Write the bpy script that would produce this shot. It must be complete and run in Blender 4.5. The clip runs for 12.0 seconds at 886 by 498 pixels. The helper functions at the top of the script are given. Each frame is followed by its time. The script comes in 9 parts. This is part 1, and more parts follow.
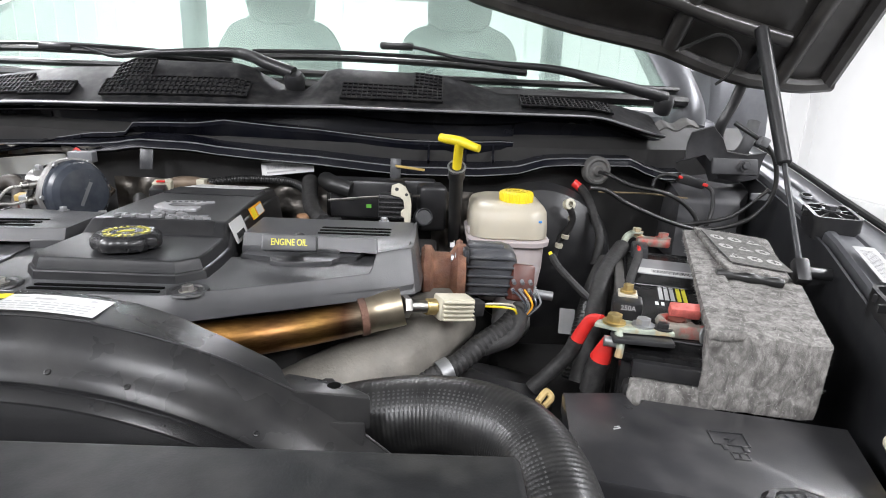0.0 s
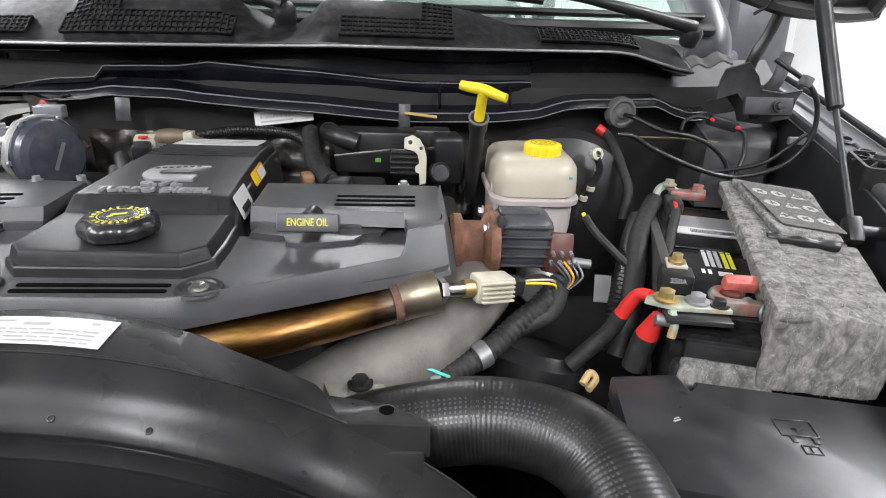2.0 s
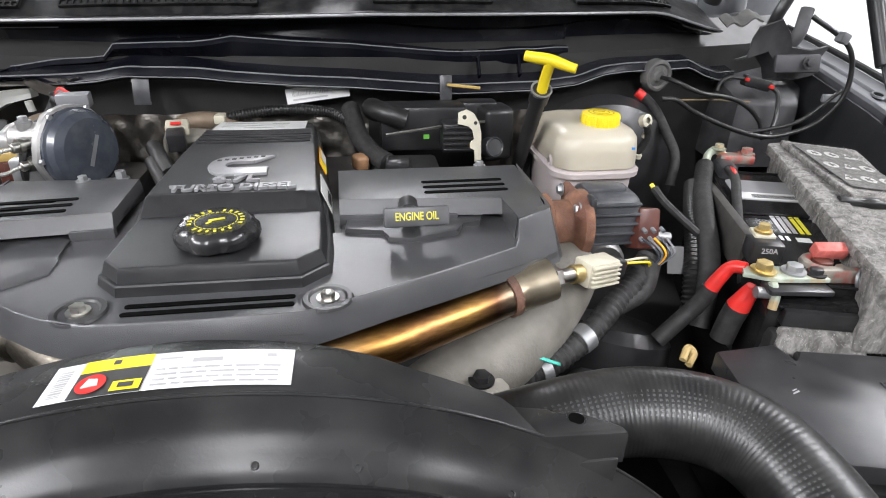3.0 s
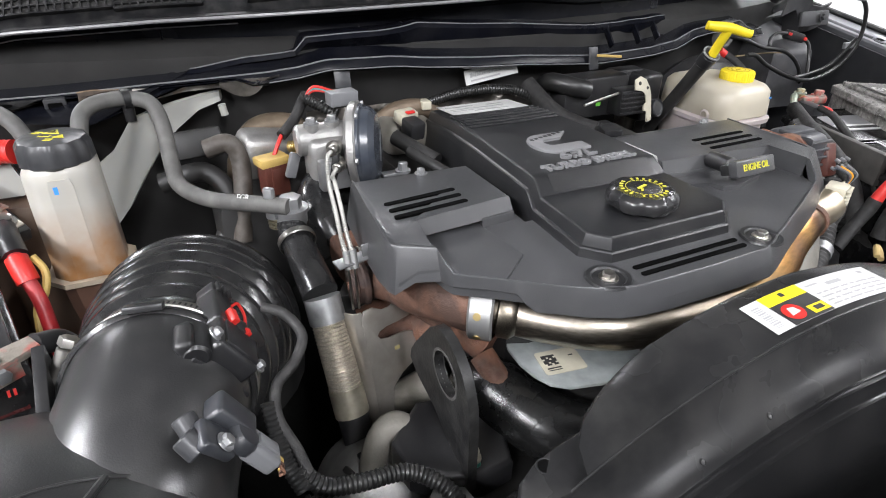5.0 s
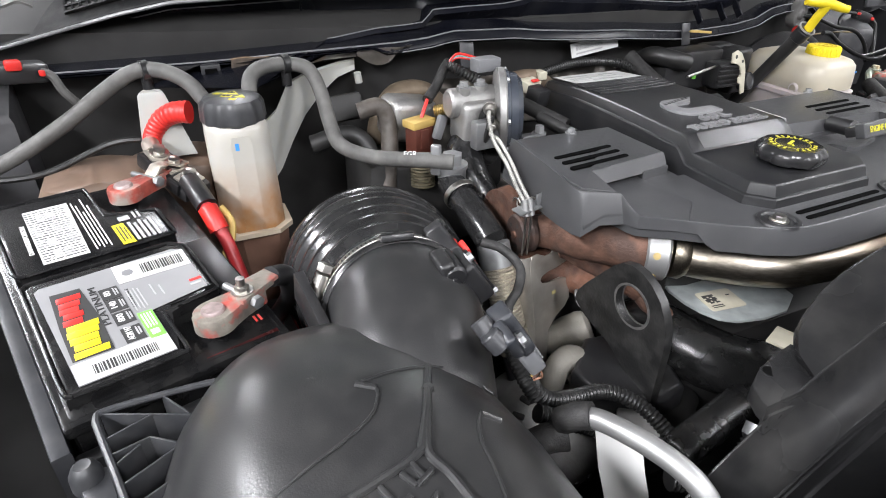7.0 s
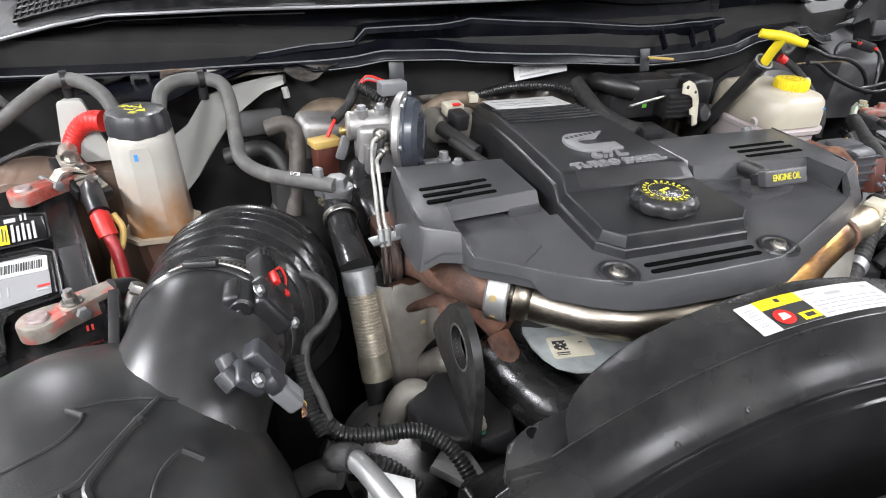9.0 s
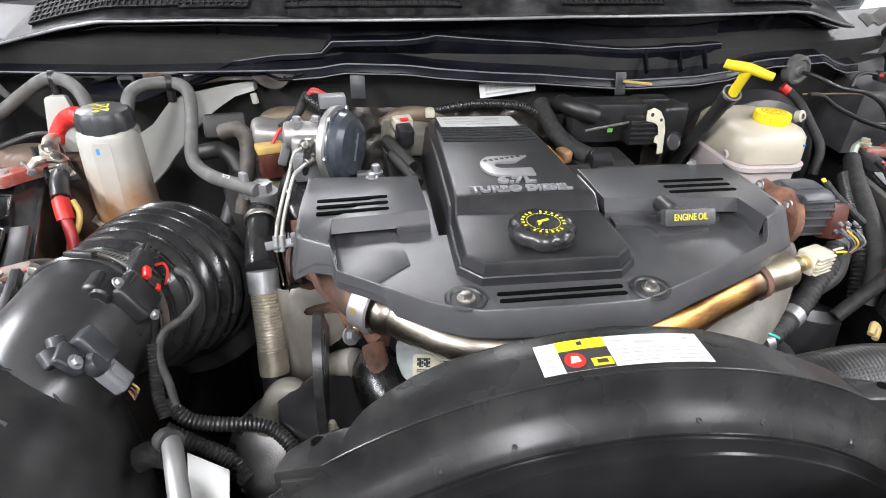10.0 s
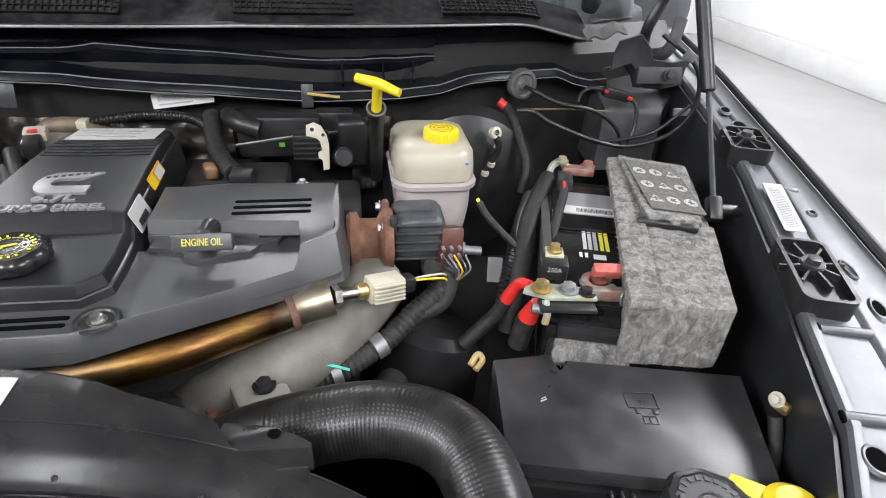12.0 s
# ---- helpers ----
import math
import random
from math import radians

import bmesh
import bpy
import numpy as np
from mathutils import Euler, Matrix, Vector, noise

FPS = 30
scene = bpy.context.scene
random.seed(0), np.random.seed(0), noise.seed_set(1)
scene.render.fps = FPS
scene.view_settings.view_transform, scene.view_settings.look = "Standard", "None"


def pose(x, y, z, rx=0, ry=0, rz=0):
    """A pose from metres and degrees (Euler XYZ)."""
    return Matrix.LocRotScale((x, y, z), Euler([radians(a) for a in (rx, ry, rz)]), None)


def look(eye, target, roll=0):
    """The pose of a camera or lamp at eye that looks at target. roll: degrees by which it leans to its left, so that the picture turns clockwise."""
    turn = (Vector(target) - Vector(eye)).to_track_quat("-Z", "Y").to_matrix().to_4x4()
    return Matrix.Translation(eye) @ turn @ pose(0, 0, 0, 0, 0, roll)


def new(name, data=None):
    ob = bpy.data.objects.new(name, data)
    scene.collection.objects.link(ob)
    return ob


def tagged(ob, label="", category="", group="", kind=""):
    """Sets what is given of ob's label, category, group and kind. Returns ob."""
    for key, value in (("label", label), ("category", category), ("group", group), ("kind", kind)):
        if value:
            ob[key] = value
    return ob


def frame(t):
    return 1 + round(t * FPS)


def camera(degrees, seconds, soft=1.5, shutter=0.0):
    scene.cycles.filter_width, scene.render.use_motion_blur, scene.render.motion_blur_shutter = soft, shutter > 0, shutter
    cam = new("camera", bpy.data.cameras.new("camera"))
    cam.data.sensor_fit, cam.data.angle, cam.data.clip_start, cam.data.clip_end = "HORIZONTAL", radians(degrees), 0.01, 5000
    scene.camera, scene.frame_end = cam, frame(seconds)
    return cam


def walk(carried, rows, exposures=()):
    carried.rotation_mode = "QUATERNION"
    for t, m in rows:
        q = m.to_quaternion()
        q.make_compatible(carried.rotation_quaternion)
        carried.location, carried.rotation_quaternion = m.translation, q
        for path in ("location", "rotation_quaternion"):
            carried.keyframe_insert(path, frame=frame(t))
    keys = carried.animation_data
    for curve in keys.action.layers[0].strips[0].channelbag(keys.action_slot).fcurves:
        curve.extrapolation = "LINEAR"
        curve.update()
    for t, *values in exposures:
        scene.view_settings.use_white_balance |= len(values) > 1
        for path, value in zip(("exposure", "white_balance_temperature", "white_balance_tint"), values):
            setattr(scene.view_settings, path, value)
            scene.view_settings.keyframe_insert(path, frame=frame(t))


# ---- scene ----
cam = camera(75.1, 12.0, soft=1.0)
PATH = [
    (0, (-0.017, 0.03, 1.519), (0.02, 1.956, 0.98), 2.5),
    (0.5, (0.038, 0.068, 1.515), (0.103, 1.993, 0.977), 2.6),
    (1, (0.039, 0.096, 1.525), (0.121, 2.007, 0.942), 2.7),
    (1.5, (0.007, 0.114, 1.533), (0.094, 2.01, 0.903), 2.6),
    (2, (-0.074, 0.116, 1.548), (0.041, 1.948, 0.756), 2.2),
    (2.5, (-0.152, 0.108, 1.554), (0.046, 1.89, 0.668), 1.8),
    (2.7, (-0.177, 0.127, 1.557), (0.056, 1.897, 0.654), 1.6),
    (4.3, (-0.525, 0.247, 1.564), (0.046, 1.889, 0.592), 0.8),
    (4.5, (-0.594, 0.248, 1.573), (0.061, 1.858, 0.584), 0.9),
    (5, (-0.713, 0.242, 1.58), (0.02, 1.811, 0.58), 0.6),
    (5.5, (-0.814, 0.254, 1.584), (-0.059, 1.806, 0.575), 0.6),
    (6, (-0.886, 0.262, 1.574), (-0.13, 1.812, 0.562), 0.5),
    (6.5, (-0.894, 0.261, 1.567), (-0.147, 1.809, 0.546), 0.8),
    (6.7, (-0.895, 0.259, 1.567), (-0.155, 1.808, 0.54), 0.9),
    (8.3, (-0.852, 0.225, 1.583), (-0.167, 1.798, 0.556), 1.3),
    (8.5, (-0.815, 0.218, 1.592), (-0.153, 1.8, 0.563), 1.5),
    (9, (-0.703, 0.194, 1.6), (-0.155, 1.813, 0.561), 1.8),
    (9.5, (-0.62, 0.173, 1.609), (-0.219, 1.834, 0.569), 1.9),
    (10, (-0.513, 0.137, 1.633), (-0.23, 1.816, 0.585), 2.2),
    (10.5, (-0.38, 0.115, 1.644), (-0.148, 1.802, 0.594), 2.6),
    (11, (-0.231, 0.123, 1.655), (0.015, 1.806, 0.604), 2.9),
    (11.5, (-0.09, 0.119, 1.656), (0.184, 1.802, 0.61), 3.1),
    (12, (-0.023, 0.109, 1.652), (0.284, 1.793, 0.617), 3.3),
]
walk(cam, [(t, look(eye, target, roll)) for t, eye, target, roll in PATH], [(0, 0.12), (0.5, 0.0), (1.0, -0.06), (1.5, -0.08), (2.5, 0.24), (4.5, 0.10), (5.5, 0.28), (6.5, 0.28), (8.5, 0.28), (9.5, 0.34), (10.0, 0.42), (10.5, 0.50), (11.0, 0.32), (12.0, 0.08)])

# ---- light ----
world = bpy.data.worlds.new("world")
scene.world = world
world.use_nodes = True
world.node_tree.nodes["Background"].inputs[0].default_value = (0.9, 0.95, 1.0, 1)
world.node_tree.nodes["Background"].inputs[1].default_value = 0.3
LAMPS = [(-3.4, -1.6), (2.6, -1.6), (-3.4, 1.2), (2.6, 1.2), (-3.4, 4.0), (-0.4, 4.3), (-0.6, -2.6), (-0.4, 7.0), (3.8, 6.4), (-3.4, 7.0)]
for lx, ly in LAMPS:
    data = bpy.data.lights.new("ceiling_lamp", "AREA")
    data.shape, data.size, data.size_y, data.energy, data.color = "RECTANGLE", 0.5, 2.2, 262.0 if lx < -1.0 else 142.0, (0.945, 0.95, 1.0)
    lamp = new("ceiling_lamp", data)
    lamp.matrix_world = pose(lx, ly, 3.58)

# ---- materials ----


def surface(name, base, rough=0.5, metal=0.0, var=0.18, scale=25.0, bump=0.0, bscale=500.0, dust=0.0, dust_colour=(0.30, 0.29, 0.27),
            coat=0.0, second=None, second_at=0.55, trans=0.0, sub=0.0, alpha=1.0, distort=0.0, stretch=(1, 1, 1), rvar=0.12, mottle=0.0):
    m = bpy.data.materials.new(name)
    m.use_nodes = True
    nt = m.node_tree
    n, lk = nt.nodes, nt.links
    b = n["Principled BSDF"]
    tc = n.new("ShaderNodeTexCoord")
    mp = n.new("ShaderNodeMapping")
    mp.inputs["Scale"].default_value = stretch
    lk.new(tc.outputs["Object"], mp.inputs[0])

    def nz(sc, detail=4.0):
        t = n.new("ShaderNodeTexNoise")
        t.inputs["Scale"].default_value, t.inputs["Detail"].default_value = sc, detail
        t.inputs["Distortion"].default_value = distort
        lk.new(mp.outputs[0], t.inputs["Vector"])
        return t.outputs[0]

    def ramp(src, a, c, p0=0.3, p1=0.7):
        r = n.new("ShaderNodeValToRGB")
        r.color_ramp.elements[0].position, r.color_ramp.elements[1].position = p0, p1
        r.color_ramp.elements[0].color, r.color_ramp.elements[1].color = (*a, 1), (*c, 1)
        lk.new(src, r.inputs[0])
        return r.outputs[0]

    lo, hi = [max(0, c * (1 - var)) for c in base], [min(1, c * (1 + var)) for c in base]
    col = ramp(nz(scale), lo, hi)
    if second:
        mask = ramp(nz(105, 6) if mottle else nz(scale * 0.6, 6), (0, 0, 0), (1, 1, 1), second_at - (0.22 if mottle else 0.08), second_at + 0.08)
        mx = n.new("ShaderNodeMixRGB")
        lk.new(mask, mx.inputs[0]), lk.new(col, mx.inputs[1])
        mx.inputs[2].default_value = (*second, 1)
        col = mx.outputs[0]
    if dust:
        mask = ramp(nz(scale * 2.3, 8), (0, 0, 0), (dust, dust, dust), 0.42, 0.8)
        mx = n.new("ShaderNodeMixRGB")
        lk.new(mask, mx.inputs[0]), lk.new(col, mx.inputs[1])
        mx.inputs[2].default_value = (*dust_colour, 1)
        col = mx.outputs[0]
    lk.new(col, b.inputs["Base Color"])
    rr = n.new("ShaderNodeMapRange")
    rr.inputs["To Min"].default_value, rr.inputs["To Max"].default_value = max(0.02, rough - rvar), min(1, rough + rvar)
    lk.new(nz(scale * 1.7), rr.inputs[0]), lk.new(rr.outputs[0], b.inputs["Roughness"])
    b.inputs["Metallic"].default_value = metal
    b.inputs["Coat Weight"].default_value = coat
    b.inputs["Coat Roughness"].default_value = 0.08
    b.inputs["Transmission Weight"].default_value = trans
    b.inputs["Alpha"].default_value = alpha
    if sub:
        b.inputs["Subsurface Weight"].default_value = sub
        b.inputs["Subsurface Radius"].default_value = (0.02, 0.018, 0.014)
    if bump:
        bp = n.new("ShaderNodeBump")
        bp.inputs["Strength"].default_value, bp.inputs["Distance"].default_value = min(1, bump), 0.001
        lk.new(nz(bscale, 3), bp.inputs["Height"]), lk.new(bp.outputs[0], b.inputs["Normal"])
    return m


COVER = surface("cover_plastic", (0.052, 0.0525, 0.055), 0.30, var=0.12, scale=14, bump=0.20, bscale=1300, dust=0.05, rvar=0.03)
HUMP = surface("hump_plastic", (0.013, 0.0133, 0.0145), 0.35, var=0.12, scale=14, bump=0.12, bscale=1300, dust=0.05, rvar=0.02)
BATTERY = surface("battery_case_plastic", (0.0075, 0.0075, 0.008), 0.24, var=0.3, scale=20, bump=0.05, bscale=700, dust=0.05, rvar=0.05)
BATTERY.node_tree.nodes["Principled BSDF"].inputs["Specular IOR Level"].default_value = 0.32
CAP = surface("oil_cap_plastic", (0.016, 0.016, 0.017), 0.24, var=0.15, scale=20, bump=0.05, bscale=900, dust=0.05, rvar=0.03)
BLACK = surface("black_plastic", (0.015, 0.015, 0.016), 0.34, var=0.25, scale=18, bump=0.10, bscale=900, dust=0.05)
COWL = surface("cowl_plastic", (0.0075, 0.0075, 0.0085), 0.50, var=0.35, scale=30, bump=0.10, bscale=700, dust=0.10)
COWL.node_tree.nodes["Principled BSDF"].inputs["Specular IOR Level"].default_value = 0.16
TRAY = surface("cowl_tray_plastic", (0.0050, 0.0055, 0.0085), 0.24, var=0.2, scale=10, bump=0.05, bscale=500, dust=0.03)
TRAY.node_tree.nodes["Principled BSDF"].inputs["Specular IOR Level"].default_value = 0.12
DARK = surface("dark_void_paint", (0.022, 0.0215, 0.021), 0.5, var=0.3, scale=14, dust=0.02)
SHROUD = surface("shroud_plastic", (0.016, 0.016, 0.0165), 0.27, var=0.35, scale=9, bump=0.06, bscale=600, dust=0.09, rvar=0.13)
SHROUD.node_tree.nodes["Principled BSDF"].inputs["Specular IOR Level"].default_value = 0.27
BOX = surface("air_box_plastic", (0.020, 0.020, 0.0205), 0.30, var=0.15, scale=22, bump=0.12, bscale=900, dust=0.05, rvar=0.04)
BOX.node_tree.nodes["Principled BSDF"].inputs["Specular IOR Level"].default_value = 0.75
RUBBER = surface("rubber", (0.012, 0.012, 0.012), 0.36, var=0.3, scale=20, bump=0.1, bscale=400, dust=0.06)
BELLOWS = surface("bellows_rubber", (0.014, 0.014, 0.0145), 0.20, var=0.3, scale=20, bump=0.05, bscale=300, dust=0.05)
GREYHOSE = surface("grey_hose_rubber", (0.085, 0.083, 0.079), 0.6, var=0.25, scale=30, bump=0.2, bscale=500, dust=0.2)
LOOM = surface("loom_plastic", (0.013, 0.013, 0.013), 0.36, var=0.3, scale=40, dust=0.05)
TAPE = surface("cloth_tape", (0.012, 0.0115, 0.0115), 0.65, var=0.3, scale=60, bump=0.5, bscale=700, dust=0.08)
STEEL = surface("steel", (0.40, 0.385, 0.36), 0.32, 1.0, var=0.15, scale=40, bump=0.1, bscale=300)
ZINC = surface("zinc_plate", (0.32, 0.325, 0.33), 0.45, 0.75, var=0.2, scale=35, bump=0.1, bscale=300, dust=0.15)
ALU = surface("cast_aluminium", (0.36, 0.355, 0.345), 0.44, 0.7, var=0.22, scale=40, bump=0.5, bscale=420, dust=0.2, dust_colour=(0.22, 0.19, 0.16))
TUBE_ALU = surface("aluminium_tube", (0.36, 0.36, 0.355), 0.48, 0.8, var=0.1, scale=30, dust=0.1)
BRASS = surface("brass", (0.60, 0.46, 0.20), 0.4, 0.9, var=0.25, scale=60, dust=0.2)
IRON = surface("cast_iron_brown", (0.120, 0.062, 0.042), 0.72, 0.2, var=0.35, scale=70, bump=0.7, bscale=380, second=(0.07, 0.04, 0.03))
RUST = surface("rust", (0.19, 0.090, 0.052), 0.85, 0.1, var=0.4, scale=60, bump=0.8, bscale=420, second=(0.13, 0.055, 0.035), dust=0.1)
BEIGE = surface("grey_beige_casting", (0.25, 0.235, 0.205), 0.62, 0.25, var=0.15, scale=30, bump=0.4, bscale=380, dust=0.25, dust_colour=(0.2, 0.17, 0.13))
TANK = surface("yellowed_polyethylene", (0.47, 0.43, 0.345), 0.36, var=0.08, scale=14, sub=0.35, dust=0.08, dust_colour=(0.55, 0.48, 0.36), bump=0.08, bscale=200)
TANK_LOW = surface("fluid_shade_polyethylene", (0.46, 0.41, 0.40), 0.34, var=0.12, scale=12, sub=0.3, dust=0.12, dust_colour=(0.42, 0.36, 0.36))
BOTTLE = surface("white_polyethylene", (0.40, 0.40, 0.375), 0.36, var=0.06, scale=16, sub=0.35, dust=0.08, dust_colour=(0.6, 0.55, 0.45))
BROWN_TANK = surface("brown_tank_plastic", (0.15, 0.10, 0.072), 0.4, var=0.2, scale=14, sub=0.1, dust=0.12)
YELLOW = surface("yellow_plastic", (0.80, 0.62, 0.02), 0.38, var=0.06, scale=30, bump=0.05, bscale=500)
YELLOW_INK = surface("yellow_ink", (0.58, 0.53, 0.04), 0.5, var=0.04, scale=30)
RED = surface("red_plastic", (0.62, 0.025, 0.02), 0.38, var=0.12, scale=40, dust=0.06)
RED_CABLE = surface("red_cable_jacket", (0.40, 0.02, 0.025), 0.42, var=0.2, scale=40, dust=0.12)
MAROON = surface("maroon_plastic", (0.085, 0.026, 0.018), 0.42, var=0.2, scale=40)
TAN = surface("tan_plastic", (0.48, 0.33, 0.10), 0.5, var=0.15, scale=40)
CREAM = surface("cream_plastic", (0.50, 0.47, 0.37), 0.5, var=0.1, scale=60, dust=0.12)
WHITE = surface("white_label", (0.58, 0.58, 0.565), 0.42, var=0.04, scale=30)
SILVER_LABEL = surface("silver_label", (0.235, 0.235, 0.24), 0.42, 0.1, var=0.05, scale=30)
INK = surface("black_ink", (0.03, 0.03, 0.03), 0.5, var=0.05, scale=30)
GREY_INK = surface("grey_ink", (0.35, 0.35, 0.35), 0.5, var=0.05, scale=30)
GREEN = surface("green_ink", (0.18, 0.62, 0.08), 0.5, var=0.05, scale=30)
ORANGE = surface("orange_ink", (0.80, 0.36, 0.02), 0.5, var=0.05, scale=30)
CORRODED = surface("corroded_lead", (0.26, 0.235, 0.20), 0.55, 0.5, var=0.25, scale=90, bump=0.5, bscale=500, second=(0.50, 0.10, 0.08), second_at=0.56)
GREENISH = surface("verdigris_copper", (0.36, 0.40, 0.33), 0.6, 0.4, var=0.25, scale=90, bump=0.5, bscale=500, second=(0.44, 0.33, 0.18), second_at=0.60)
FELT = surface("grey_felt", (0.25, 0.24, 0.225), 0.95, var=0.35, scale=300, bump=1.0, bscale=1100, second=(0.085, 0.080, 0.074), second_at=0.60, rvar=0.04, stretch=(0.8, 0.8, 0.45), distort=0.8, mottle=0.45)
FELT_PRINT = surface("dark_printed_felt", (0.115, 0.112, 0.105), 0.95, var=0.35, scale=200, bump=0.9, bscale=700, rvar=0.04)
BLUEGREY = surface("blue_grey_plastic", (0.045, 0.052, 0.066), 0.24, var=0.12, scale=30, dust=0.1)
MIDGREY = surface("mid_grey_plastic", (0.15, 0.153, 0.16), 0.45, var=0.12, scale=30, dust=0.1)
SMOKE = surface("dark_grey_plastic", (0.030, 0.031, 0.034), 0.38, var=0.15, scale=30, dust=0.08)
FOIL = surface("crumpled_foil", (0.28, 0.26, 0.235), 0.34, 1.0, var=0.25, scale=50, bump=0.8, bscale=160, dust=0.2)
PAINT = surface("dark_grey_metallic_paint", (0.135, 0.138, 0.148), 0.40, 0.5, var=0.06, scale=60, dust=0.05, rvar=0.04)
WING = surface("dark_wing_paint", (0.030, 0.031, 0.034), 0.36, 0.2, var=0.15, scale=14, dust=0.06)
HOODPAINT = surface("hood_under_paint", (0.030, 0.028, 0.026), 0.36, 0.1, var=0.25, scale=10, coat=0.25, dust=0.12)
# pale grey for worn plastic edges and the highlights painted along them
EDGE_GLINT = surface("worn_edge_highlight", (0.19, 0.19, 0.195), 0.3, var=0.1, scale=40)
BRUSHED = surface("emblem_grey", (0.27, 0.27, 0.275), 0.40, 0.35, var=0.06, scale=60)
SEAT = surface("seat_cloth", (0.17, 0.175, 0.165), 0.9, var=0.2, scale=60, bump=0.4, bscale=900)
FLOOR = surface("epoxy_floor", (0.30, 0.298, 0.292), 0.22, var=0.05, scale=1.5, bump=0.04, bscale=20, dust=0.08, coat=0.2)
WALL = surface("white_wall_panel", (0.66, 0.66, 0.655), 0.55, var=0.03, scale=2)
# assumed grey for the unseen south wall, to weaken light from the front
DIMMING_WALL = surface("dimming_wall_panel", (0.20, 0.205, 0.21), 0.55, var=0.05, scale=2)
BASE = surface("grey_kerb", (0.52, 0.52, 0.51), 0.55, var=0.06, scale=6)
CEIL = surface("ceiling_paint", (0.66, 0.66, 0.655), 0.8, var=0.03, scale=2)


def glass(name, colour, rough=0.0):
    m = bpy.data.materials.new(name)
    m.use_nodes = True
    b = m.node_tree.nodes["Principled BSDF"]
    b.inputs["Base Color"].default_value = (*colour, 1)
    b.inputs["Roughness"].default_value = rough
    b.inputs["Transmission Weight"].default_value = 0.86
    b.inputs["IOR"].default_value = 1.45
    return m


GLASS = glass("tinted_windscreen_glass", (0.66, 0.82, 0.74))


def glow(name, colour, strength):
    m = bpy.data.materials.new(name)
    m.use_nodes = True
    b = m.node_tree.nodes["Principled BSDF"]
    b.inputs["Emission Color"].default_value = (*colour, 1)
    b.inputs["Emission Strength"].default_value = strength
    return m


SLOT = surface("slot_shadow_black", (0.002, 0.002, 0.002), 0.9)
SLOT.node_tree.nodes["Principled BSDF"].inputs["Specular IOR Level"].default_value = 0.05
TUBE_LIGHT = glow("lamp_diffuser", (1, 0.99, 0.96), 4.0)


def heat_tint():
    """Exhaust steel whose heat tint runs from bare steel over straw to bronze and dark brown along x."""
    m = bpy.data.materials.new("heat_tinted_steel")
    m.use_nodes = True
    n, lk = m.node_tree.nodes, m.node_tree.links
    b = n["Principled BSDF"]
    tc, sp, mr, r, nz, ad = (n.new("ShaderNode" + k) for k in ("TexCoord", "SeparateXYZ", "MapRange", "ValToRGB", "TexNoise", "MixRGB"))
    lk.new(tc.outputs["Object"], sp.inputs[0]), lk.new(sp.outputs[0], mr.inputs[0])
    mr.inputs["From Min"].default_value, mr.inputs["From Max"].default_value = -0.50, -0.05
    lk.new(mr.outputs[0], r.inputs[0])
    stops = [(0.0, (0.34, 0.30, 0.24)), (0.10, (0.50, 0.45, 0.38)), (0.30, (0.47, 0.41, 0.33)), (0.42, (0.26, 0.20, 0.15)), (0.50, (0.50, 0.36, 0.20)),
             (0.64, (0.60, 0.31, 0.09)), (0.74, (0.40, 0.20, 0.08)), (0.82, (0.58, 0.32, 0.10)), (0.88, (0.18, 0.09, 0.05)), (0.93, (0.44, 0.36, 0.26)), (1.0, (0.50, 0.45, 0.36))]
    while len(r.color_ramp.elements) < len(stops):
        r.color_ramp.elements.new(0.5)
    for e, (p, c) in zip(r.color_ramp.elements, stops):
        e.position, e.color = p, (*c, 1)
    nz.inputs["Scale"].default_value, nz.inputs["Detail"].default_value = 26, 7
    ad.blend_type = "MULTIPLY"
    ad.inputs[0].default_value = 0.75
    lk.new(r.outputs[0], ad.inputs[1]), lk.new(nz.outputs[0], ad.inputs[2]), lk.new(ad.outputs[0], b.inputs["Base Color"])
    b.inputs["Metallic"].default_value, b.inputs["Roughness"].default_value = 1.0, 0.33
    return m


HEAT = heat_tint()


def stained(name, clean, stain, z_lo, z_hi):
    """Translucent plastic whose brown tide mark grows from z_hi down to z_lo."""
    m = surface(name, clean, 0.36, var=0.05, scale=16, sub=0.3)
    n, lk = m.node_tree.nodes, m.node_tree.links
    b = n["Principled BSDF"]
    old = b.inputs["Base Color"].links[0].from_socket
    tc, sp, mr, nz, ad, mx = (n.new("ShaderNode" + k) for k in ("TexCoord", "SeparateXYZ", "MapRange", "TexNoise", "Math", "MixRGB"))
    lk.new(tc.outputs["Object"], sp.inputs[0]), lk.new(tc.outputs["Object"], nz.inputs["Vector"])
    nz.inputs["Scale"].default_value, nz.inputs["Detail"].default_value = 28, 5
    mr.inputs["From Min"].default_value, mr.inputs["From Max"].default_value = z_hi, z_lo
    lk.new(sp.outputs[2], mr.inputs[0])
    ad.operation = "MULTIPLY_ADD"
    ad.use_clamp = True
    ad.inputs[2].default_value = -0.15
    ml = n.new("ShaderNodeMath")
    ml.operation = "MULTIPLY"
    lk.new(mr.outputs[0], ml.inputs[0]), lk.new(nz.outputs[0], ml.inputs[1])
    lk.new(ml.outputs[0], ad.inputs[0])
    ad.inputs[1].default_value = 2.2
    lk.new(ad.outputs[0], mx.inputs[0]), lk.new(old, mx.inputs[1])
    mx.inputs[2].default_value = (*stain, 1)
    lk.new(mx.outputs[0], b.inputs["Base Color"])
    return m


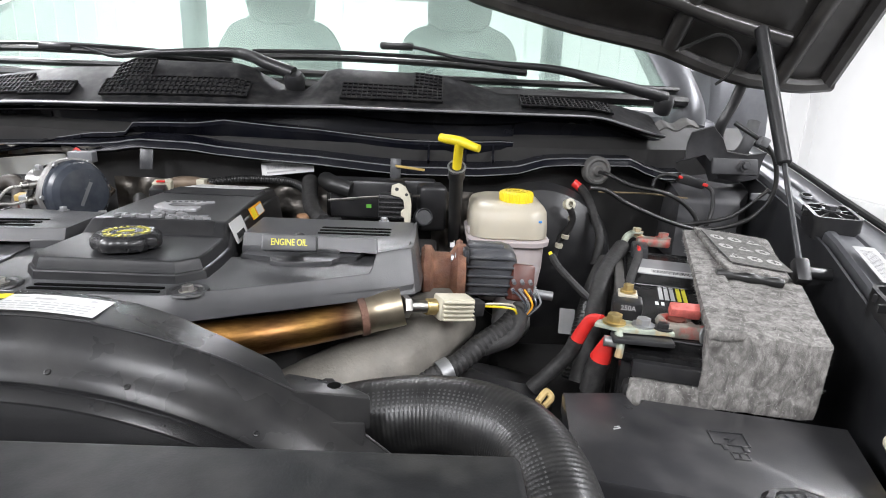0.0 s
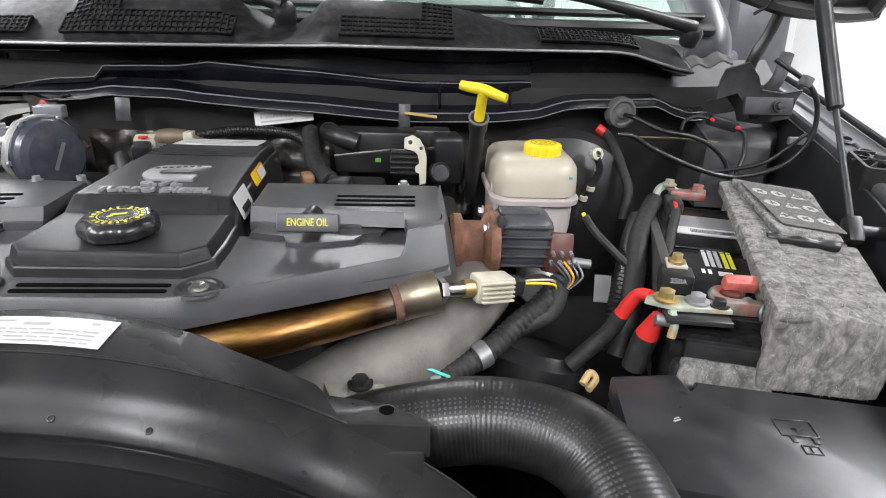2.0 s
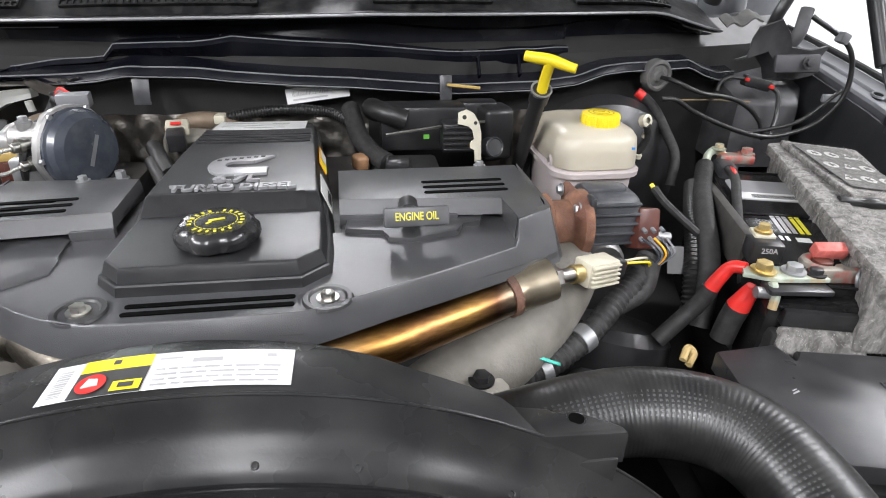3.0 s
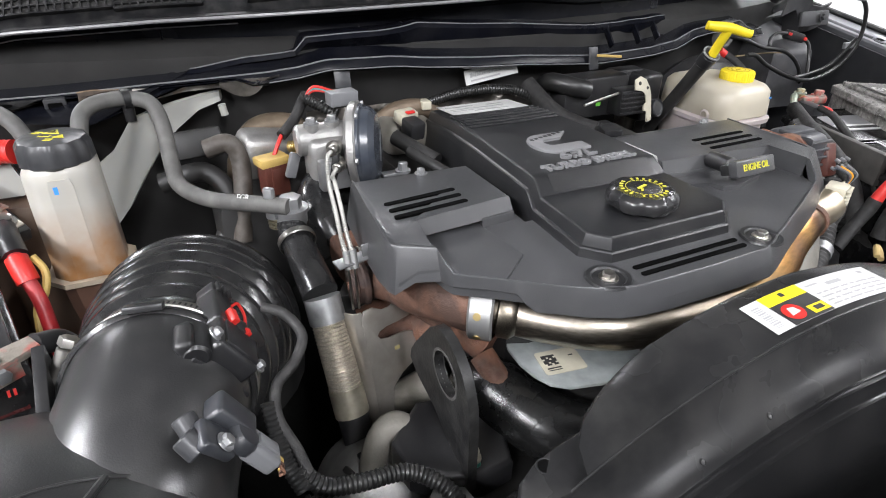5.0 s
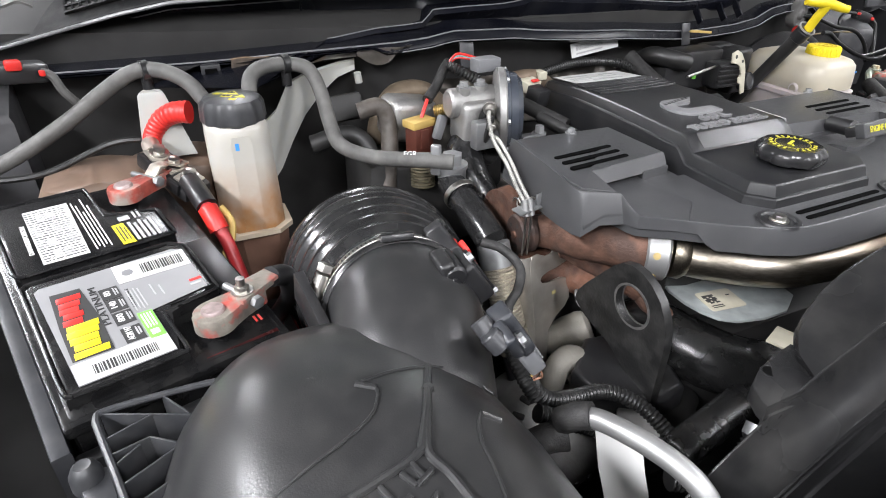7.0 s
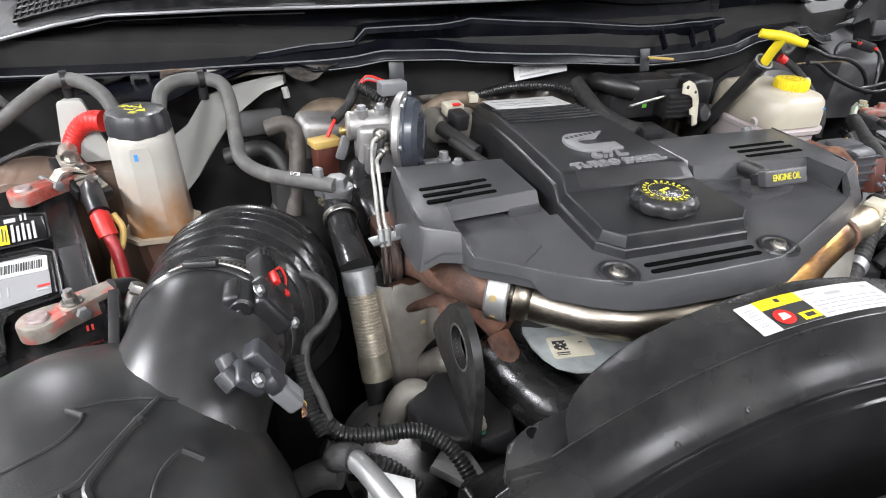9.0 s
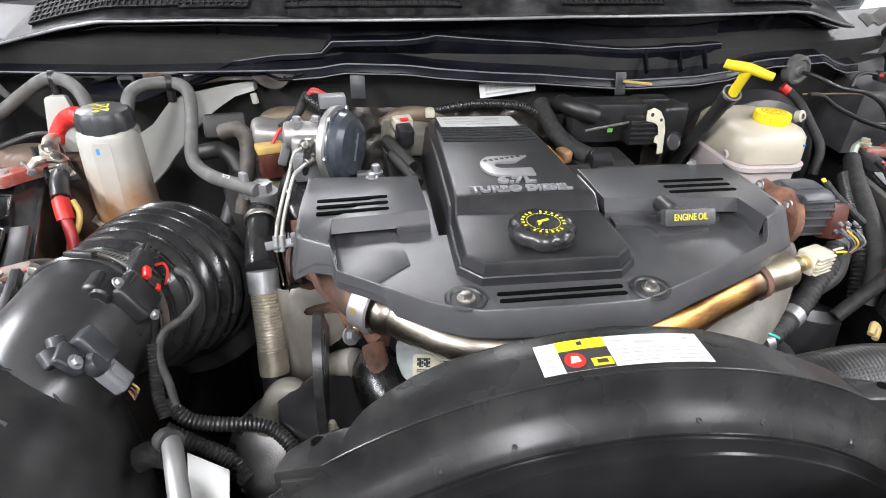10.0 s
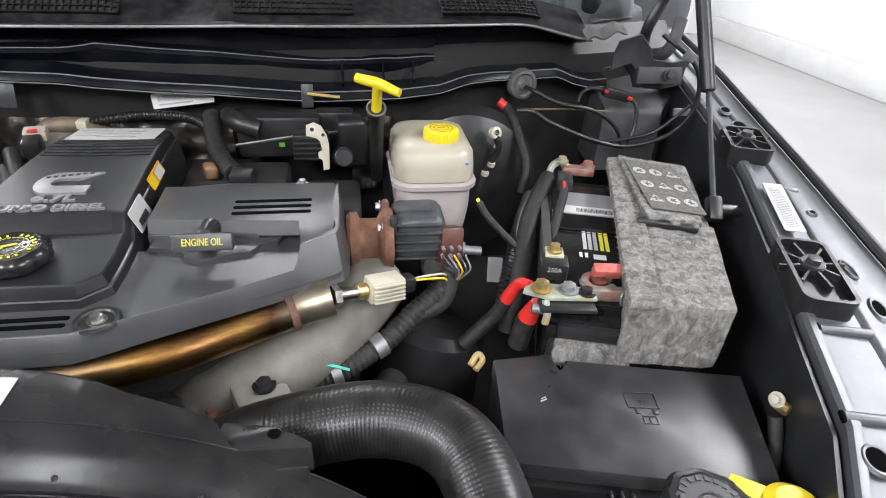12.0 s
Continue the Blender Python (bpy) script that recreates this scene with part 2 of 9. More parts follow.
BOTTLE_STAIN = stained("tide_marked_polyethylene", (0.44, 0.425, 0.385), (0.32, 0.16, 0.065), 1.235, 1.325)

# ---- builders ----


def B():
    return bmesh.new()


def smooth_mesh(me, angle=38):
    me.shade_smooth()
    me.set_sharp_from_angle(angle=radians(angle))


def to_mesh(name, bm, material, angle=38):
    bmesh.ops.recalc_face_normals(bm, faces=bm.faces)
    me = bpy.data.meshes.new(name)
    bm.to_mesh(me)
    bm.free()
    me.materials.append(material)
    smooth_mesh(me, angle)
    return me


def thing(name, at, label, category, group="", kind=""):
    ob = new(name)
    ob.location = at
    ob.empty_display_size = 0.02
    return tagged(ob, label, category, group, kind)


def part(name, bm, material, parent, label="", angle=38, kind=""):
    ob = new(name, to_mesh(name, bm, material, angle))
    return under(ob, parent, label, kind)


def under(ob, parent, label="", kind=""):
    ob.parent = parent
    if parent.type == "EMPTY":
        ob.matrix_parent_inverse = Matrix.Translation(-Vector(parent.location))
    return tagged(ob, label, kind=kind)


def solo(name, bm, material, label, category, group="", kind="", angle=38):
    return tagged(new(name, to_mesh(name, bm, material, angle)), label, category, group, kind)


def axes(origin, x, y):
    """A pose with its x along x and its y as near to y as it can be."""
    x = Vector(x).normalized()
    z = x.cross(Vector(y)).normalized()
    y = z.cross(x)
    m = Matrix((x, y, z)).transposed().to_4x4()
    m.translation = origin
    return m


def along(p0, p1):
    """A pose at p0 with its z towards p1."""
    d = (Vector(p1) - Vector(p0)).normalized()
    return Matrix.Translation(p0) @ d.to_track_quat("Z", "Y").to_matrix().to_4x4()


def _bevel(bm, verts, width, seg=2):
    if width > 0:
        vs = set(verts)
        edges = [e for e in bm.edges if e.verts[0] in vs and e.verts[1] in vs and len(e.link_faces) == 2 and e.calc_face_angle(0) > 0.5]
        bmesh.ops.bevel(bm, geom=edges, offset=width, segments=seg, profile=0.5, affect="EDGES", clamp_overlap=True)


def box(bm, m, size, bevel=0.0, seg=2):
    """A box centred on the pose m (or on a point)."""
    m = m if isinstance(m, Matrix) else Matrix.Translation(m)
    g = bmesh.ops.create_cube(bm, size=1.0, matrix=m @ Matrix.Diagonal((*size, 1)))
    _bevel(bm, g["verts"], bevel, seg)
    return bm


def prism(bm, poly, z0, z1, bevel=0.0, m=Matrix(), top=None, seg=2):
    """A prism over a plan outline; top is the outline of its upper face, where that differs; z may be a function of (x, y)."""
    h0 = z0 if callable(z0) else (lambda x, y: z0)
    h1 = z1 if callable(z1) else (lambda x, y: z1)
    lo = [bm.verts.new(m @ Vector((x, y, h0(x, y)))) for x, y in poly]
    hi = [bm.verts.new(m @ Vector((x, y, h1(x, y)))) for x, y in (top or poly)]
    bm.faces.new(lo[::-1]), bm.faces.new(hi)
    k = len(poly)
    for i in range(k):
        bm.faces.new((lo[i], lo[(i + 1) % k], hi[(i + 1) % k], hi[i]))
    if bevel:
        vs = set(hi)
        edges = [e for e in bm.edges if (e.verts[0] in vs and e.verts[1] in vs)]
        up = [e for e in bm.edges if (e.verts[0] in vs) != (e.verts[1] in vs) and e.calc_face_angle(0) > 0.6 and (set(e.verts) & vs)]
        bmesh.ops.bevel(bm, geom=edges + up, offset=bevel, segments=seg, profile=0.5, affect="EDGES", clamp_overlap=True)
    return bm


def ring_poly(r, n=24, a0=0.0, a1=2 * math.pi, c=(0, 0)):
    return [(c[0] + r * math.cos(a0 + (a1 - a0) * i / n), c[1] + r * math.sin(a0 + (a1 - a0) * i / n)) for i in range(n)]


def lathe(bm, prof, m=Matrix(), n=28, wave=None):
    """Turn (radius, height) pairs round z of the pose m; wave(angle) scales the radius."""
    rows = []
    for r, z in prof:
        if r < 1e-6:
            rows.append([bm.verts.new(m @ Vector((0, 0, z)))])
        else:
            row = []
            for i in range(n):
                a = 2 * math.pi * i / n
                q = r * (wave(a) if wave else 1)
                row.append(bm.verts.new(m @ Vector((q * math.cos(a), q * math.sin(a), z))))
            rows.append(row)
    for a, b in zip(rows, rows[1:]):
        for i in range(n):
            j = (i + 1) % n
            if len(a) == 1 and len(b) == 1:
                continue
            if len(a) == 1:
                bm.faces.new((a[0], b[i], b[j]))
            elif len(b) == 1:
                bm.faces.new((a[i], a[j], b[0]))
            else:
                bm.faces.new((a[i], a[j], b[j], b[i]))
    return bm


def rod(bm, p0, p1, r, n=16, r1=None, bevel=0.0):
    h = (Vector(p1) - Vector(p0)).length
    r1 = r if r1 is None else r1
    c = bevel
    return lathe(bm, [(0, 0), (r - c, 0), (r, c), (r1, h - c), (r1 - c, h), (0, h)] if c else [(0, 0), (r, 0), (r1, h), (0, h)], along(p0, p1), n)


def glide(pts, per=10):
    """A smooth path through points."""
    p = [Vector(q) for q in pts]
    p = [p[0] * 2 - p[1]] + p + [p[-1] * 2 - p[-2]]
    out = []
    for i in range(1, len(p) - 2):
        for k in range(per):
            t = k / per
            a, b, c, d = p[i - 1], p[i], p[i + 1], p[i + 2]
            out.append(0.5 * (2 * b + (c - a) * t + (2 * a - 5 * b + 4 * c - d) * t * t + (3 * b - a - 3 * c + d) * t ** 3))
    out.append(p[-2])
    return out


def tube(bm, pts, r, n=12, per=10, caps=True, step=None):
    """A pipe along a smooth path; r may be a function of the metres along it; step resamples the path evenly."""
    path = glide(pts, per)
    if step:
        s = [0.0]
        for a, b in zip(path, path[1:]):
            s.append(s[-1] + (b - a).length)
        k = max(2, int(s[-1] / step))
        new_path, j = [], 0
        for i in range(k + 1):
            q = s[-1] * i / k
            while j < len(s) - 2 and s[j + 1] < q:
                j += 1
            f = (q - s[j]) / max(1e-9, s[j + 1] - s[j])
            new_path.append(path[j].lerp(path[j + 1], f))
        path = new_path
    tang = [(path[min(i + 1, len(path) - 1)] - path[max(i - 1, 0)]).normalized() for i in range(len(path))]
    u = tang[0].orthogonal().normalized()
    rows, run = [], 0.0
    for i, (p, d) in enumerate(zip(path, tang)):
        if i:
            run += (p - path[i - 1]).length
            u = (u - d * u.dot(d)).normalized()
        v = d.cross(u)
        q = r(run) if callable(r) else r
        rows.append([bm.verts.new(p + q * (math.cos(2 * math.pi * k / n) * u + math.sin(2 * math.pi * k / n) * v)) for k in range(n)])
    for a, b in zip(rows, rows[1:]):
        for k in range(n):
            bm.faces.new((a[k], a[(k + 1) % n], b[(k + 1) % n], b[k]))
    if caps:
        bm.faces.new(rows[0][::-1]), bm.faces.new(rows[-1])
    return bm


def loom(bm, pts, r, pitch=0.005, n=10):
    """Corrugated conduit."""
    return tube(bm, pts, lambda s: r * (1 + 0.10 * math.sin(2 * math.pi * s / pitch)), n=n, step=pitch / 4)


def loft(bm, rows, closed=False, caps=False):
    """A skin over rows of points, each row as long as the next."""
    vs = [[bm.verts.new(p) for p in row] for row in rows]
    k = len(vs[0])
    for a, b in zip(vs, vs[1:]):
        for i in range(k if closed else k - 1):
            bm.faces.new((a[i], a[(i + 1) % k], b[(i + 1) % k], b[i]))
    if caps:
        bm.faces.new(vs[0][::-1]), bm.faces.new(vs[-1])
    return bm


def thicken(bm, t):
    bmesh.ops.recalc_face_normals(bm, faces=bm.faces)
    bmesh.ops.solidify(bm, geom=bm.faces[:], thickness=t)
    return bm


def bolt(bm, at, up=(0, 0, 1), r=0.008, h=0.007, washer=True):
    m = along(at, Vector(at) + Vector(up))
    if washer:
        lathe(bm, [(0, 0), (r * 1.5, 0), (r * 1.5, h * 0.25), (0, h * 0.25)], m, 20)
    hexa = [(r * math.cos(math.pi * i / 3), r * math.sin(math.pi * i / 3)) for i in range(6)]
    prism(bm, hexa, h * 0.2, h, 0.0006, m)
    return bm


def rects(bm, m, items, t=0.0004):
    """Thin printed bars (x, y, width, height) on the plane of the pose m."""
    for x, y, w, h in items:
        box(bm, m @ Matrix.Translation((x + w / 2, y + h / 2, t / 2)), (w, h, t))
    return bm


def lettering(name, text, m, size, material, parent, depth=0.0004, bold=0.0, width=None, kind_label=""):
    cu = bpy.data.curves.new(name, "FONT")
    cu.body, cu.size, cu.extrude, cu.offset = text, size, depth, bold
    cu.align_x, cu.align_y = "CENTER", "CENTER"
    tmp = bpy.data.objects.new(name, cu)
    me = bpy.data.meshes.new_from_object(tmp)
    bpy.data.objects.remove(tmp)
    xs = [v.co.x for v in me.vertices]
    if width and xs:
        f = width / (max(xs) - min(xs))
        me.transform(Matrix.Diagonal((f, 1, 1, 1)))
    me.transform(m)
    me.materials.clear()
    me.materials.append(material)
    ob = new(name, me)
    return under(ob, parent, kind_label)


def rounded(w, h, r, n=4, c=(0, 0)):
    out = []
    for cx, cy, a in ((w / 2 - r, h / 2 - r, 0), (-w / 2 + r, h / 2 - r, 90), (-w / 2 + r, -h / 2 + r, 180), (w / 2 - r, -h / 2 + r, 270)):
        for i in range(n + 1):
            q = radians(a + 90 * i / n)
            out.append((c[0] + cx + r * math.cos(q), c[1] + cy + r * math.sin(q)))
    return out


def barcode(rng, w, h, x0, y0):
    out, x = [], 0.0
    while x < w:
        k = rng.choice((0.0006, 0.0009, 0.0014))
        out.append((x0 + x, y0, min(k, w - x), h))
        x += k + rng.choice((0.0007, 0.0010))
    return out


def text_bars(rng, x0, y0, w, rows, pitch, h):
    out = []
    for i in range(rows):
        x = 0.0
        while x < w * 0.92:
            k = min(rng.uniform(0.06, 0.2) * w, w - x)
            out.append((x0 + x, y0 + i * pitch, k, h))
            x += k + 0.03 * w
    return out


RNG = random.Random(7)


def label(name, m, w, h, material, parent, ink=None, bars=(), r=0.002, note=""):
    ob = part(name, prism(B(), rounded(w, h, r, 3), 0, 0.0006, 0, m), material, parent, note)
    if bars:
        part("printing", rects(B(), m @ Matrix.Translation((0, 0, 0.0006)), bars), ink or INK, ob, kind="stuff")
    return ob

# ---- the room ----
RX0, RX1, RY0, RY1, RH = -8.0, 5.9, -7.5, 9.2, 3.7
solo("floor", box(B(), ((RX0 + RX1) / 2, (RY0 + RY1) / 2, -0.1), (RX1 - RX0 + 0.6, RY1 - RY0 + 0.6, 0.2)), FLOOR, "glossy off-white epoxy garage floor", "floor", kind="structure")
solo("ceiling", box(B(), ((RX0 + RX1) / 2, (RY0 + RY1) / 2, RH + 0.1), (RX1 - RX0 + 0.6, RY1 - RY0 + 0.6, 0.2)), CEIL, "plain white ceiling", "ceiling", kind="structure")


def ribbed_wall(name, p, q, inward, material=WALL, note="white ribbed sheet-metal garage wall"):
    """A wall of upright ribbed sheet from p to q, with its thickness outward."""
    p, q, inward = Vector((*p, 0)), Vector((*q, 0)), Vector((*inward, 0))
    length, d = (q - p).length, (q - p).normalized()
    bm = B()
    mid = (p + q) / 2 - inward * 0.1 + Vector((0, 0, RH / 2))
    m = axes(mid, d, inward)
    box(bm, m, (length, 0.2, RH))
    n = int(length / 0.3)
    for i in range(n):
        c = p + d * (i + 0.5) * length / n + inward * 0.012 + Vector((0, 0, RH / 2))
        box(bm, axes(c, d, inward), (0.05, 0.03, RH - 0.02))
    return solo(name, bm, material, note, "wall", kind="structure")


solo("wall_east", box(B(), (RX1 + 0.1, (RY0 + RY1) / 2, RH / 2), (0.2, RY1 - RY0 + 0.4, RH)), WALL, "plain white garage wall", "wall", kind="structure")
ribbed_wall("wall_west", (RX0, RY0), (RX0, RY1), (1, 0))
ribbed_wall("wall_north", (RX0, RY1), (RX1, RY1), (0, -1))
# out of view; its grey is chosen to darken surfaces that face front
ribbed_wall("wall_south", (RX0, RY0), (RX1, RY0), (0, 1), DIMMING_WALL, "unseen ribbed front wall, greyed to dim light from the front")
solo("baseboard", box(B(), (RX1 - 0.10, (RY0 + RY1) / 2, 0.14), (0.16, RY1 - RY0 - 0.1, 0.28), 0.01), BASE, "grey kerb at the foot of the white wall", "baseboard", kind="structure")
for lx, ly in LAMPS:
    lt = thing("ceiling_light", (lx, ly, RH), "long white ceiling light, switched on", "ceiling light", "ceiling lights")
    part("housing", box(B(), (lx, ly, RH - 0.04), (0.56, 2.26, 0.07), 0.01), WALL, lt)
    part("diffuser", box(B(), (lx, ly, RH - 0.085), (0.5, 2.2, 0.02), 0.004), TUBE_LIGHT, lt)

# ---- the truck's body ----
XC = -0.32  # the truck's middle


def bow(x):
    return 0.22 * (x - XC) ** 2


def table(x, pairs):
    """Straight-line interpolation in a short table."""
    if x <= pairs[0][0]:
        return pairs[0][1]
    for (a, p), (b, q) in zip(pairs, pairs[1:]):
        if x <= b:
            return p + (q - p) * (x - a) / (b - a)
    return pairs[-1][1]


truck = thing("pickup_truck", (XC, 1.4, 0), "dark grey pickup truck with its hood raised over the engine bay", "pickup truck")


def rail(y):
    return 1.308 + 0.16 * (y - 0.6)


DUSTY_LABEL = surface("dusty_paper", (0.40, 0.40, 0.395), 0.6, var=0.1, scale=40)
# fender rails and inner wings, on both sides
INNER = [(0.33, 0.24), (0.36, 0.337), (0.40, 0.40), (0.442, 0.522), (0.488, 0.639), (0.54, 0.80), (0.575, 0.95), (0.60, 1.12), (0.61, 1.3)]
OUTER = [(0.50, 0.20), (0.54, 0.337), (0.562, 0.42), (0.585, 0.522), (0.602, 0.639), (0.63, 0.82), (0.65, 0.97), (0.675, 1.147), (0.69, 1.34)]


def mirror(x):
    return 2 * XC - x


def side(f, flip):
    return (mirror(f[0]), *f[1:]) if flip else f


for flip in (False, True):
    rows = []
    for (xi, yi), (xo, yo) in zip(INNER, OUTER):
        zi, zo = rail(yi), rail(yo)
        w = xo - xi
        sec = [(xi + 0.012, yi, zi - 0.42), (xi + 0.006, yi, zi - 0.05), (xi - 0.002, yi, zi - 0.012), (xi - 0.0005, yi, zi - 0.004), (xi + 0.004, yi, zi - 0.0005), (xi + 0.009, yi, zi), (xi + 0.013, yi, zi - 0.0005), (xi + 0.015, yi, zi - 0.004), (xi + 0.018, yi, zi - 0.0045), (xi + 0.44 * w, yi, zi - 0.0045),
               (xi + 0.47 * w, yi, zi - 0.001), (xi + 0.50 * w, yi, zi), (xi + 0.62 * w, yi, zi - 0.002), (xo - 0.012, yo, zo), (xo - 0.006, yo, zo + 0.003), (xo + 0.004, yo, zo - 0.004), (xo + 0.09, yo, zo - 0.05), (xo + 0.17, yo, zo - 0.15), (xo + 0.21, yo, zo - 0.32), (xo + 0.22, yo, zo - 0.62)]
        rows.append([side(s, flip) for s in sec])
    fender = part("fender", thicken(loft(B(), rows), 0.003), PAINT, truck, "dark grey metallic fender with a pressed rail", 30)
    seal = [side((xo + 0.002, yo, rail(yo) + 0.006), flip) for xo, yo in OUTER]
    part("edge_seal", tube(B(), seal, 0.006, n=8), RUBBER, fender, "black rubber edge seal")
    wall = []
    for xi, yi in INNER:
        zi = rail(yi)
        wall.append([side((xi - 0.006, yi, z), flip) for z in (zi - 0.012, zi - 0.10, zi - 0.25, zi - 0.50)])
    part("inner_wing", thicken(loft(B(), wall), 0.004), WING, truck, "dark painted inner wing of the engine bay")
    for x, y, r, long in ((0.610, 0.985, 0.007, 1.5), (0.605, 0.93, 0.010, 1.5), (0.402, 0.368, 0.0095, 1.25), (0.536, 0.530, 0.0062, 2.0), (0.575, 0.70, 0.004, 1.0)):
        hm = Matrix.Translation(side((x, y, rail(y) - 0.0025), flip)) @ pose(0, 0, 0, 9, 0, 18 if flip else -18) @ Matrix.Diagonal((1, long, 1, 1))
        part("rail_hole", lathe(B(), [(0, 0.0035), (r, 0.0035), (r, -0.008), (0, -0.008)], hm, 20), SLOT, fender)
        part("hole_rim", lathe(B(), [(r + 0.0035, 0.0015), (r + 0.0018, 0.0045), (r, 0.0042), (r, 0.0)], hm, 20), PAINT, fender)
    # ridges pressed across the rail, a raised loop and its seam
    for a, b, r in (((0.4525, 0.512), (0.502, 0.499), 0.0055), ((0.405, 0.412), (0.452, 0.399), 0.0060), ((0.556, 0.760), (0.590, 0.752), 0.0045)):
        part("pressed_ridge", tube(B(), [side((a[0] + (b[0] - a[0]) * u, a[1] + (b[1] - a[1]) * u, rail(a[1]) - 0.0045 + 0.0008 * math.sin(math.pi * u)), flip) for u in (0, 0.25, 0.5, 0.75, 1)], r, n=12), PAINT, fender)
    lp = [side((0.547 + 0.0045 * math.cos(2 * math.pi * i / 24), 0.592 + 0.015 * math.sin(2 * math.pi * i / 24), rail(0.592 + 0.015 * math.sin(2 * math.pi * i / 24)) + 0.0005), flip) for i in range(25)]
    part("pressed_loop", tube(B(), lp, 0.0016, n=8, per=2), PAINT, fender)
    for x, y in ((0.452, 0.5085), (0.4045, 0.4075)):
        part("seam_notch", box(B(), Matrix.Translation(side((x - 0.0015, y + 0.004, rail(y) - 0.002), flip)) @ pose(0, 0, 0, 9, 0, 18 if flip else -18), (0.0035, 0.012, 0.005), 0.001), SLOT, fender)
    for x, y, dz in ((0.447, 0.55, 0.05), (0.4245, 0.455, 0.045), (0.372, 0.345, 0.075)):
        part("wing_rivet", lathe(B(), [(0, 0.002), (0.0022, 0.0015), (0.003, 0)], axes(side((x, y, rail(y) - dz), flip), (0, 0, 1), (0.35 if flip else -0.35, -1, 0)), 10), PAINT, fender)
    lm = Matrix.Translation(side((0.534, 0.706, rail(0.706) + 0.0065), flip)) @ pose(0, 0, 0, 9.1, 0, (17 if flip else -17))
    label("label", lm, 0.026, 0.108, DUSTY_LABEL, fender, GREY_INK, text_bars(RNG, -0.008, -0.045, 0.016, 22, 0.004, 0.0012), note="white paper data label")


def fender_bracket(x, y, w, d, flip):
    """A black ribbed plastic stay with a bolt in its middle."""
    z = rail(y) + 0.004
    m = Matrix.Translation(side((x, y, z), flip)) @ pose(0, 0, 0, 5, 0, 18 if flip else -18)
    t = thing("fender_bracket", m.translation, "black ribbed plastic bracket bolted on the fender rail", "bracket", "fender brackets")
    bm = B()
    out, inn = rounded(w, d, 0.012, 4), rounded(w - 0.010, d - 0.010, 0.008, 4)
    a, b = [bm.verts.new(m @ Vector((*p, 0.012))) for p in out], [bm.verts.new(m @ Vector((*p, 0.012))) for p in inn]
    c, e = [bm.verts.new(m @ Vector((*p, -0.022))) for p in out], [bm.verts.new(m @ Vector((*p, 0.001))) for p in inn]
    k = len(out)
    for i in range(k):
        j = (i + 1) % k
        for q, r in ((a, b), (c, a), (b, e)):
            bm.faces.new((q[i], q[j], r[j], r[i]))
    bm.faces.new(e)
    part("frame", bm, BLACK, t)
    for i in range(8):
        q = math.pi * i / 4 + 0.2
        p = (0.026 * math.cos(q), 0.026 * math.sin(q) + d * 0.08)
        part("rib", box(B(), m @ Matrix.Translation((p[0] * 0.9, p[1], 0.006)) @ pose(0, 0, 0, 0, 0, math.degrees(q)), (0.030, 0.0028, 0.009)), BLACK, t)
    part("boss", lathe(B(), [(0, 0.004), (0.014, 0.004), (0.014, 0.011), (0, 0.011)], m @ Matrix.Translation((0, d * 0.08, 0)), 24), BLACK, t)
    part("bolt", bolt(B(), m @ Vector((0, d * 0.08, 0.011)), m.to_3x3() @ Vector((0, 0, 1)), 0.0085, 0.008), SMOKE, t, "dark hexagon bolt")


for flip in (False, True):
    fender_bracket(0.575, 0.866, 0.062, 0.085, flip)
    fender_bracket(0.488, 0.580, 0.058, 0.118, flip)

# firewall and closed-off bay below
rows = []
for i in range(25):
    x = -1.28 + 1.92 * i / 24
    y = 1.045 + bow(x)
    rows.append([(x, y + 0.02, 0.55), (x, y + 0.02, 1.1), (x, y + 0.012, 1.28), (x, y, 1.33), (x, y - 0.003, 1.42), (x, y + 0.06, 1.46)])
part("firewall", thicken(loft(B(), rows), 0.006), DARK, truck, "black firewall")
part("undertray", box(B(), (XC, 0.6, 0.62), (1.9, 1.3, 0.03), 0.005), DARK, truck, "dark undertray below the engine")
part("radiator", box(B(), (XC, 0.275, 0.95), (0.86, 0.06, 0.56), 0.01), DARK, truck, "black radiator behind its top panel")
part("front_panel", box(B(), (XC, -0.02, 0.93), (1.72, 0.05, 0.6), 0.02), BLACK, truck, "black front panel")
part("bay_side", box(B(), (0.37, 0.66, 0.80), (0.54, 0.84, 0.50), 0.03), DARK, truck, "black battery platform")
part("bay_side", box(B(), (-0.98, 0.66, 0.80), (0.46, 0.84, 0.50), 0.03), DARK, truck, "black battery platform")
part("bay_side", box(B(), (-1.10, 0.62, 1.10), (0.16, 0.70, 0.14), 0.02), DARK, truck)
part("bay_side", box(B(), (XC - 0.62, 0.20, 0.95), (0.44, 0.05, 0.56), 0.01), DARK, truck)
part("bay_side", box(B(), (XC + 0.62, 0.20, 0.95), (0.30, 0.05, 0.50), 0.01), DARK, truck)


# cowl: the stepped tray below the windscreen
def ridge(x):
    return table(x, [(-0.72, 0.0), (-0.70, 0.80), (-0.685, 0.90), (-0.575, 0.96), (-0.545, 1.0), (-0.40, 1.0), (-0.385, 0.86), (-0.15, 0.85), (0.0, 0.86), (0.03, 0.95), (0.10, 0.85), (0.122, 0.75), (0.126, 0.0)])


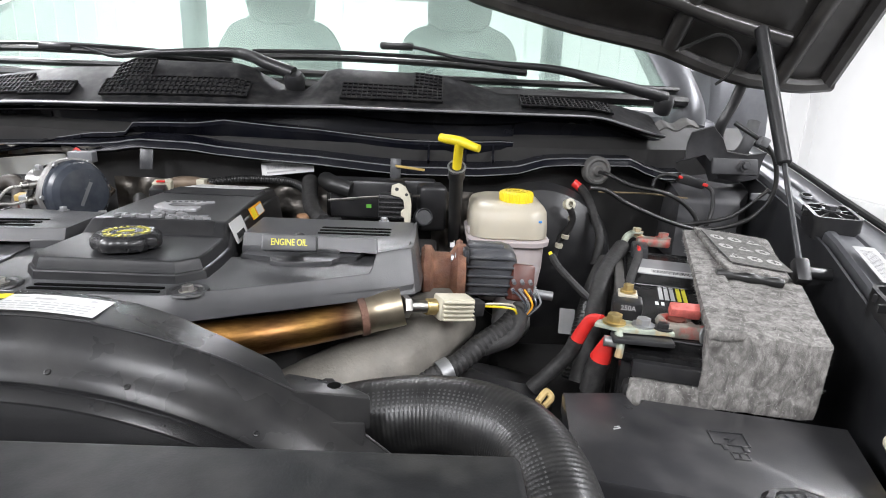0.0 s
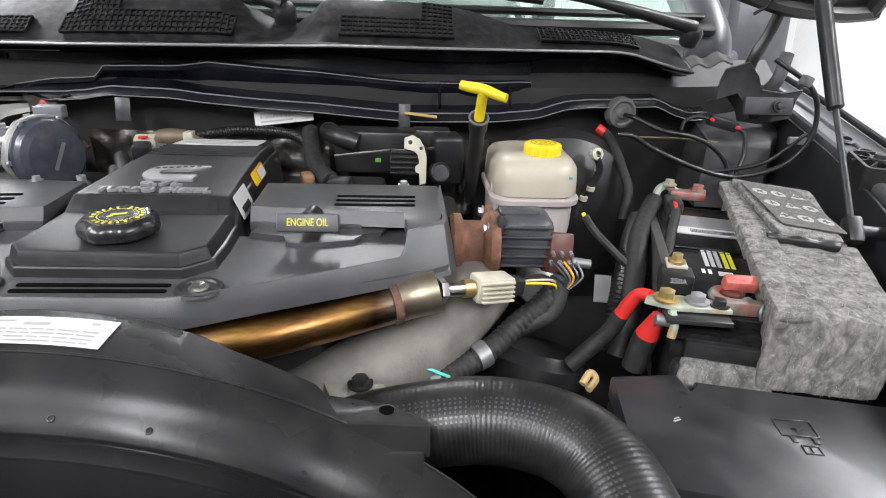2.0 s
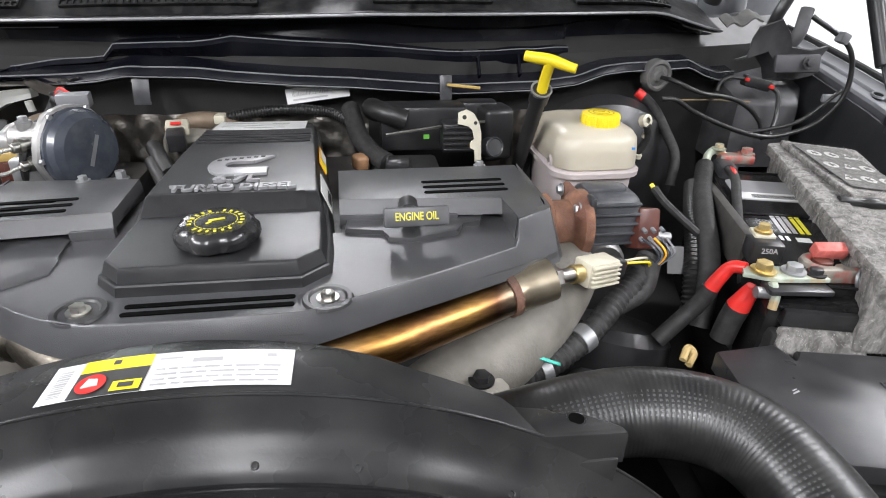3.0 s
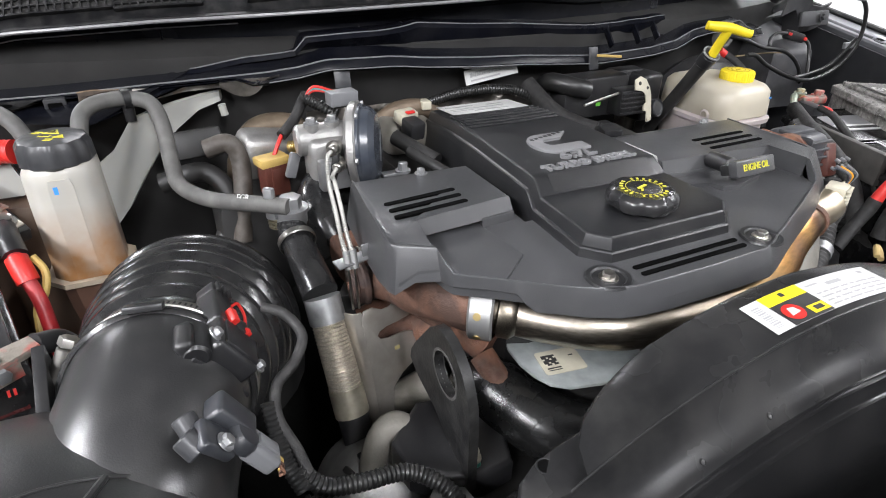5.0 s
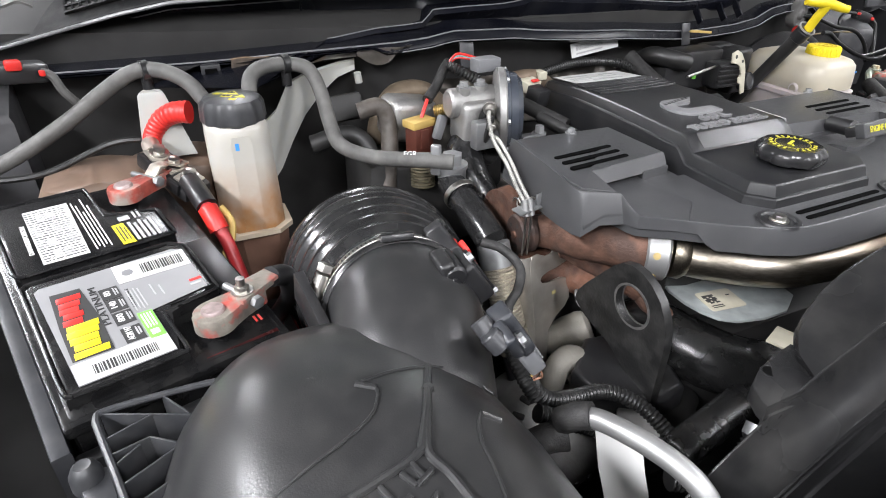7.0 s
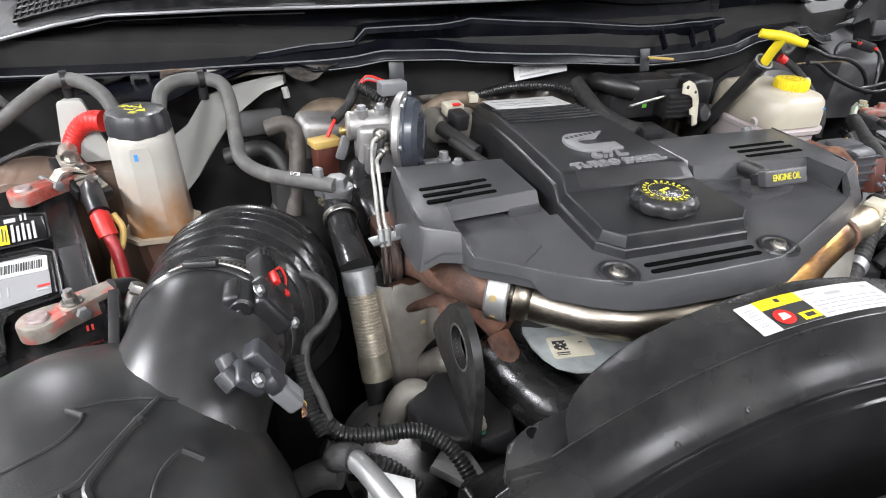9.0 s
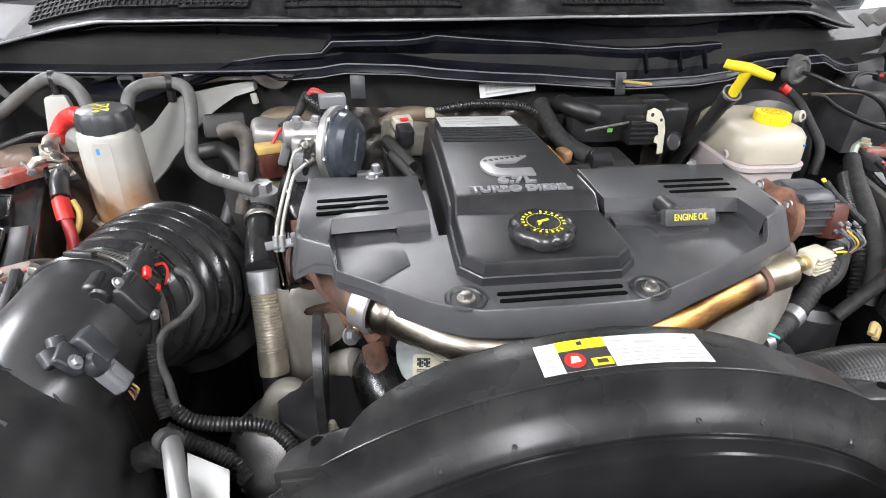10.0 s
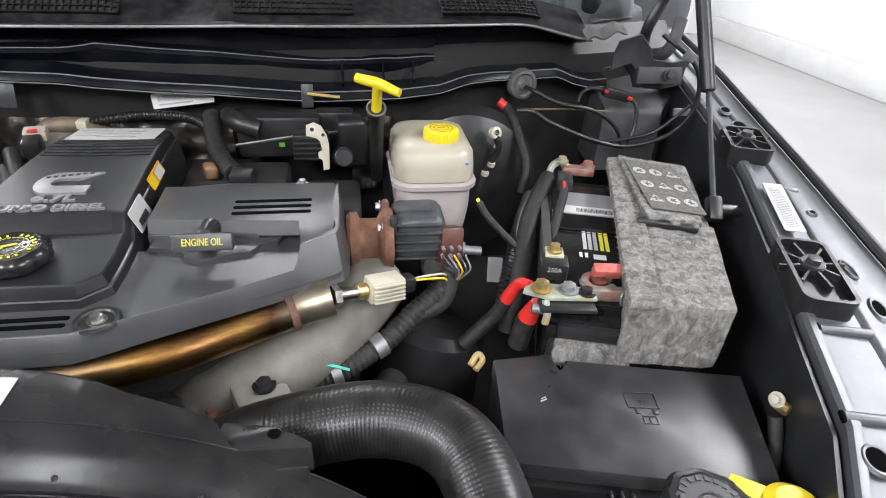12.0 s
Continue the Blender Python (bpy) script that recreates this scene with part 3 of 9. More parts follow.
def crest_z(x):
    """The height of the ridge's crest."""
    right = tray_z(x) + 0.020 + 0.026 * ridge(x)
    return right if x > -0.385 or x < -0.72 else table(x, [(-0.72, 1.4155), (-0.70, 1.4045), (-0.684, 1.4060), (-0.625, 1.4165), (-0.576, 1.4200), (-0.557, 1.4225), (-0.541, 1.4385), (-0.491, 1.4410), (-0.43, 1.4425), (-0.385, 1.449)])


def lip_z(x):
    return table(x, [(-1.1, 1.400), (-1.0, 1.428), (-0.94, 1.444), (-0.877, 1.457), (-0.72, 1.466), (-0.435, 1.474), (-0.18, 1.480), (0.12, 1.480), (0.25, 1.480), (0.29, 1.477), (0.33, 1.467), (0.385, 1.453), (0.44, 1.443)])


def tray_z(x):
    return table(x, [(-1.15, 1.370), (-0.95, 1.382), (-0.85, 1.387), (-0.735, 1.395), (-0.60, 1.402), (-0.56, 1.406), (-0.525, 1.413), (-0.43, 1.412), (-0.385, 1.407), (-0.30, 1.401), (-0.22, 1.397), (-0.12, 1.388), (-0.07, 1.384), (0.06, 1.384), (0.13, 1.389), (0.175, 1.402), (0.22, 1.405), (0.348, 1.404), (0.385, 1.388), (0.42, 1.379), (0.6, 1.376)])


def top_z(x):
    return table(x, [(-1.2, 1.44), (-1.0, 1.468), (-0.93, 1.488), (-0.86, 1.508), (-0.70, 1.528), (-0.60, 1.532), (-0.565, 1.546), (-0.37, 1.546), (-0.30, 1.512), (-0.265, 1.505), (-0.25, 1.508), (-0.215, 1.545), (-0.05, 1.542), (0.02, 1.534), (0.10, 1.512), (0.20, 1.508), (0.34, 1.500), (0.42, 1.482), (0.5, 1.47)])


tray_rows, cowl_rows = [], []
xs = sorted({round(-1.10 + 0.02 * i, 3) for i in range(79)} | {-0.71, -0.69, -0.575, -0.557, -0.545, -0.385, 0.122, 0.126, 0.345, 0.37})
for x in xs:
    y, h, lz, tz, zc = bow(x), ridge(x), lip_z(x), tray_z(x), crest_z(x)
    lp = 0.3 if x < -0.62 else 1.0
    tray_rows.append([(x, 1.012 + y, tz - 0.016 * lp), (x, 1.005 + y, tz - 0.013 * lp), (x, 1.003 + y, tz - 0.011 * lp), (x, 1.008 + y, tz - 0.010 * lp), (x, 1.012 + y, tz - 0.002), (x, 1.014 + y, tz), (x, 1.020 + y, tz + 0.001),
                      (x, 1.066 + y - 0.020 * h, min(tz + 0.010, zc - 0.004)), (x, 1.070 + y - 0.036 * h, zc - 0.002 - 0.004 * h), (x, 1.072 + y - 0.033 * h, zc), (x, 1.074 + y - 0.026 * h, zc + 0.0015), (x, 1.078 + y - 0.012 * h, zc + 0.003),
                      (x, 1.072 + y, min(lz - 0.016, tz + 0.070)), (x, 1.066 + y, min(lz - 0.013, tz + 0.074)), (x, 1.068 + y, lz - 0.008), (x, 1.085 + y, lz - 0.004)])
    z = top_z(x)
    cowl_rows.append([(x, 1.050 + y, lz - 0.006), (x, 1.030 + y, lz - 0.003), (x, 1.027 + y, lz), (x, 1.030 + y, lz + 0.003), (x, 1.042 + y, lz + 0.004), (x, 1.070 + y, lz + 0.4 * (z - lz)), (x, 1.100 + y, lz + 0.75 * (z - lz)),
                      (x, 1.122 + y, z - 0.003), (x, 1.130 + y, z), (x, 1.136 + y, z - 0.004), (x, 1.150 + y, z - 0.03)])
tray = part("cowl_tray", thicken(loft(B(), [r for r in tray_rows if r[0][0] < 0.53]), 0.003), TRAY, truck, "black stepped plastic cowl tray", 25)
cowl = part("cowl", thicken(loft(B(), [r for r in cowl_rows if r[0][0] < 0.44]), 0.003), COWL, truck, "weathered black plastic cowl panel with grilles", 28)
# thin pale tubes draw the worn edges' highlight lines on tray and cowl
part("tray_edge", tube(B(), [(r[5][0], r[5][1] - 0.001, r[5][2] + 0.0005) for r in tray_rows if r[0][0] < 0.47], 0.0011, n=6, per=3), EDGE_GLINT, tray)
part("tray_edge", tube(B(), [(r[2][0], r[2][1], r[2][2]) for r in tray_rows if -0.62 < r[0][0] < 0.47], 0.0009, n=6, per=3), EDGE_GLINT, tray)
part("tray_edge", tube(B(), [(r[9][0], r[9][1] - 0.0004, r[9][2] + 0.0004) for r in tray_rows if -0.70 < r[0][0] < 0.124], 0.0008, n=6, per=3), EDGE_GLINT, tray)
part("cowl_edge", tube(B(), [(r[2][0], r[2][1], r[2][2]) for r in cowl_rows if r[0][0] < 0.43], 0.0022, n=8, per=3), EDGE_GLINT, cowl)
part("tray_edge", tube(B(), [(r[13][0], r[13][1] - 0.001, r[13][2]) for r in tray_rows if r[0][0] < -0.60], 0.0009, n=6, per=3), EDGE_GLINT, tray)
for x in (-0.955, -0.872, -0.79, -0.715):
    y = bow(x)
    z0_, z1_ = tray_z(x) + 0.026, lip_z(x) - 0.018
    part("tray_rib", box(B(), pose(x, 1.0725 + y, (z0_ + z1_) / 2, -4, 0, 0), (0.0022, 0.005, max(0.01, z1_ - z0_)), 0.0008), TRAY, tray)
for x in (-0.03, 0.035, 0.085):
    y, tz = bow(x), tray_z(x)
    part("tray_rib", box(B(), pose(x, 1.052 + y - 0.02 * ridge(x), tz + 0.024, -42, 0, 0), (0.004, 0.012, 0.040), 0.001), TRAY, tray)


scal = [(-0.945, 1.3855), (-0.930, 1.3810), (-0.917, 1.3775), (-0.899, 1.3760), (-0.880, 1.3800), (-0.857, 1.3865)]
part("lip_tab", prism(B(), scal, 0, 0.003, 0.0006, axes((0, 1.066, 0.0005), (1, 0, 0), (0, 0, 1))), COWL, tray)
part("lip_hole", prism(B(), [(-0.900 + 0.010 * math.cos(2 * math.pi * i / 16), 1.3824 + 0.0022 * math.sin(2 * math.pi * i / 16)) for i in range(16)], 0, 0.001, 0, axes((0, 1.0628, 0), (1, 0, 0), (0, 0, 1))), SLOT, tray)


def cowl_point(x, v, lift=0.0):
    """A point on the sloping grille panel: v runs from its front lip to its top edge."""
    y, lz, z = bow(x), lip_z(x), top_z(x)
    z0, z1 = lz + 0.004, z
    return Vector((x, 1.042 + y + 0.082 * v, z0 + (z1 - z0) * v + lift))


def grille(x0, x1, v0, v1, cols, rows_):
    """A lattice over a dark opening, following the panel."""
    back = B()
    k = 12
    loft(back, [[cowl_point(x0 + (x1 - x0) * i / k, v0, 0.0042), cowl_point(x0 + (x1 - x0) * i / k, (v0 + v1) / 2, 0.0046), cowl_point(x0 + (x1 - x0) * i / k, v1, 0.0042)] for i in range(k + 1)])
    g = part("grille", back, DARK, cowl, "black grille opening with a fine lattice")
    bars = B()
    for i in range(cols + 1):
        x = x0 + (x1 - x0) * i / cols
        a, b = cowl_point(x, v0, 0.005), cowl_point(x, v1, 0.005)
        box(bars, axes((a + b) / 2, (1, 0, 0), b - a), (0.0022, (b - a).length, 0.005))
    for j in range(rows_ + 1):
        v = v0 + (v1 - v0) * j / rows_
        for i in range(k):
            a, b = cowl_point(x0 + (x1 - x0) * i / k, v, 0.005), cowl_point(x0 + (x1 - x0) * (i + 1) / k, v, 0.005)
            box(bars, axes((a + b) / 2, b - a, (0, 1, 1)), ((b - a).length, 0.0022, 0.005))
    part("lattice", bars, COWL, g, kind="stuff")


grille(-0.605, -0.345, 0.10, 0.52, 28, 4)
grille(-0.595, -0.525, 0.52, 0.92, 8, 4)
grille(-0.185, -0.010, 0.10, 0.50, 20, 4)
grille(-0.060, -0.010, 0.50, 0.90, 6, 4)
grille(0.135, 0.315, 0.18, 0.80, 20, 4)
grille(-1.00, -0.76, 0.15, 0.75, 26, 4)
grille(-0.76, -0.66, 0.10, 0.45, 11, 4)

MATTE = surface("matte_dark_paint", (0.045, 0.045, 0.048), 0.6, var=0.25, scale=20, dust=0.1)
# right and left ends of the cowl: seals, bent brackets
for flip in (False, True):
    bm = B()
    rows = []
    for i in range(31):
        u = i / 30
        rows.append([side((0.380 + 0.085 * u, 1.075 + 0.03 * u + 0.9 * dz, 1.462 + 0.004 * math.sin(11 * u) + 0.010 * u + 0.35 * dz), flip) for dz in (0, 0.010, 0.020, 0.032)])
    part("cowl_end_flap", thicken(loft(bm, rows), 0.003), GREYHOSE, truck, "crumpled grey rubber flap at the cowl's end", 60)
    bm = B()
    prism(bm, [side(p, flip)[:2] for p in ((0.44, 1.085), (0.55, 1.075), (0.60, 1.14), (0.60, 1.26), (0.45, 1.24))], 1.22, lambda x, y: 1.335 + 0.25 * (y - 1.06), 0.010)
    part("cowl_corner", bm, MATTE, truck, "dark painted cowl corner")
    bm = B()
    plate = [side(p, flip) for p in ((0.440, 1.078, 1.462), (0.476, 1.076, 1.474), (0.500, 1.080, 1.452), (0.512, 1.084, 1.430), (0.553, 1.092, 1.424), (0.592, 1.098, 1.430))]
    loft(bm, [[Vector(p), Vector(p) + Vector((0, 0.012, -0.020)), Vector(p) + Vector((0, 0.016, -0.050)), Vector(p) + Vector((0, 0.05, -0.060))] for p in plate])
    part("hinge_bracket", thicken(bm, 0.003), MATTE, truck, "dark pressed hinge bracket", 40)
    bm = box(B(), Matrix.Translation(side((0.530, 1.083, 1.402), flip)) @ pose(0, 0, 0, -12, 0, 0), (0.085, 0.008, 0.030), 0.003)
    part("hinge_plate", bm, MATTE, truck)
    part("bolt", bolt(B(), side((0.545, 1.076, 1.405), flip), (0, -1, 0.2), 0.007, 0.007), MATTE, truck)
    bm = B()
    tube(bm, [side(p, flip) for p in ((0.548, 1.20, 1.425), (0.534, 1.17, 1.468), (0.550, 1.165, 1.515), (0.557, 1.15, 1.565), (0.552, 1.10, 1.600))], 0.0105, n=12)
    part("hood_hinge", bm, BLACK, truck, "black painted hood hinge arm")
    part("hinge_post", tube(B(), [side(p, flip) for p in ((0.585, 1.22, 1.395), (0.600, 1.19, 1.43), (0.615, 1.20, 1.48))], 0.012, n=10), MATTE, truck)

# windscreen, wipers, cabin
WS0, WS1, WZ0, WZ1 = 1.175, 1.86, 1.50, 1.98
rows = []
for j in range(9):
    v = j / 8
    half = 0.83 - 0.11 * v
    rows.append([(XC + half * (2 * i / 16 - 1), WS0 + (WS1 - WS0) * v + 0.18 * (half * (2 * i / 16 - 1)) ** 2 + 0.05 * math.sin(math.pi * v) * -0.4, WZ0 + (WZ1 - WZ0) * v) for i in range(17)])
ws = part("windscreen", thicken(loft(B(), rows), 0.005), GLASS, truck, "slightly green windscreen glass")
ws.visible_shadow = False
part("windscreen_foot", tube(B(), [(p[0], p[1] - 0.004, p[2] + 0.012) for p in rows[0]], 0.012, n=8, per=3), RUBBER, truck, "black lower windscreen seal")
for flip in (False, True):
    f = -1 if flip else 1
    half = [(0.85, 1.33, 1.45), (0.84, 1.36, 1.52), (0.80, 1.60, 1.72), (0.755, 1.86, 1.93), (0.74, 1.98, 2.0)]
    part("pillar", tube(B(), [(XC + f * x, y, z) for x, y, z in half], 0.045, n=10), PAINT, truck, "dark grey windscreen pillar")
    part("cab_side", box(B(), (XC + f * 0.93, 2.6, 1.0), (0.08, 2.4, 0.95), 0.03), PAINT, truck, "dark grey cab door")
    part("cab_post", box(B(), (XC + f * 0.82, 2.85, 1.72), (0.08, 0.14, 0.6), 0.02), PAINT, truck)
part("roof", box(B(), (XC, 2.75, 2.03), (1.5, 1.8, 0.08), 0.03), PAINT, truck, "dark grey cab roof")
part("cab_floor", box(B(), (XC, 2.4, 0.72), (1.78, 2.3, 0.1), 0.02), DARK, truck)
part("cab_rear", box(B(), (XC, 3.74, 1.05), (1.7, 0.08, 0.8), 0.02), PAINT, truck)
part("dashboard", prism(B(), [(XC - 0.78, 1.62), (XC + 0.78, 1.62), (XC + 0.76, 1.95), (XC - 0.76, 1.95)], 1.2, lambda x, y: 1.43 + 0.05 * math.sin(2.2 * (y - 1.4)), 0.03), BLACK, truck, "black dashboard top")
for sx in (-0.38, 0.38):
    bm = B()
    prism(bm, rounded(0.50, 0.70, 0.12, 5), -0.06, 0.06, 0.03, pose(XC + sx, 2.62, 1.42, 78, 0, 0))
    prism(bm, rounded(0.27, 0.20, 0.07, 5), -0.05, 0.05, 0.02, pose(XC + sx, 2.68, 1.84, 80, 0, 0))
    box(bm, (XC + sx, 2.38, 1.02), (0.52, 0.52, 0.16), 0.05, 3)
    part("cab_seat", bm, SEAT, truck, "dark cloth front seat with headrest")
bm = B()
wm = pose(XC + 0.40, 2.02, 1.45, 68, 0, 0)
tube(bm, [wm @ Vector((0.19 * math.cos(a), 0.19 * math.sin(a), 0)) for a in [2 * math.pi * i / 24 for i in range(25)]], 0.015, n=8, per=2)
box(bm, wm, (0.36, 0.05, 0.02), 0.008)
part("steering_wheel", bm, BLACK, truck)
bm = prism(B(), rounded(0.24, 0.07, 0.02, 4), -0.02, 0.02, 0.008, pose(XC + 0.0, 1.80, 1.80, 85, 0, 0))
part("rear_view_mirror", bm, BLACK, truck)
bm = prism(B(), rounded(0.20, 0.26, 0.05, 4), -0.06, 0.06, 0.03, pose(XC + 1.13, 1.72, 1.50, 84, 0, 8))
tube(bm, [(XC + 0.88, 1.75, 1.40), (XC + 1.05, 1.73, 1.41)], 0.03, n=8)
part("side_mirror", bm, PAINT, truck, "dark grey door mirror")


def wiper(pivot, path, blade, mirror_x=1):
    t = thing("windscreen_wiper", pivot, "black wiper arm and blade resting low on the windscreen", "wiper", "windscreen wipers")
    part("arm", tube(B(), path, lambda s: 0.0125 - 0.009 * min(1, s / 0.45), n=10), BLACK, t)
    p = Vector(pivot)
    part("pivot_cap", lathe(B(), [(0, -0.02), (0.017, -0.02), (0.019, 0.004), (0.014, 0.012), (0, 0.014)], along(p, p + Vector((0, -0.5, 0.9))), 20), BLACK, t)
    part("blade", tube(B(), blade, 0.0065, n=8), RUBBER, t)
    part("blade_spine", tube(B(), [Vector(q) + Vector((0, -0.004, 0.010)) for q in blade], 0.004, n=6), BLACK, t)
    c = Vector(path[-1])
    part("clip", box(B(), c, (0.066, 0.018, 0.014), 0.005), BLACK, t)


wiper((-0.278, 1.118, 1.522), [(-0.278, 1.115, 1.532), (-0.33, 1.13, 1.548), (-0.365, 1.15, 1.560), (-0.42, 1.175, 1.566), (-0.55, 1.19, 1.560), (-0.64, 1.21, 1.552), (-0.685, 1.215, 1.560), (-0.72, 1.22, 1.567), (-0.765, 1.225, 1.564)],
      [(-0.42, 1.215, 1.545), (-0.60, 1.215, 1.556), (-0.80, 1.235, 1.56), (-1.02, 1.30, 1.555)])
wiper((0.435, 1.215, 1.508), [(0.435, 1.21, 1.518), (0.36, 1.20, 1.533), (0.27, 1.18, 1.550), (0.20, 1.18, 1.562), (0.10, 1.175, 1.567), (0.02, 1.18, 1.574), (-0.06, 1.20, 1.590), (-0.10, 1.205, 1.592)],
      [(0.155, 1.215, 1.553), (0.02, 1.212, 1.562), (-0.2, 1.215, 1.566), (-0.38, 1.22, 1.562)])
part("windscreen_gasket", tube(B(), [(XC + 0.83 * (2 * i / 16 - 1), 1.205 + 0.18 * (0.83 * (2 * i / 16 - 1)) ** 2, 1.535) for i in range(17)], 0.007, n=8, per=2), RUBBER, truck)

for wx in (-0.86, 0.86):
    for wy in (0.62, 4.2):
        wheel = part("wheel", lathe(B(), [(0.0, -0.10), (0.22, -0.10), (0.235, -0.05), (0.235, 0.05), (0.22, 0.10), (0.0, 0.10)], pose(XC + wx, wy, 0.40, 0, 90, 0), 36), ALU, truck)
        part("tyre", lathe(B(), [(0.23, -0.11), (0.34, -0.13), (0.39, -0.11), (0.40, -0.06), (0.40, 0.06), (0.39, 0.11), (0.34, 0.13), (0.23, 0.11)], pose(XC + wx, wy, 0.40, 0, 90, 0), 48), RUBBER, wheel)
    part("chassis_rail", box(B(), (XC + wx * 0.55, 2.2, 0.56), (0.10, 4.6, 0.14), 0.01), DARK, truck)
part("axle", rod(B(), (XC - 0.8, 0.62, 0.40), (XC + 0.8, 0.62, 0.40), 0.06, 14), DARK, truck)
part("axle", rod(B(), (XC - 0.8, 4.2, 0.40), (XC + 0.8, 4.2, 0.40), 0.06, 14), DARK, truck)

# raised hood
def hood_rise(w):
    return table(abs(w), [(0, 1.80), (0.20, 1.765), (0.37, 1.690), (0.54, 1.648), (0.71, 1.618), (0.80, 1.585), (0.88, 1.566), (0.98, 1.560), (1.03, 1.566)])


HOOD_A = radians(50)
rows = []
for j in range(15):
    v = j / 14
    row = []
    for i in range(41):
        w = 1.03 * (2 * i / 40 - 1)
        s_ = 1.2 * v
        y = 1.15 - s_ * math.cos(HOOD_A)
        z = hood_rise(w) + s_ * math.sin(HOOD_A) + 0.03 * math.sin(math.pi * v)
        row.append((XC + w, y + 0.02 * math.cos(2 * w), z))
    rows.append(row)
hood = part("hood", thicken(loft(B(), rows), -0.018), HOODPAINT, truck, "raised hood with its dark painted underside")
part("hood_edge", tube(B(), [Vector(q) + Vector((0, -0.004, -0.010)) for q in rows[0]], 0.014, n=8, per=2), HOODPAINT, hood, "rolled rear hood edge")
for f in (-1, 1):
    part("hood_edge", tube(B(), [Vector((XC + f * 1.02, r[0][1], r[0][2] - 0.012)) for r in rows], 0.016, n=8, per=2), HOODPAINT, hood, "rolled side hood edge")
    for w0, w1, rad in ((0.72, 0.80, 0.016), (0.93, 0.95, 0.014)):
        pts = []
        for j in range(0, 15, 2):
            v = j / 14
            w = w0 + (w1 - w0) * v
            pts.append((XC + f * w, 1.15 - 1.2 * v * math.cos(HOOD_A) - 0.016, hood_rise(w) + 1.2 * v * math.sin(HOOD_A) - 0.004))
        part("hood_brace", tube(B(), pts, rad, n=10), HOODPAINT, hood, "pressed brace on the hood's underside")
part("hood_brace", tube(B(), [(XC + w, 1.075, hood_rise(w) + 0.058) for w in [-0.9 + 0.12 * i for i in range(16)]], 0.013, n=10, per=3), HOODPAINT, hood)
part("washer_tube", tube(B(), [(0.40, 1.09, 1.60), (0.455, 1.06, 1.625), (0.492, 1.06, 1.60), (0.492, 1.08, 1.565), (0.478, 1.10, 1.545)], 0.003, n=6), RUBBER, hood, "thin black washer tube")


def gas_strut(a, joint, b, flip=False):
    a, joint, b = (Vector(side(p, flip)) for p in (a, joint, b))
    t = thing("gas_strut", a, "black gas strut holding the hood open", "gas strut")
    part("rod", rod(B(), a, joint, 0.0040, 12), SMOKE, t, "dark steel piston rod")
    part("cylinder", rod(B(), joint, b, 0.0105, 16, bevel=0.002), BLACK, t, "black cylinder")
    part("socket", box(B(), along(a - (joint - a).normalized() * 0.012, joint) @ Matrix.Translation((0, 0, 0.012)), (0.020, 0.020, 0.036), 0.005), BLACK, t, "black plastic ball socket")
    part("ball_stud", rod(B(), a, a + Vector((-0.045 if flip else 0.045, 0, -0.004)), 0.008, 14), BLACK, t)


gas_strut((0.473, 0.755, 1.304), (0.498, 0.88, 1.432), (0.488, 0.995, 1.63))

# ---- engine cover ----
cover = thing("engine_cover", (-0.30, 0.64, 1.29), "matte dark grey plastic engine cover with slots and raised pads", "engine cover")
# the crease where the skirt breaks from the top, and the skirt's lower edge below it, from the rear left round the front
CREASE = [(-0.568, 0.775, 1.3460), (-0.574, 0.700, 1.3455), (-0.5765, 0.655, 1.3430), (-0.5745, 0.6425, 1.3407), (-0.570, 0.6385, 1.3405), (-0.566, 0.636, 1.3405), (-0.558, 0.631, 1.3405), (-0.5417, 0.6213, 1.3408), (-0.5395, 0.608, 1.332), (-0.5365, 0.5995, 1.3268), (-0.528, 0.593, 1.3265),
          (-0.513, 0.5832, 1.3265), (-0.494, 0.569, 1.3265), (-0.4875, 0.564, 1.3265), (-0.480, 0.5585, 1.3265), (-0.4666, 0.5488, 1.3265), (-0.4462, 0.5369, 1.3265), (-0.424, 0.5282, 1.3265), (-0.411, 0.5243, 1.3265), (-0.384, 0.5232, 1.3265), (-0.330, 0.5228, 1.3265), (-0.2608, 0.525, 1.3265),
          (-0.2494, 0.5288, 1.3265), (-0.1998, 0.5512, 1.3265), (-0.130, 0.5841, 1.3265), (-0.0815, 0.6075, 1.3275), (-0.0785, 0.612, 1.333), (-0.0765, 0.6255, 1.3455), (-0.062, 0.634, 1.346), (-0.041, 0.6455, 1.3465), (-0.038, 0.655, 1.3465), (-0.037, 0.70, 1.3465), (-0.039, 0.776, 1.3465)]
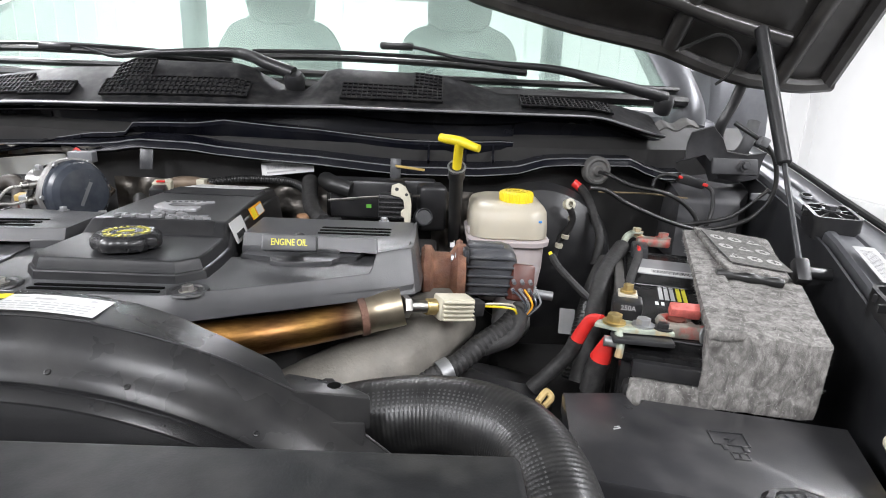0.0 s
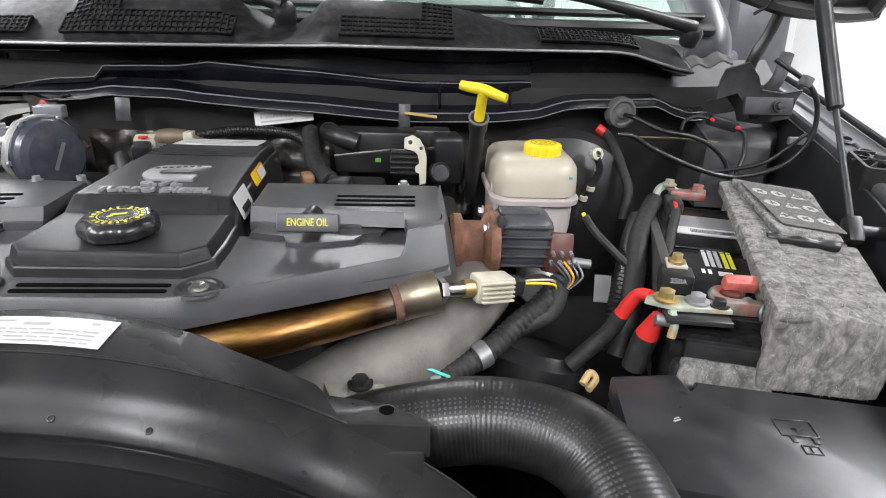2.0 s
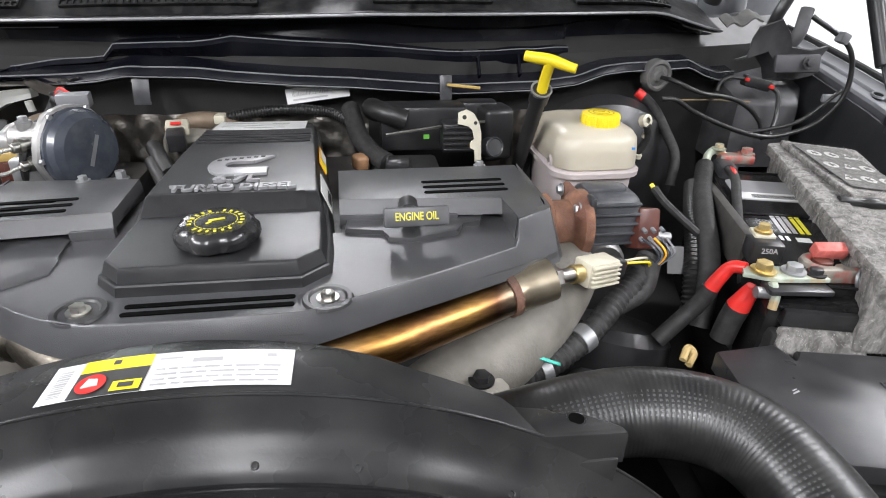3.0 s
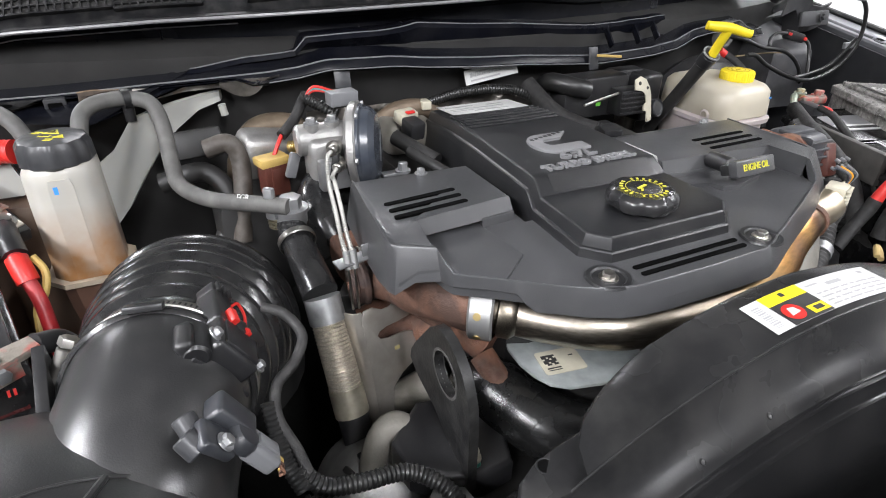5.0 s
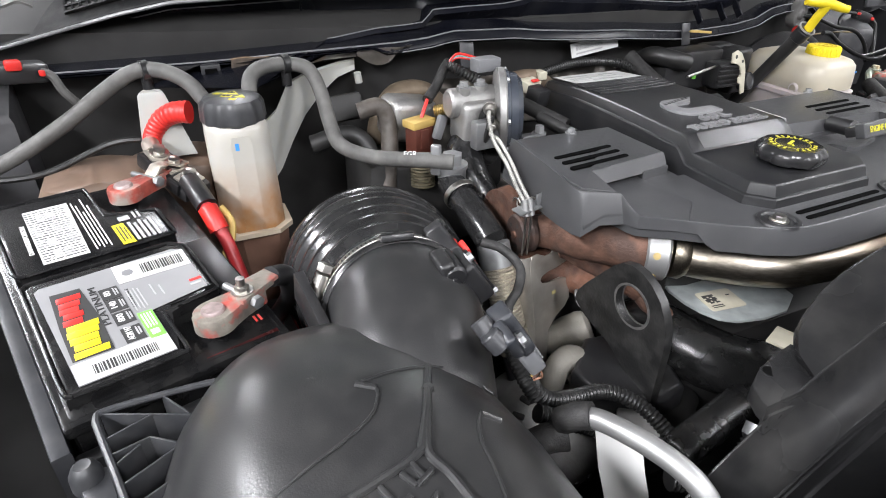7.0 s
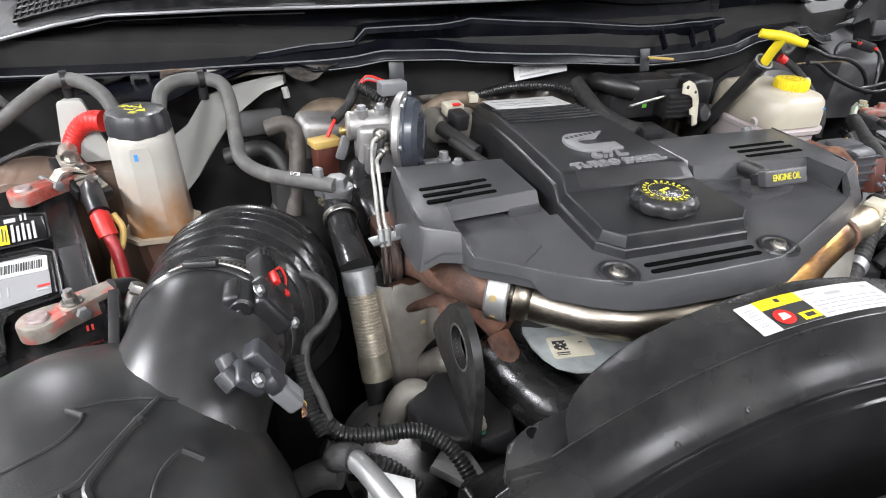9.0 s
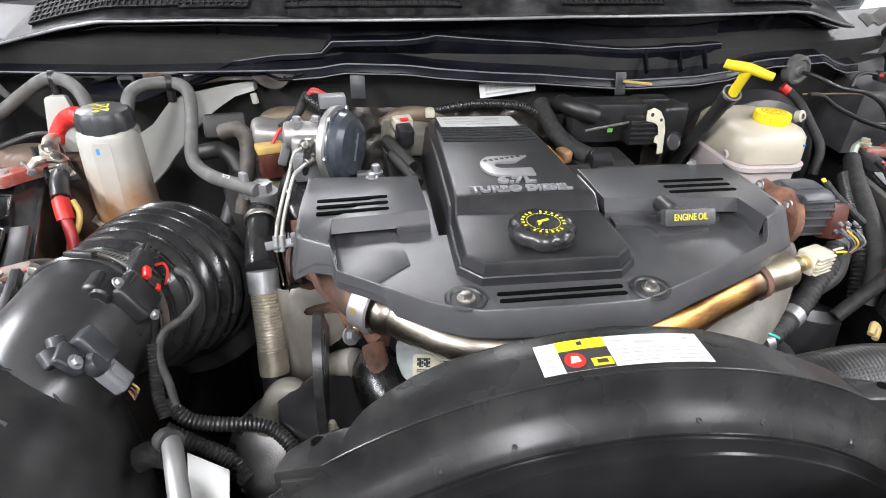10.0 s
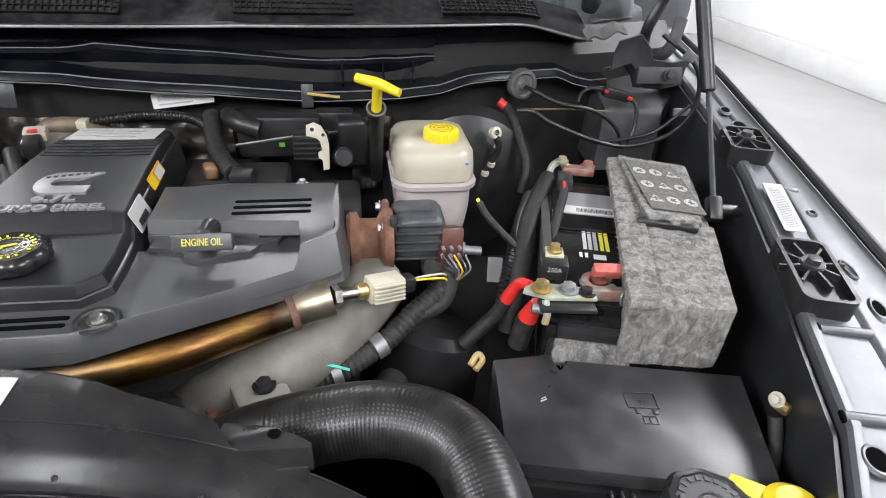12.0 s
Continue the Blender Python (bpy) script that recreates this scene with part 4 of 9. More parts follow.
SKIRT = [(-0.577, 0.775, 1.300), (-0.583, 0.700, 1.300), (-0.584, 0.655, 1.300), (-0.582, 0.633, 1.300), (-0.579, 0.6245, 1.301), (-0.571, 0.6225, 1.306), (-0.562, 0.620, 1.312), (-0.5425, 0.610, 1.314), (-0.5405, 0.603, 1.3145), (-0.5375, 0.5975, 1.3145), (-0.529, 0.591, 1.315),
         (-0.5135, 0.5815, 1.315), (-0.4945, 0.567, 1.3145), (-0.489, 0.5605, 1.3065), (-0.4835, 0.5535, 1.302), (-0.4693, 0.5445, 1.302), (-0.4495, 0.5305, 1.302), (-0.4245, 0.5185, 1.302), (-0.407, 0.515, 1.302), (-0.3846, 0.5125, 1.302), (-0.330, 0.512, 1.302), (-0.262, 0.5135, 1.302),
         (-0.245, 0.520, 1.302), (-0.200, 0.542, 1.302), (-0.1301, 0.5735, 1.302), (-0.080, 0.597, 1.302), (-0.072, 0.601, 1.302), (-0.0625, 0.606, 1.302), (-0.045, 0.614, 1.302), (-0.0335, 0.6215, 1.302), (-0.0275, 0.632, 1.302), (-0.026, 0.70, 1.300), (-0.032, 0.779, 1.295)]
WELL_Z = 1.3236
rows = []
for i, (c, k) in enumerate(zip(CREASE, SKIRT)):
    c, k = Vector(c), Vector(k)
    middle = Vector((-0.555, 0.72, 0)) if i < 8 else Vector((-0.055, 0.71, 0)) if i > 26 else Vector((-0.31, 0.70, 0))
    flat = i < 8 or i > 26
    inn = (middle - Vector((c.x, c.y, 0))).normalized()
    low_in = Vector((-0.31 - k.x, 0.70 - k.y, 0)).normalized()
    inner = c + inn * 0.010 if flat else c + inn * 0.0042 + Vector((0, 0, min(0.0, WELL_Z - 0.004 - c.z)))
    rows.append([inner, c + inn * 0.0016 + Vector((0, 0, 0 if flat else -0.0003)), c + inn * 0.0006, c + Vector((0, 0, -0.0005)), c.lerp(k, 0.05), c.lerp(k, 0.95), k + low_in * 0.0004, k + low_in * 0.0028 + Vector((0, 0, 0.0012)), k + low_in * 0.0045 + Vector((0, 0, 0.010))])
part("skirt", loft(B(), rows), COVER, cover, "sloping skirt with a notch for the exhaust elbow", 23)
part("body", prism(B(), [(x, y) for x, y, _ in CREASE[7:28]] + [(-0.045, 0.660), (-0.045, 0.775), (-0.236, 0.780), (-0.236, 0.660), (-0.430, 0.660), (-0.430, 0.770), (-0.553, 0.770), (-0.559, 0.660)], 1.306, WELL_Z), COVER, cover)


def pad(name, foot, top, height, lower, note):
    """A raised pad whose front wall overhangs the recess below it."""
    p = part(name, prism(B(), foot, 1.3310, height, 0.0014, Matrix(), top), COVER, cover, note, 30)
    part("pad_foot", prism(B(), lower, 1.310, 1.3315), COVER, p)
    return p


pad("pad", [(-0.566, 0.771), (-0.572, 0.700), (-0.574, 0.655), (-0.570, 0.6430), (-0.5425, 0.6250), (-0.5422, 0.6600), (-0.4380, 0.6700), (-0.4405, 0.766)],
    [(-0.566, 0.771), (-0.572, 0.700), (-0.574, 0.655), (-0.570, 0.6430), (-0.5425, 0.6250), (-0.5422, 0.6680), (-0.4390, 0.6778), (-0.4420, 0.766)],
    lambda x, y: 1.3452 - 0.0045 * min(1.0, max(0.0, (0.668 - y) / 0.045)),
    [(-0.566, 0.771), (-0.572, 0.700), (-0.574, 0.655), (-0.570, 0.6430), (-0.5428, 0.6250), (-0.5428, 0.682), (-0.450, 0.690), (-0.4405, 0.766)], "raised slotted pad")
part("pad_lip", prism(B(), [(-0.474, 0.6655), (-0.4378, 0.6690), (-0.4378, 0.6760), (-0.474, 0.6725)], 1.3215, 1.3330, 0.0008), COVER, cover)
part("ramp", prism(B(), [(-0.5360, 0.6010), (-0.5280, 0.5950), (-0.5000, 0.5755), (-0.4660, 0.6050), (-0.4680, 0.6280), (-0.4730, 0.6390), (-0.4760, 0.690), (-0.540, 0.690)], 1.312, 1.3256, 0.0014), COVER, cover, "raised floor beside the pad")
pad("pad", [(-0.240, 0.770), (-0.238, 0.6790), (-0.0800, 0.6710), (-0.0770, 0.6290), (-0.0435, 0.6480), (-0.040, 0.700), (-0.042, 0.772)],
    [(-0.240, 0.770), (-0.238, 0.6865), (-0.0795, 0.6780), (-0.0770, 0.6290), (-0.0435, 0.6480), (-0.040, 0.700), (-0.042, 0.772)], 1.3462,
    [(-0.238, 0.770), (-0.226, 0.6990), (-0.0785, 0.6920), (-0.0775, 0.6290), (-0.0435, 0.6480), (-0.040, 0.700), (-0.042, 0.772)], "raised slotted pad")
part("pad_lip", prism(B(), [(-0.238, 0.6780), (-0.124, 0.6720), (-0.124, 0.6790), (-0.238, 0.6850)], 1.3200, 1.3330, 0.0008), COVER, cover)
part("rear_slope", prism(B(), [(-0.206, 0.770), (-0.045, 0.770), (-0.043, 0.800), (-0.176, 0.858)], 1.28, lambda x, y: 1.3465 - 0.42 * (y - 0.770), 0.003), COVER, cover)
for (xa, ya), (xb, yb), k, z in (((-0.5572, 0.7070), (-0.4804, 0.7145), 3, 1.3453), ((-0.1541, 0.7250), (-0.0686, 0.7266), 3, 1.3463), ((-0.392, 0.5490), (-0.270, 0.5505), 2, 1.3240)):
    for i in range(k):
        dy = -(0.0142 if k == 3 else 0.0105) * i
        m = axes(((xa + xb) / 2, (ya + yb) / 2 + dy, z), (xb - xa, yb - ya, 0), (0, 1, 0))
        part("slot", prism(B(), rounded(xb - xa, 0.0060 if k == 3 else 0.0052, 0.0025, 3), -0.002, 0.0006, 0, m), SLOT, cover)
for x, y, z in ((-0.4215, 0.5450, 1.3240), (-0.2455, 0.5440, 1.3240)):
    # nearly flat ring; its darker plastic stands for shade in the bolt well
    ring = part("bolt_recess", lathe(B(), [(0, 0.0006), (0.0135, 0.0006), (0.0150, 0.0022), (0.0185, 0.0022), (0.0195, 0.0002)], Matrix.Translation((x, y, z)), 28), HUMP, cover)
    part("bolt", bolt(B(), (x, y, z + 0.0005), r=0.0056, h=0.006), STEEL, ring, "steel flange bolt")
for x, y, z in ((-0.4954, 0.7648, 1.3445), (-0.0823, 0.7751, 1.3445)):
    part("bolt", bolt(B(), (x, y, z), r=0.0046, h=0.006), ZINC, cover, "zinc flange bolt")
tabm = pose(-0.1695, 0.6265, 1.3520, 65, 0, 1)
part("tab", prism(B(), rounded(0.0575, 0.0175, 0.0022, 3), -0.006, 0.004, 0.0012, tabm), COVER, cover, "raised tab with yellow lettering")
lettering("lettering", "ENGINE OIL", tabm @ Matrix.Translation((0, 0, 0.0043)), 0.0100, YELLOW_INK, cover, bold=0.0001, width=0.038)
part("tab_stem", tube(B(), [tabm @ Vector((-0.006, 0, -0.005)), (-0.1745, 0.645, 1.3455), (-0.1735, 0.662, 1.3435), (-0.1725, 0.678, 1.3425)], lambda t: 0.0062 + 0.0032 * (t > 0.018), n=16, step=0.003), BLACK, cover, "black stem of the tab")
part("tab_cheek", box(B(), tabm @ Matrix.Translation((-0.021, 0, -0.012)), (0.010, 0.012, 0.016), 0.002), BLACK, cover)
part("ledge", prism(B(), [(-0.233, 0.657), (-0.197, 0.652), (-0.194, 0.636), (-0.176, 0.632), (-0.128, 0.644), (-0.122, 0.660), (-0.104, 0.663), (-0.096, 0.684), (-0.231, 0.680)], 1.318, 1.3285, 0.0015), COVER, cover, "stepped ledge under the tab")

# ---- valve cover hump ----
hump = thing("valve_cover", (-0.33, 0.76, 1.30), "black ribbed plastic valve cover with a raised emblem", "valve cover")


def hump_z(y):
    return table(y, [(0.55, 1.3445), (0.664, 1.3450), (0.682, 1.3585), (0.80, 1.3600), (0.87, 1.3585), (0.90, 1.3560), (0.960, 1.3500), (0.975, 1.335)])


def hump_side(y):
    """The left and the right edge of the hump's flat top."""
    return (table(y, [(0.571, -0.4000), (0.588, -0.4155), (0.62, -0.4145), (0.664, -0.4130), (0.682, -0.4105), (0.76, -0.4080), (0.85, -0.4055), (0.95, -0.4035), (0.972, -0.392)]),
            table(y, [(0.571, -0.2685), (0.587, -0.2505), (0.62, -0.2505), (0.664, -0.2530), (0.682, -0.2560), (0.76, -0.2610), (0.85, -0.2665), (0.95, -0.2745), (0.972, -0.286)]))


HY = [0.571, 0.588, 0.62, 0.645, 0.661, 0.664, 0.667, 0.674, 0.680, 0.683, 0.690, 0.72, 0.76, 0.80, 0.83, 0.87, 0.90, 0.93, 0.95, 0.963, 0.972]
plan = [Vector((hump_side(y)[0], y)) for y in HY[::-1]] + [Vector((hump_side(y)[1], y)) for y in HY]
out_n = []
for i, p in enumerate(plan):
    d = (plan[(i + 1) % len(plan)] - p).normalized() + (p - plan[i - 1]).normalized()
    out_n.append(Vector((d.y, -d.x)).normalized())
TIERS = [(-0.0050, 0.0, None), (-0.0022, -0.0004, None), (-0.0006, -0.0016, None), (0.0006, -0.0040, None), (0.0026, -0.0100, None), (0.0032, -0.0116, None), (0.0052, -0.0122, None), (0.0064, -0.0135, None), (0.0078, -0.0195, None), (0.0082, -0.0212, None), (0.0090, 0.0, 1.3210), (0.0130, 0.0, 1.290)]
bm = B()
tiers = []
for off, dz, z in TIERS:
    tiers.append([bm.verts.new((*(p + n * off), min(z, hump_z(p.y) - 0.021) if z else hump_z(p.y) + dz)) for p, n in zip(plan, out_n)])
k = len(plan)
for a, b in zip(tiers, tiers[1:]):
    for i in range(k):
        bm.faces.new((a[i], a[(i + 1) % k], b[(i + 1) % k], b[i]))
for i in range(k // 2 - 1):
    bm.faces.new((tiers[0][i], tiers[0][i + 1], tiers[0][k - 2 - i], tiers[0][k - 1 - i]))
part("shell", bm, HUMP, hump, angle=24)
# black strip laid on the step's slope to paint its shade
part("step_panel", prism(B(), [(-0.395, 0.6655), (-0.2665, 0.6655), (-0.2685, 0.6815), (-0.3945, 0.6815)], 1.340, lambda x, y: hump_z(y) - 0.0 + 0.0008, 0), BLACK, hump, "black strip for the shaded slope of the step")
for y in (0.838, 0.849, 0.860, 0.871, 0.882, 0.893):
    part("rib", tube(B(), [(sum(hump_side(y)) / 2 + u * 0.067, y + 0.003 * u * u, hump_z(y) + 0.0004) for u in (-0.95, -0.5, 0, 0.5, 0.95)], 0.0021, n=6, per=3), HUMP, hump)
# emblem: an open C with a slanted upper stroke
em = Matrix.Translation((-0.337, 0.752, 1.3603)) @ pose(0, 0, 0, 0, 0, 1) @ Matrix.Diagonal((0.95, 1.05, 1, 1))
C = []
for i in range(13):
    a = radians(90 + 180 * i / 12)
    C.append((-0.012 + 0.021 * math.cos(a), 0.026 * math.sin(a) * 1.0))
C += [(0.030, -0.026), (0.030, -0.009), (-0.008, -0.009)]
for i in range(9):
    a = radians(270 - 180 * i / 8)
    C.append((-0.008 + 0.008 * math.cos(a), 0.009 * math.sin(a)))
C += [(0.014, 0.009), (0.034, 0.026)]
part("emblem", prism(B(), C, -0.001, 0.0022, 0.0006, em), BRUSHED, hump, "raised silver-grey emblem")
part("emblem_bar", rects(B(), em @ Matrix.Translation((0, 0, 0.0022)), [(-0.026 + 0.0075 * i, 0.011 + 0.0016 * i, 0.0045, 0.004) for i in range(7)]), INK, hump)
lettering("lettering", "6.7L", pose(-0.3350, 0.7135, 1.3606, 0, 0, 0.5), 0.0195, BRUSHED, hump, 0.0014, 0.0007, width=0.044)
lettering("lettering", "TURBO DIESEL", pose(-0.3345, 0.6920, 1.3604, 0, 0, 0.5), 0.0160, BRUSHED, hump, 0.0014, 0.0006, width=0.115)
pm = axes((-0.338, 0.924, 1.3555), (1, 0, 0), (0, 1, -0.10))
label("data_plate", pm, 0.112, 0.058, WHITE, hump, GREY_INK, [(-0.048, 0.012, 0.04, 0.004), (0.012, 0.008, 0.022, 0.005), (-0.048, -0.004, 0.08, 0.003), (-0.02, -0.020, 0.05, 0.0035), (-0.048, -0.012, 0.03, 0.003)], note="white printed data label")
# labels on the hump's right flank
fm = axes((hump_side(0.706)[1] + 0.0072, 0.706, 1.3450), (-0.05, 1, 0), (-0.36, 0, 0.93))
label("flank_label", fm, 0.050, 0.026, WHITE, hump, INK, barcode(RNG, 0.030, 0.007, -0.015, -0.009), note="white bar-code label")
fm = axes((hump_side(0.800)[1] + 0.0060, 0.800, 1.3480), (-0.05, 1, 0), (-0.40, 0, 0.92))
ob = label("flank_label", fm, 0.06, 0.016, ORANGE, hump, note="orange and yellow warning label")
part("printing", rects(B(), fm @ Matrix.Translation((0, 0, 0.0007)), [(-0.002, -0.007, 0.028, 0.012)]), WHITE, ob)
part("printing", rects(B(), fm @ Matrix.Translation((0, 0, 0.0007)), [(-0.027, -0.007, 0.018, 0.013)]), YELLOW, ob)

# ---- oil cap ----
cap = thing("oil_filler_cap", (-0.334, 0.612, 1.345), "black scalloped oil filler cap with yellow ring of print", "oil cap")
cm = Matrix.Translation((-0.334, 0.612, 1.3455))


def lobes(a):
    return 1 + 0.035 * math.cos(7 * a) - 0.012 * math.cos(14 * a)


part("grip", lathe(B(), [(0, 0), (0.026, 0), (0.0320, 0.002), (0.0335, 0.006), (0.0330, 0.0115), (0.0300, 0.0150), (0.027, 0.0172), (0.0255, 0.0166), (0, 0.0166)], cm, 64, lobes), CAP, cap)
bm = B()
for i in range(22):
    a = 2 * math.pi * i / 22
    if i % 7 == 6:
        continue
    box(bm, cm @ pose(0.0205 * math.cos(a), 0.0205 * math.sin(a), 0.0172, 0, 0, math.degrees(a)), (0.0034, 0.0021, 0.0005))
for i in range(26):
    a = 2 * math.pi * i / 26
    box(bm, cm @ pose(0.0165 * math.cos(a), 0.0165 * math.sin(a), 0.0172, 0, 0, math.degrees(a)), (0.0006, 0.0028, 0.0004))
box(bm, cm @ pose(0.000, 0.002, 0.0172, 0, 0, 20), (0.013, 0.003, 0.0006))
box(bm, cm @ pose(-0.005, -0.004, 0.0172, 0, 0, 50), (0.005, 0.002, 0.0006))
part("print_ring", bm, YELLOW_INK, cap, "yellow ring of print")

# ---- crossover pipe below the cover ----
pipe = thing("crossover_pipe", (-0.27, 0.50, 1.26), "heat-tinted steel exhaust crossover pipe, silver to bronze", "exhaust pipe")
part("tube", tube(B(), [(-0.500, 0.597, 1.281), (-0.482, 0.584, 1.280), (-0.465, 0.567, 1.280), (-0.430, 0.540, 1.280), (-0.385, 0.525, 1.280), (-0.30, 0.522, 1.279), (-0.21, 0.545, 1.277), (-0.15, 0.574, 1.277), (-0.085, 0.600, 1.284)], 0.0195, n=20), HEAT, pipe)
part("elbow", tube(B(), [(-0.088, 0.599, 1.2835), (-0.075, 0.603, 1.286), (-0.060, 0.605, 1.289), (-0.046, 0.607, 1.292)], lambda s: 0.0205 - 0.03 * max(0, s - 0.03), n=18), surface("straw_steel", (0.36, 0.31, 0.23), 0.36, 0.9, var=0.25, scale=30, second=(0.16, 0.10, 0.06), second_at=0.62), pipe, "straw-tinted steel end piece")
bm = B()
tube(bm, [(-0.092, 0.5975, 1.283), (-0.085, 0.600, 1.284)], 0.0218, n=18)
part("weld", bm, IRON, pipe)
part("clamp", lathe(B(), [(0.0255, -0.011), (0.0275, -0.009), (0.0275, 0.009), (0.0255, 0.011)], along((-0.506, 0.600, 1.282), (-0.490, 0.588, 1.282)), 28), TUBE_ALU, pipe, "silver band clamp")
bm = B()
d = Vector((-0.43, -0.50, 0.1)).normalized()
for k in range(5):
    a = radians(20 + 50 * k)
    v = Vector((0.74 * 0, 0, 1)) * math.cos(a) + Vector((-0.66, -0.75, 0)) * math.sin(a)
    lathe(bm, [(0, 0.028), (0.0035, 0.028), (0.0035, 0.0268)], Matrix.Translation((-0.506, 0.600, 1.282)) @ v.to_track_quat("Z", "Y").to_matrix().to_4x4(), 12)
part("clamp_rivet", bm, BRASS, pipe)
part("collar", lathe(B(), [(0.0185, 0), (0.023, 0.002), (0.023, 0.012), (0.0185, 0.018)], along((-0.495, 0.593, 1.281), (-0.480, 0.581, 1.280)), 24), HEAT, pipe)

# oxygen sensor at the pipe's right end
o2 = thing("oxygen_sensor", (-0.03, 0.63, 1.284), "steel oxygen sensor with a ribbed cream connector", "sensor")
a, b = Vector((-0.047, 0.607, 1.292)), Vector((0.046, 0.650, 1.278))
d = (b - a).normalized()
part("hex_nut", prism(B(), ring_poly(0.0125, 6), 0, 0.008, 0.001, along(a, b)), STEEL, o2)
part("stem", rod(B(), a + d * 0.008, a + d * 0.035, 0.0070, 16), STEEL, o2)
part("collar", rod(B(), a + d * 0.028, a + d * 0.040, 0.0092, 16, bevel=0.001), BRASS, o2)
cn = part("connector", box(B(), axes(a + d * 0.062, d, (0, 0, 1)), (0.042, 0.026, 0.024), 0.003), CREAM, o2, "ribbed cream plastic connector")
for k in range(5):
    part("rib", box(B(), axes(a + d * 0.062 + Vector((0.006, -0.0125, -0.010 + 0.005 * k)), d, (0, 0, 1)), (0.038, 0.0022, 0.004), 0.0005), CREAM, cn)
part("plug", box(B(), axes(a + d * 0.090, d, (0, 0, 1)), (0.018, 0.018, 0.018), 0.003), BLACK, o2)
part("wire", tube(B(), [a + d * 0.098, a + d * 0.106 + Vector((0, 0.0, 0.004)), (0.078, 0.665, 1.276), (0.088, 0.68, 1.262)], 0.0014, n=6), CREAM, o2)
part("wire", tube(B(), [a + d * 0.098, a + d * 0.106 + Vector((0, 0.0, 0.001)), (0.080, 0.660, 1.273), (0.088, 0.675, 1.255)], 0.0014, n=6), YELLOW, o2)

# EGR valve: rusty throat, grey motor, brown plug
egr = thing("egr_valve", (0.02, 0.73, 1.26), "rusty throttle throat with a ribbed grey motor housing", "engine valve")
part("throat", lathe(B(), [(0.030, 0), (0.034, 0.004), (0.034, 0.012), (0.026, 0.016), (0.026, 0.036), (0.033, 0.040), (0.037, 0.044), (0.037, 0.054), (0.02, 0.054)], axes((-0.030, 0.715, 1.297), (0, 1, 0), (0, 0, 1)), 28), RUST, egr, "rusted cast throat")
part("flange", box(B(), (0.018, 0.728, 1.290), (0.010, 0.072, 0.078), 0.010, 3), RUST, egr)
MOTOR = surface("motor_plastic", (0.050, 0.052, 0.058), 0.42, var=0.15, scale=30, dust=0.12)
mot = part("motor", box(B(), (0.056, 0.735, 1.298), (0.066, 0.062, 0.062), 0.014, 3), MOTOR, egr, "dark grey ribbed motor housing")
for k in range(5):
    part("rib", box(B(), (0.055, 0.7035, 1.275 + 0.0115 * k), (0.058, 0.005, 0.003), 0.001), MOTOR, mot)
part("rib", box(B(), (0.050, 0.733, 1.3300), (0.046, 0.022, 0.006), 0.002), MOTOR, mot)
part("mount_ear", box(B(), (0.024, 0.700, 1.325), (0.008, 0.018, 0.018), 0.003), SMOKE, egr)
for y, z in ((0.700, 1.320), (0.700, 1.262), (0.757, 1.320)):
    part("bolt", bolt(B(), (0.012, y, z), (-1, 0, 0), 0.005, 0.006), ZINC, egr)
pl = part("plug", box(B(), pose(0.094, 0.712, 1.288, -20, 8, 12), (0.030, 0.026, 0.046), 0.004), MAROON, egr, "brown multi-wire plug")
for k in range(3):
    for j in range(2):
        part("socket", rod(B(), (0.082 + 0.010 * k, 0.690 - 0.002 * j, 1.287 + 0.012 * j), (0.083 + 0.010 * k, 0.684 - 0.002 * j, 1.285 + 0.012 * j), 0.0024, 10), MIDGREY, pl)
for k, mt in enumerate((BLUEGREY, MIDGREY, ORANGE, BLUEGREY, MIDGREY)):
    part("wire", tube(B(), [(0.082 + 0.007 * k, 0.686, 1.288), (0.090 + 0.006 * k, 0.672, 1.283 - 0.001 * k), (0.098 + 0.003 * k, 0.672, 1.270), (0.092, 0.678, 1.250)], 0.0013, n=6), mt, egr)
part("plug_sleeve", tube(B(), [(0.092, 0.676, 1.262), (0.080, 0.662, 1.238), (0.045, 0.648, 1.228)], 0.011, n=10), TAPE, egr)

# loom below: taped harness with clips
har = thing("wiring_harness", (0.0, 0.62, 1.18), "black taped wiring harness with grey tie clips", "wiring harness")
HP = [(0.096, 0.69, 1.262), (0.073, 0.668, 1.245), (0.045, 0.650, 1.232), (0.010, 0.626, 1.212), (-0.040, 0.600, 1.196), (-0.09, 0.585, 1.185), (-0.14, 0.56, 1.172)]
part("trunk", tube(B(), HP, lambda s: 0.0125 + 0.0008 * math.sin(900 * s), n=12, step=0.0016), TAPE, har)
for p, q in (((0.008, 0.625, 1.211), (-0.004, 0.619, 1.207)), ((-0.042, 0.599, 1.195), (-0.052, 0.596, 1.193))):
    part("tie", rod(B(), p, q, 0.0148, 14), ZINC, har)
part("tie_tail", box(B(), pose(-0.045, 0.590, 1.210, 40, 30, 10), (0.03, 0.003, 0.002)), surface("teal_tie", (0.05, 0.45, 0.36), 0.5), har)

# ---- grey castings, pump and pipes deep in the bay ----
# the beige casting again, darkened for the shadow the elbow lies in
HORN = surface("shaded_cast_elbow", (0.19, 0.178, 0.155), 0.6, 0.25, var=0.25, scale=26, bump=0.5, bscale=300, dust=0.3, dust_colour=(0.12, 0.10, 0.08))
horn = thing("intake_horn", (-0.08, 0.63, 1.1), "pale cast intake elbow below the exhaust pipe", "intake elbow")
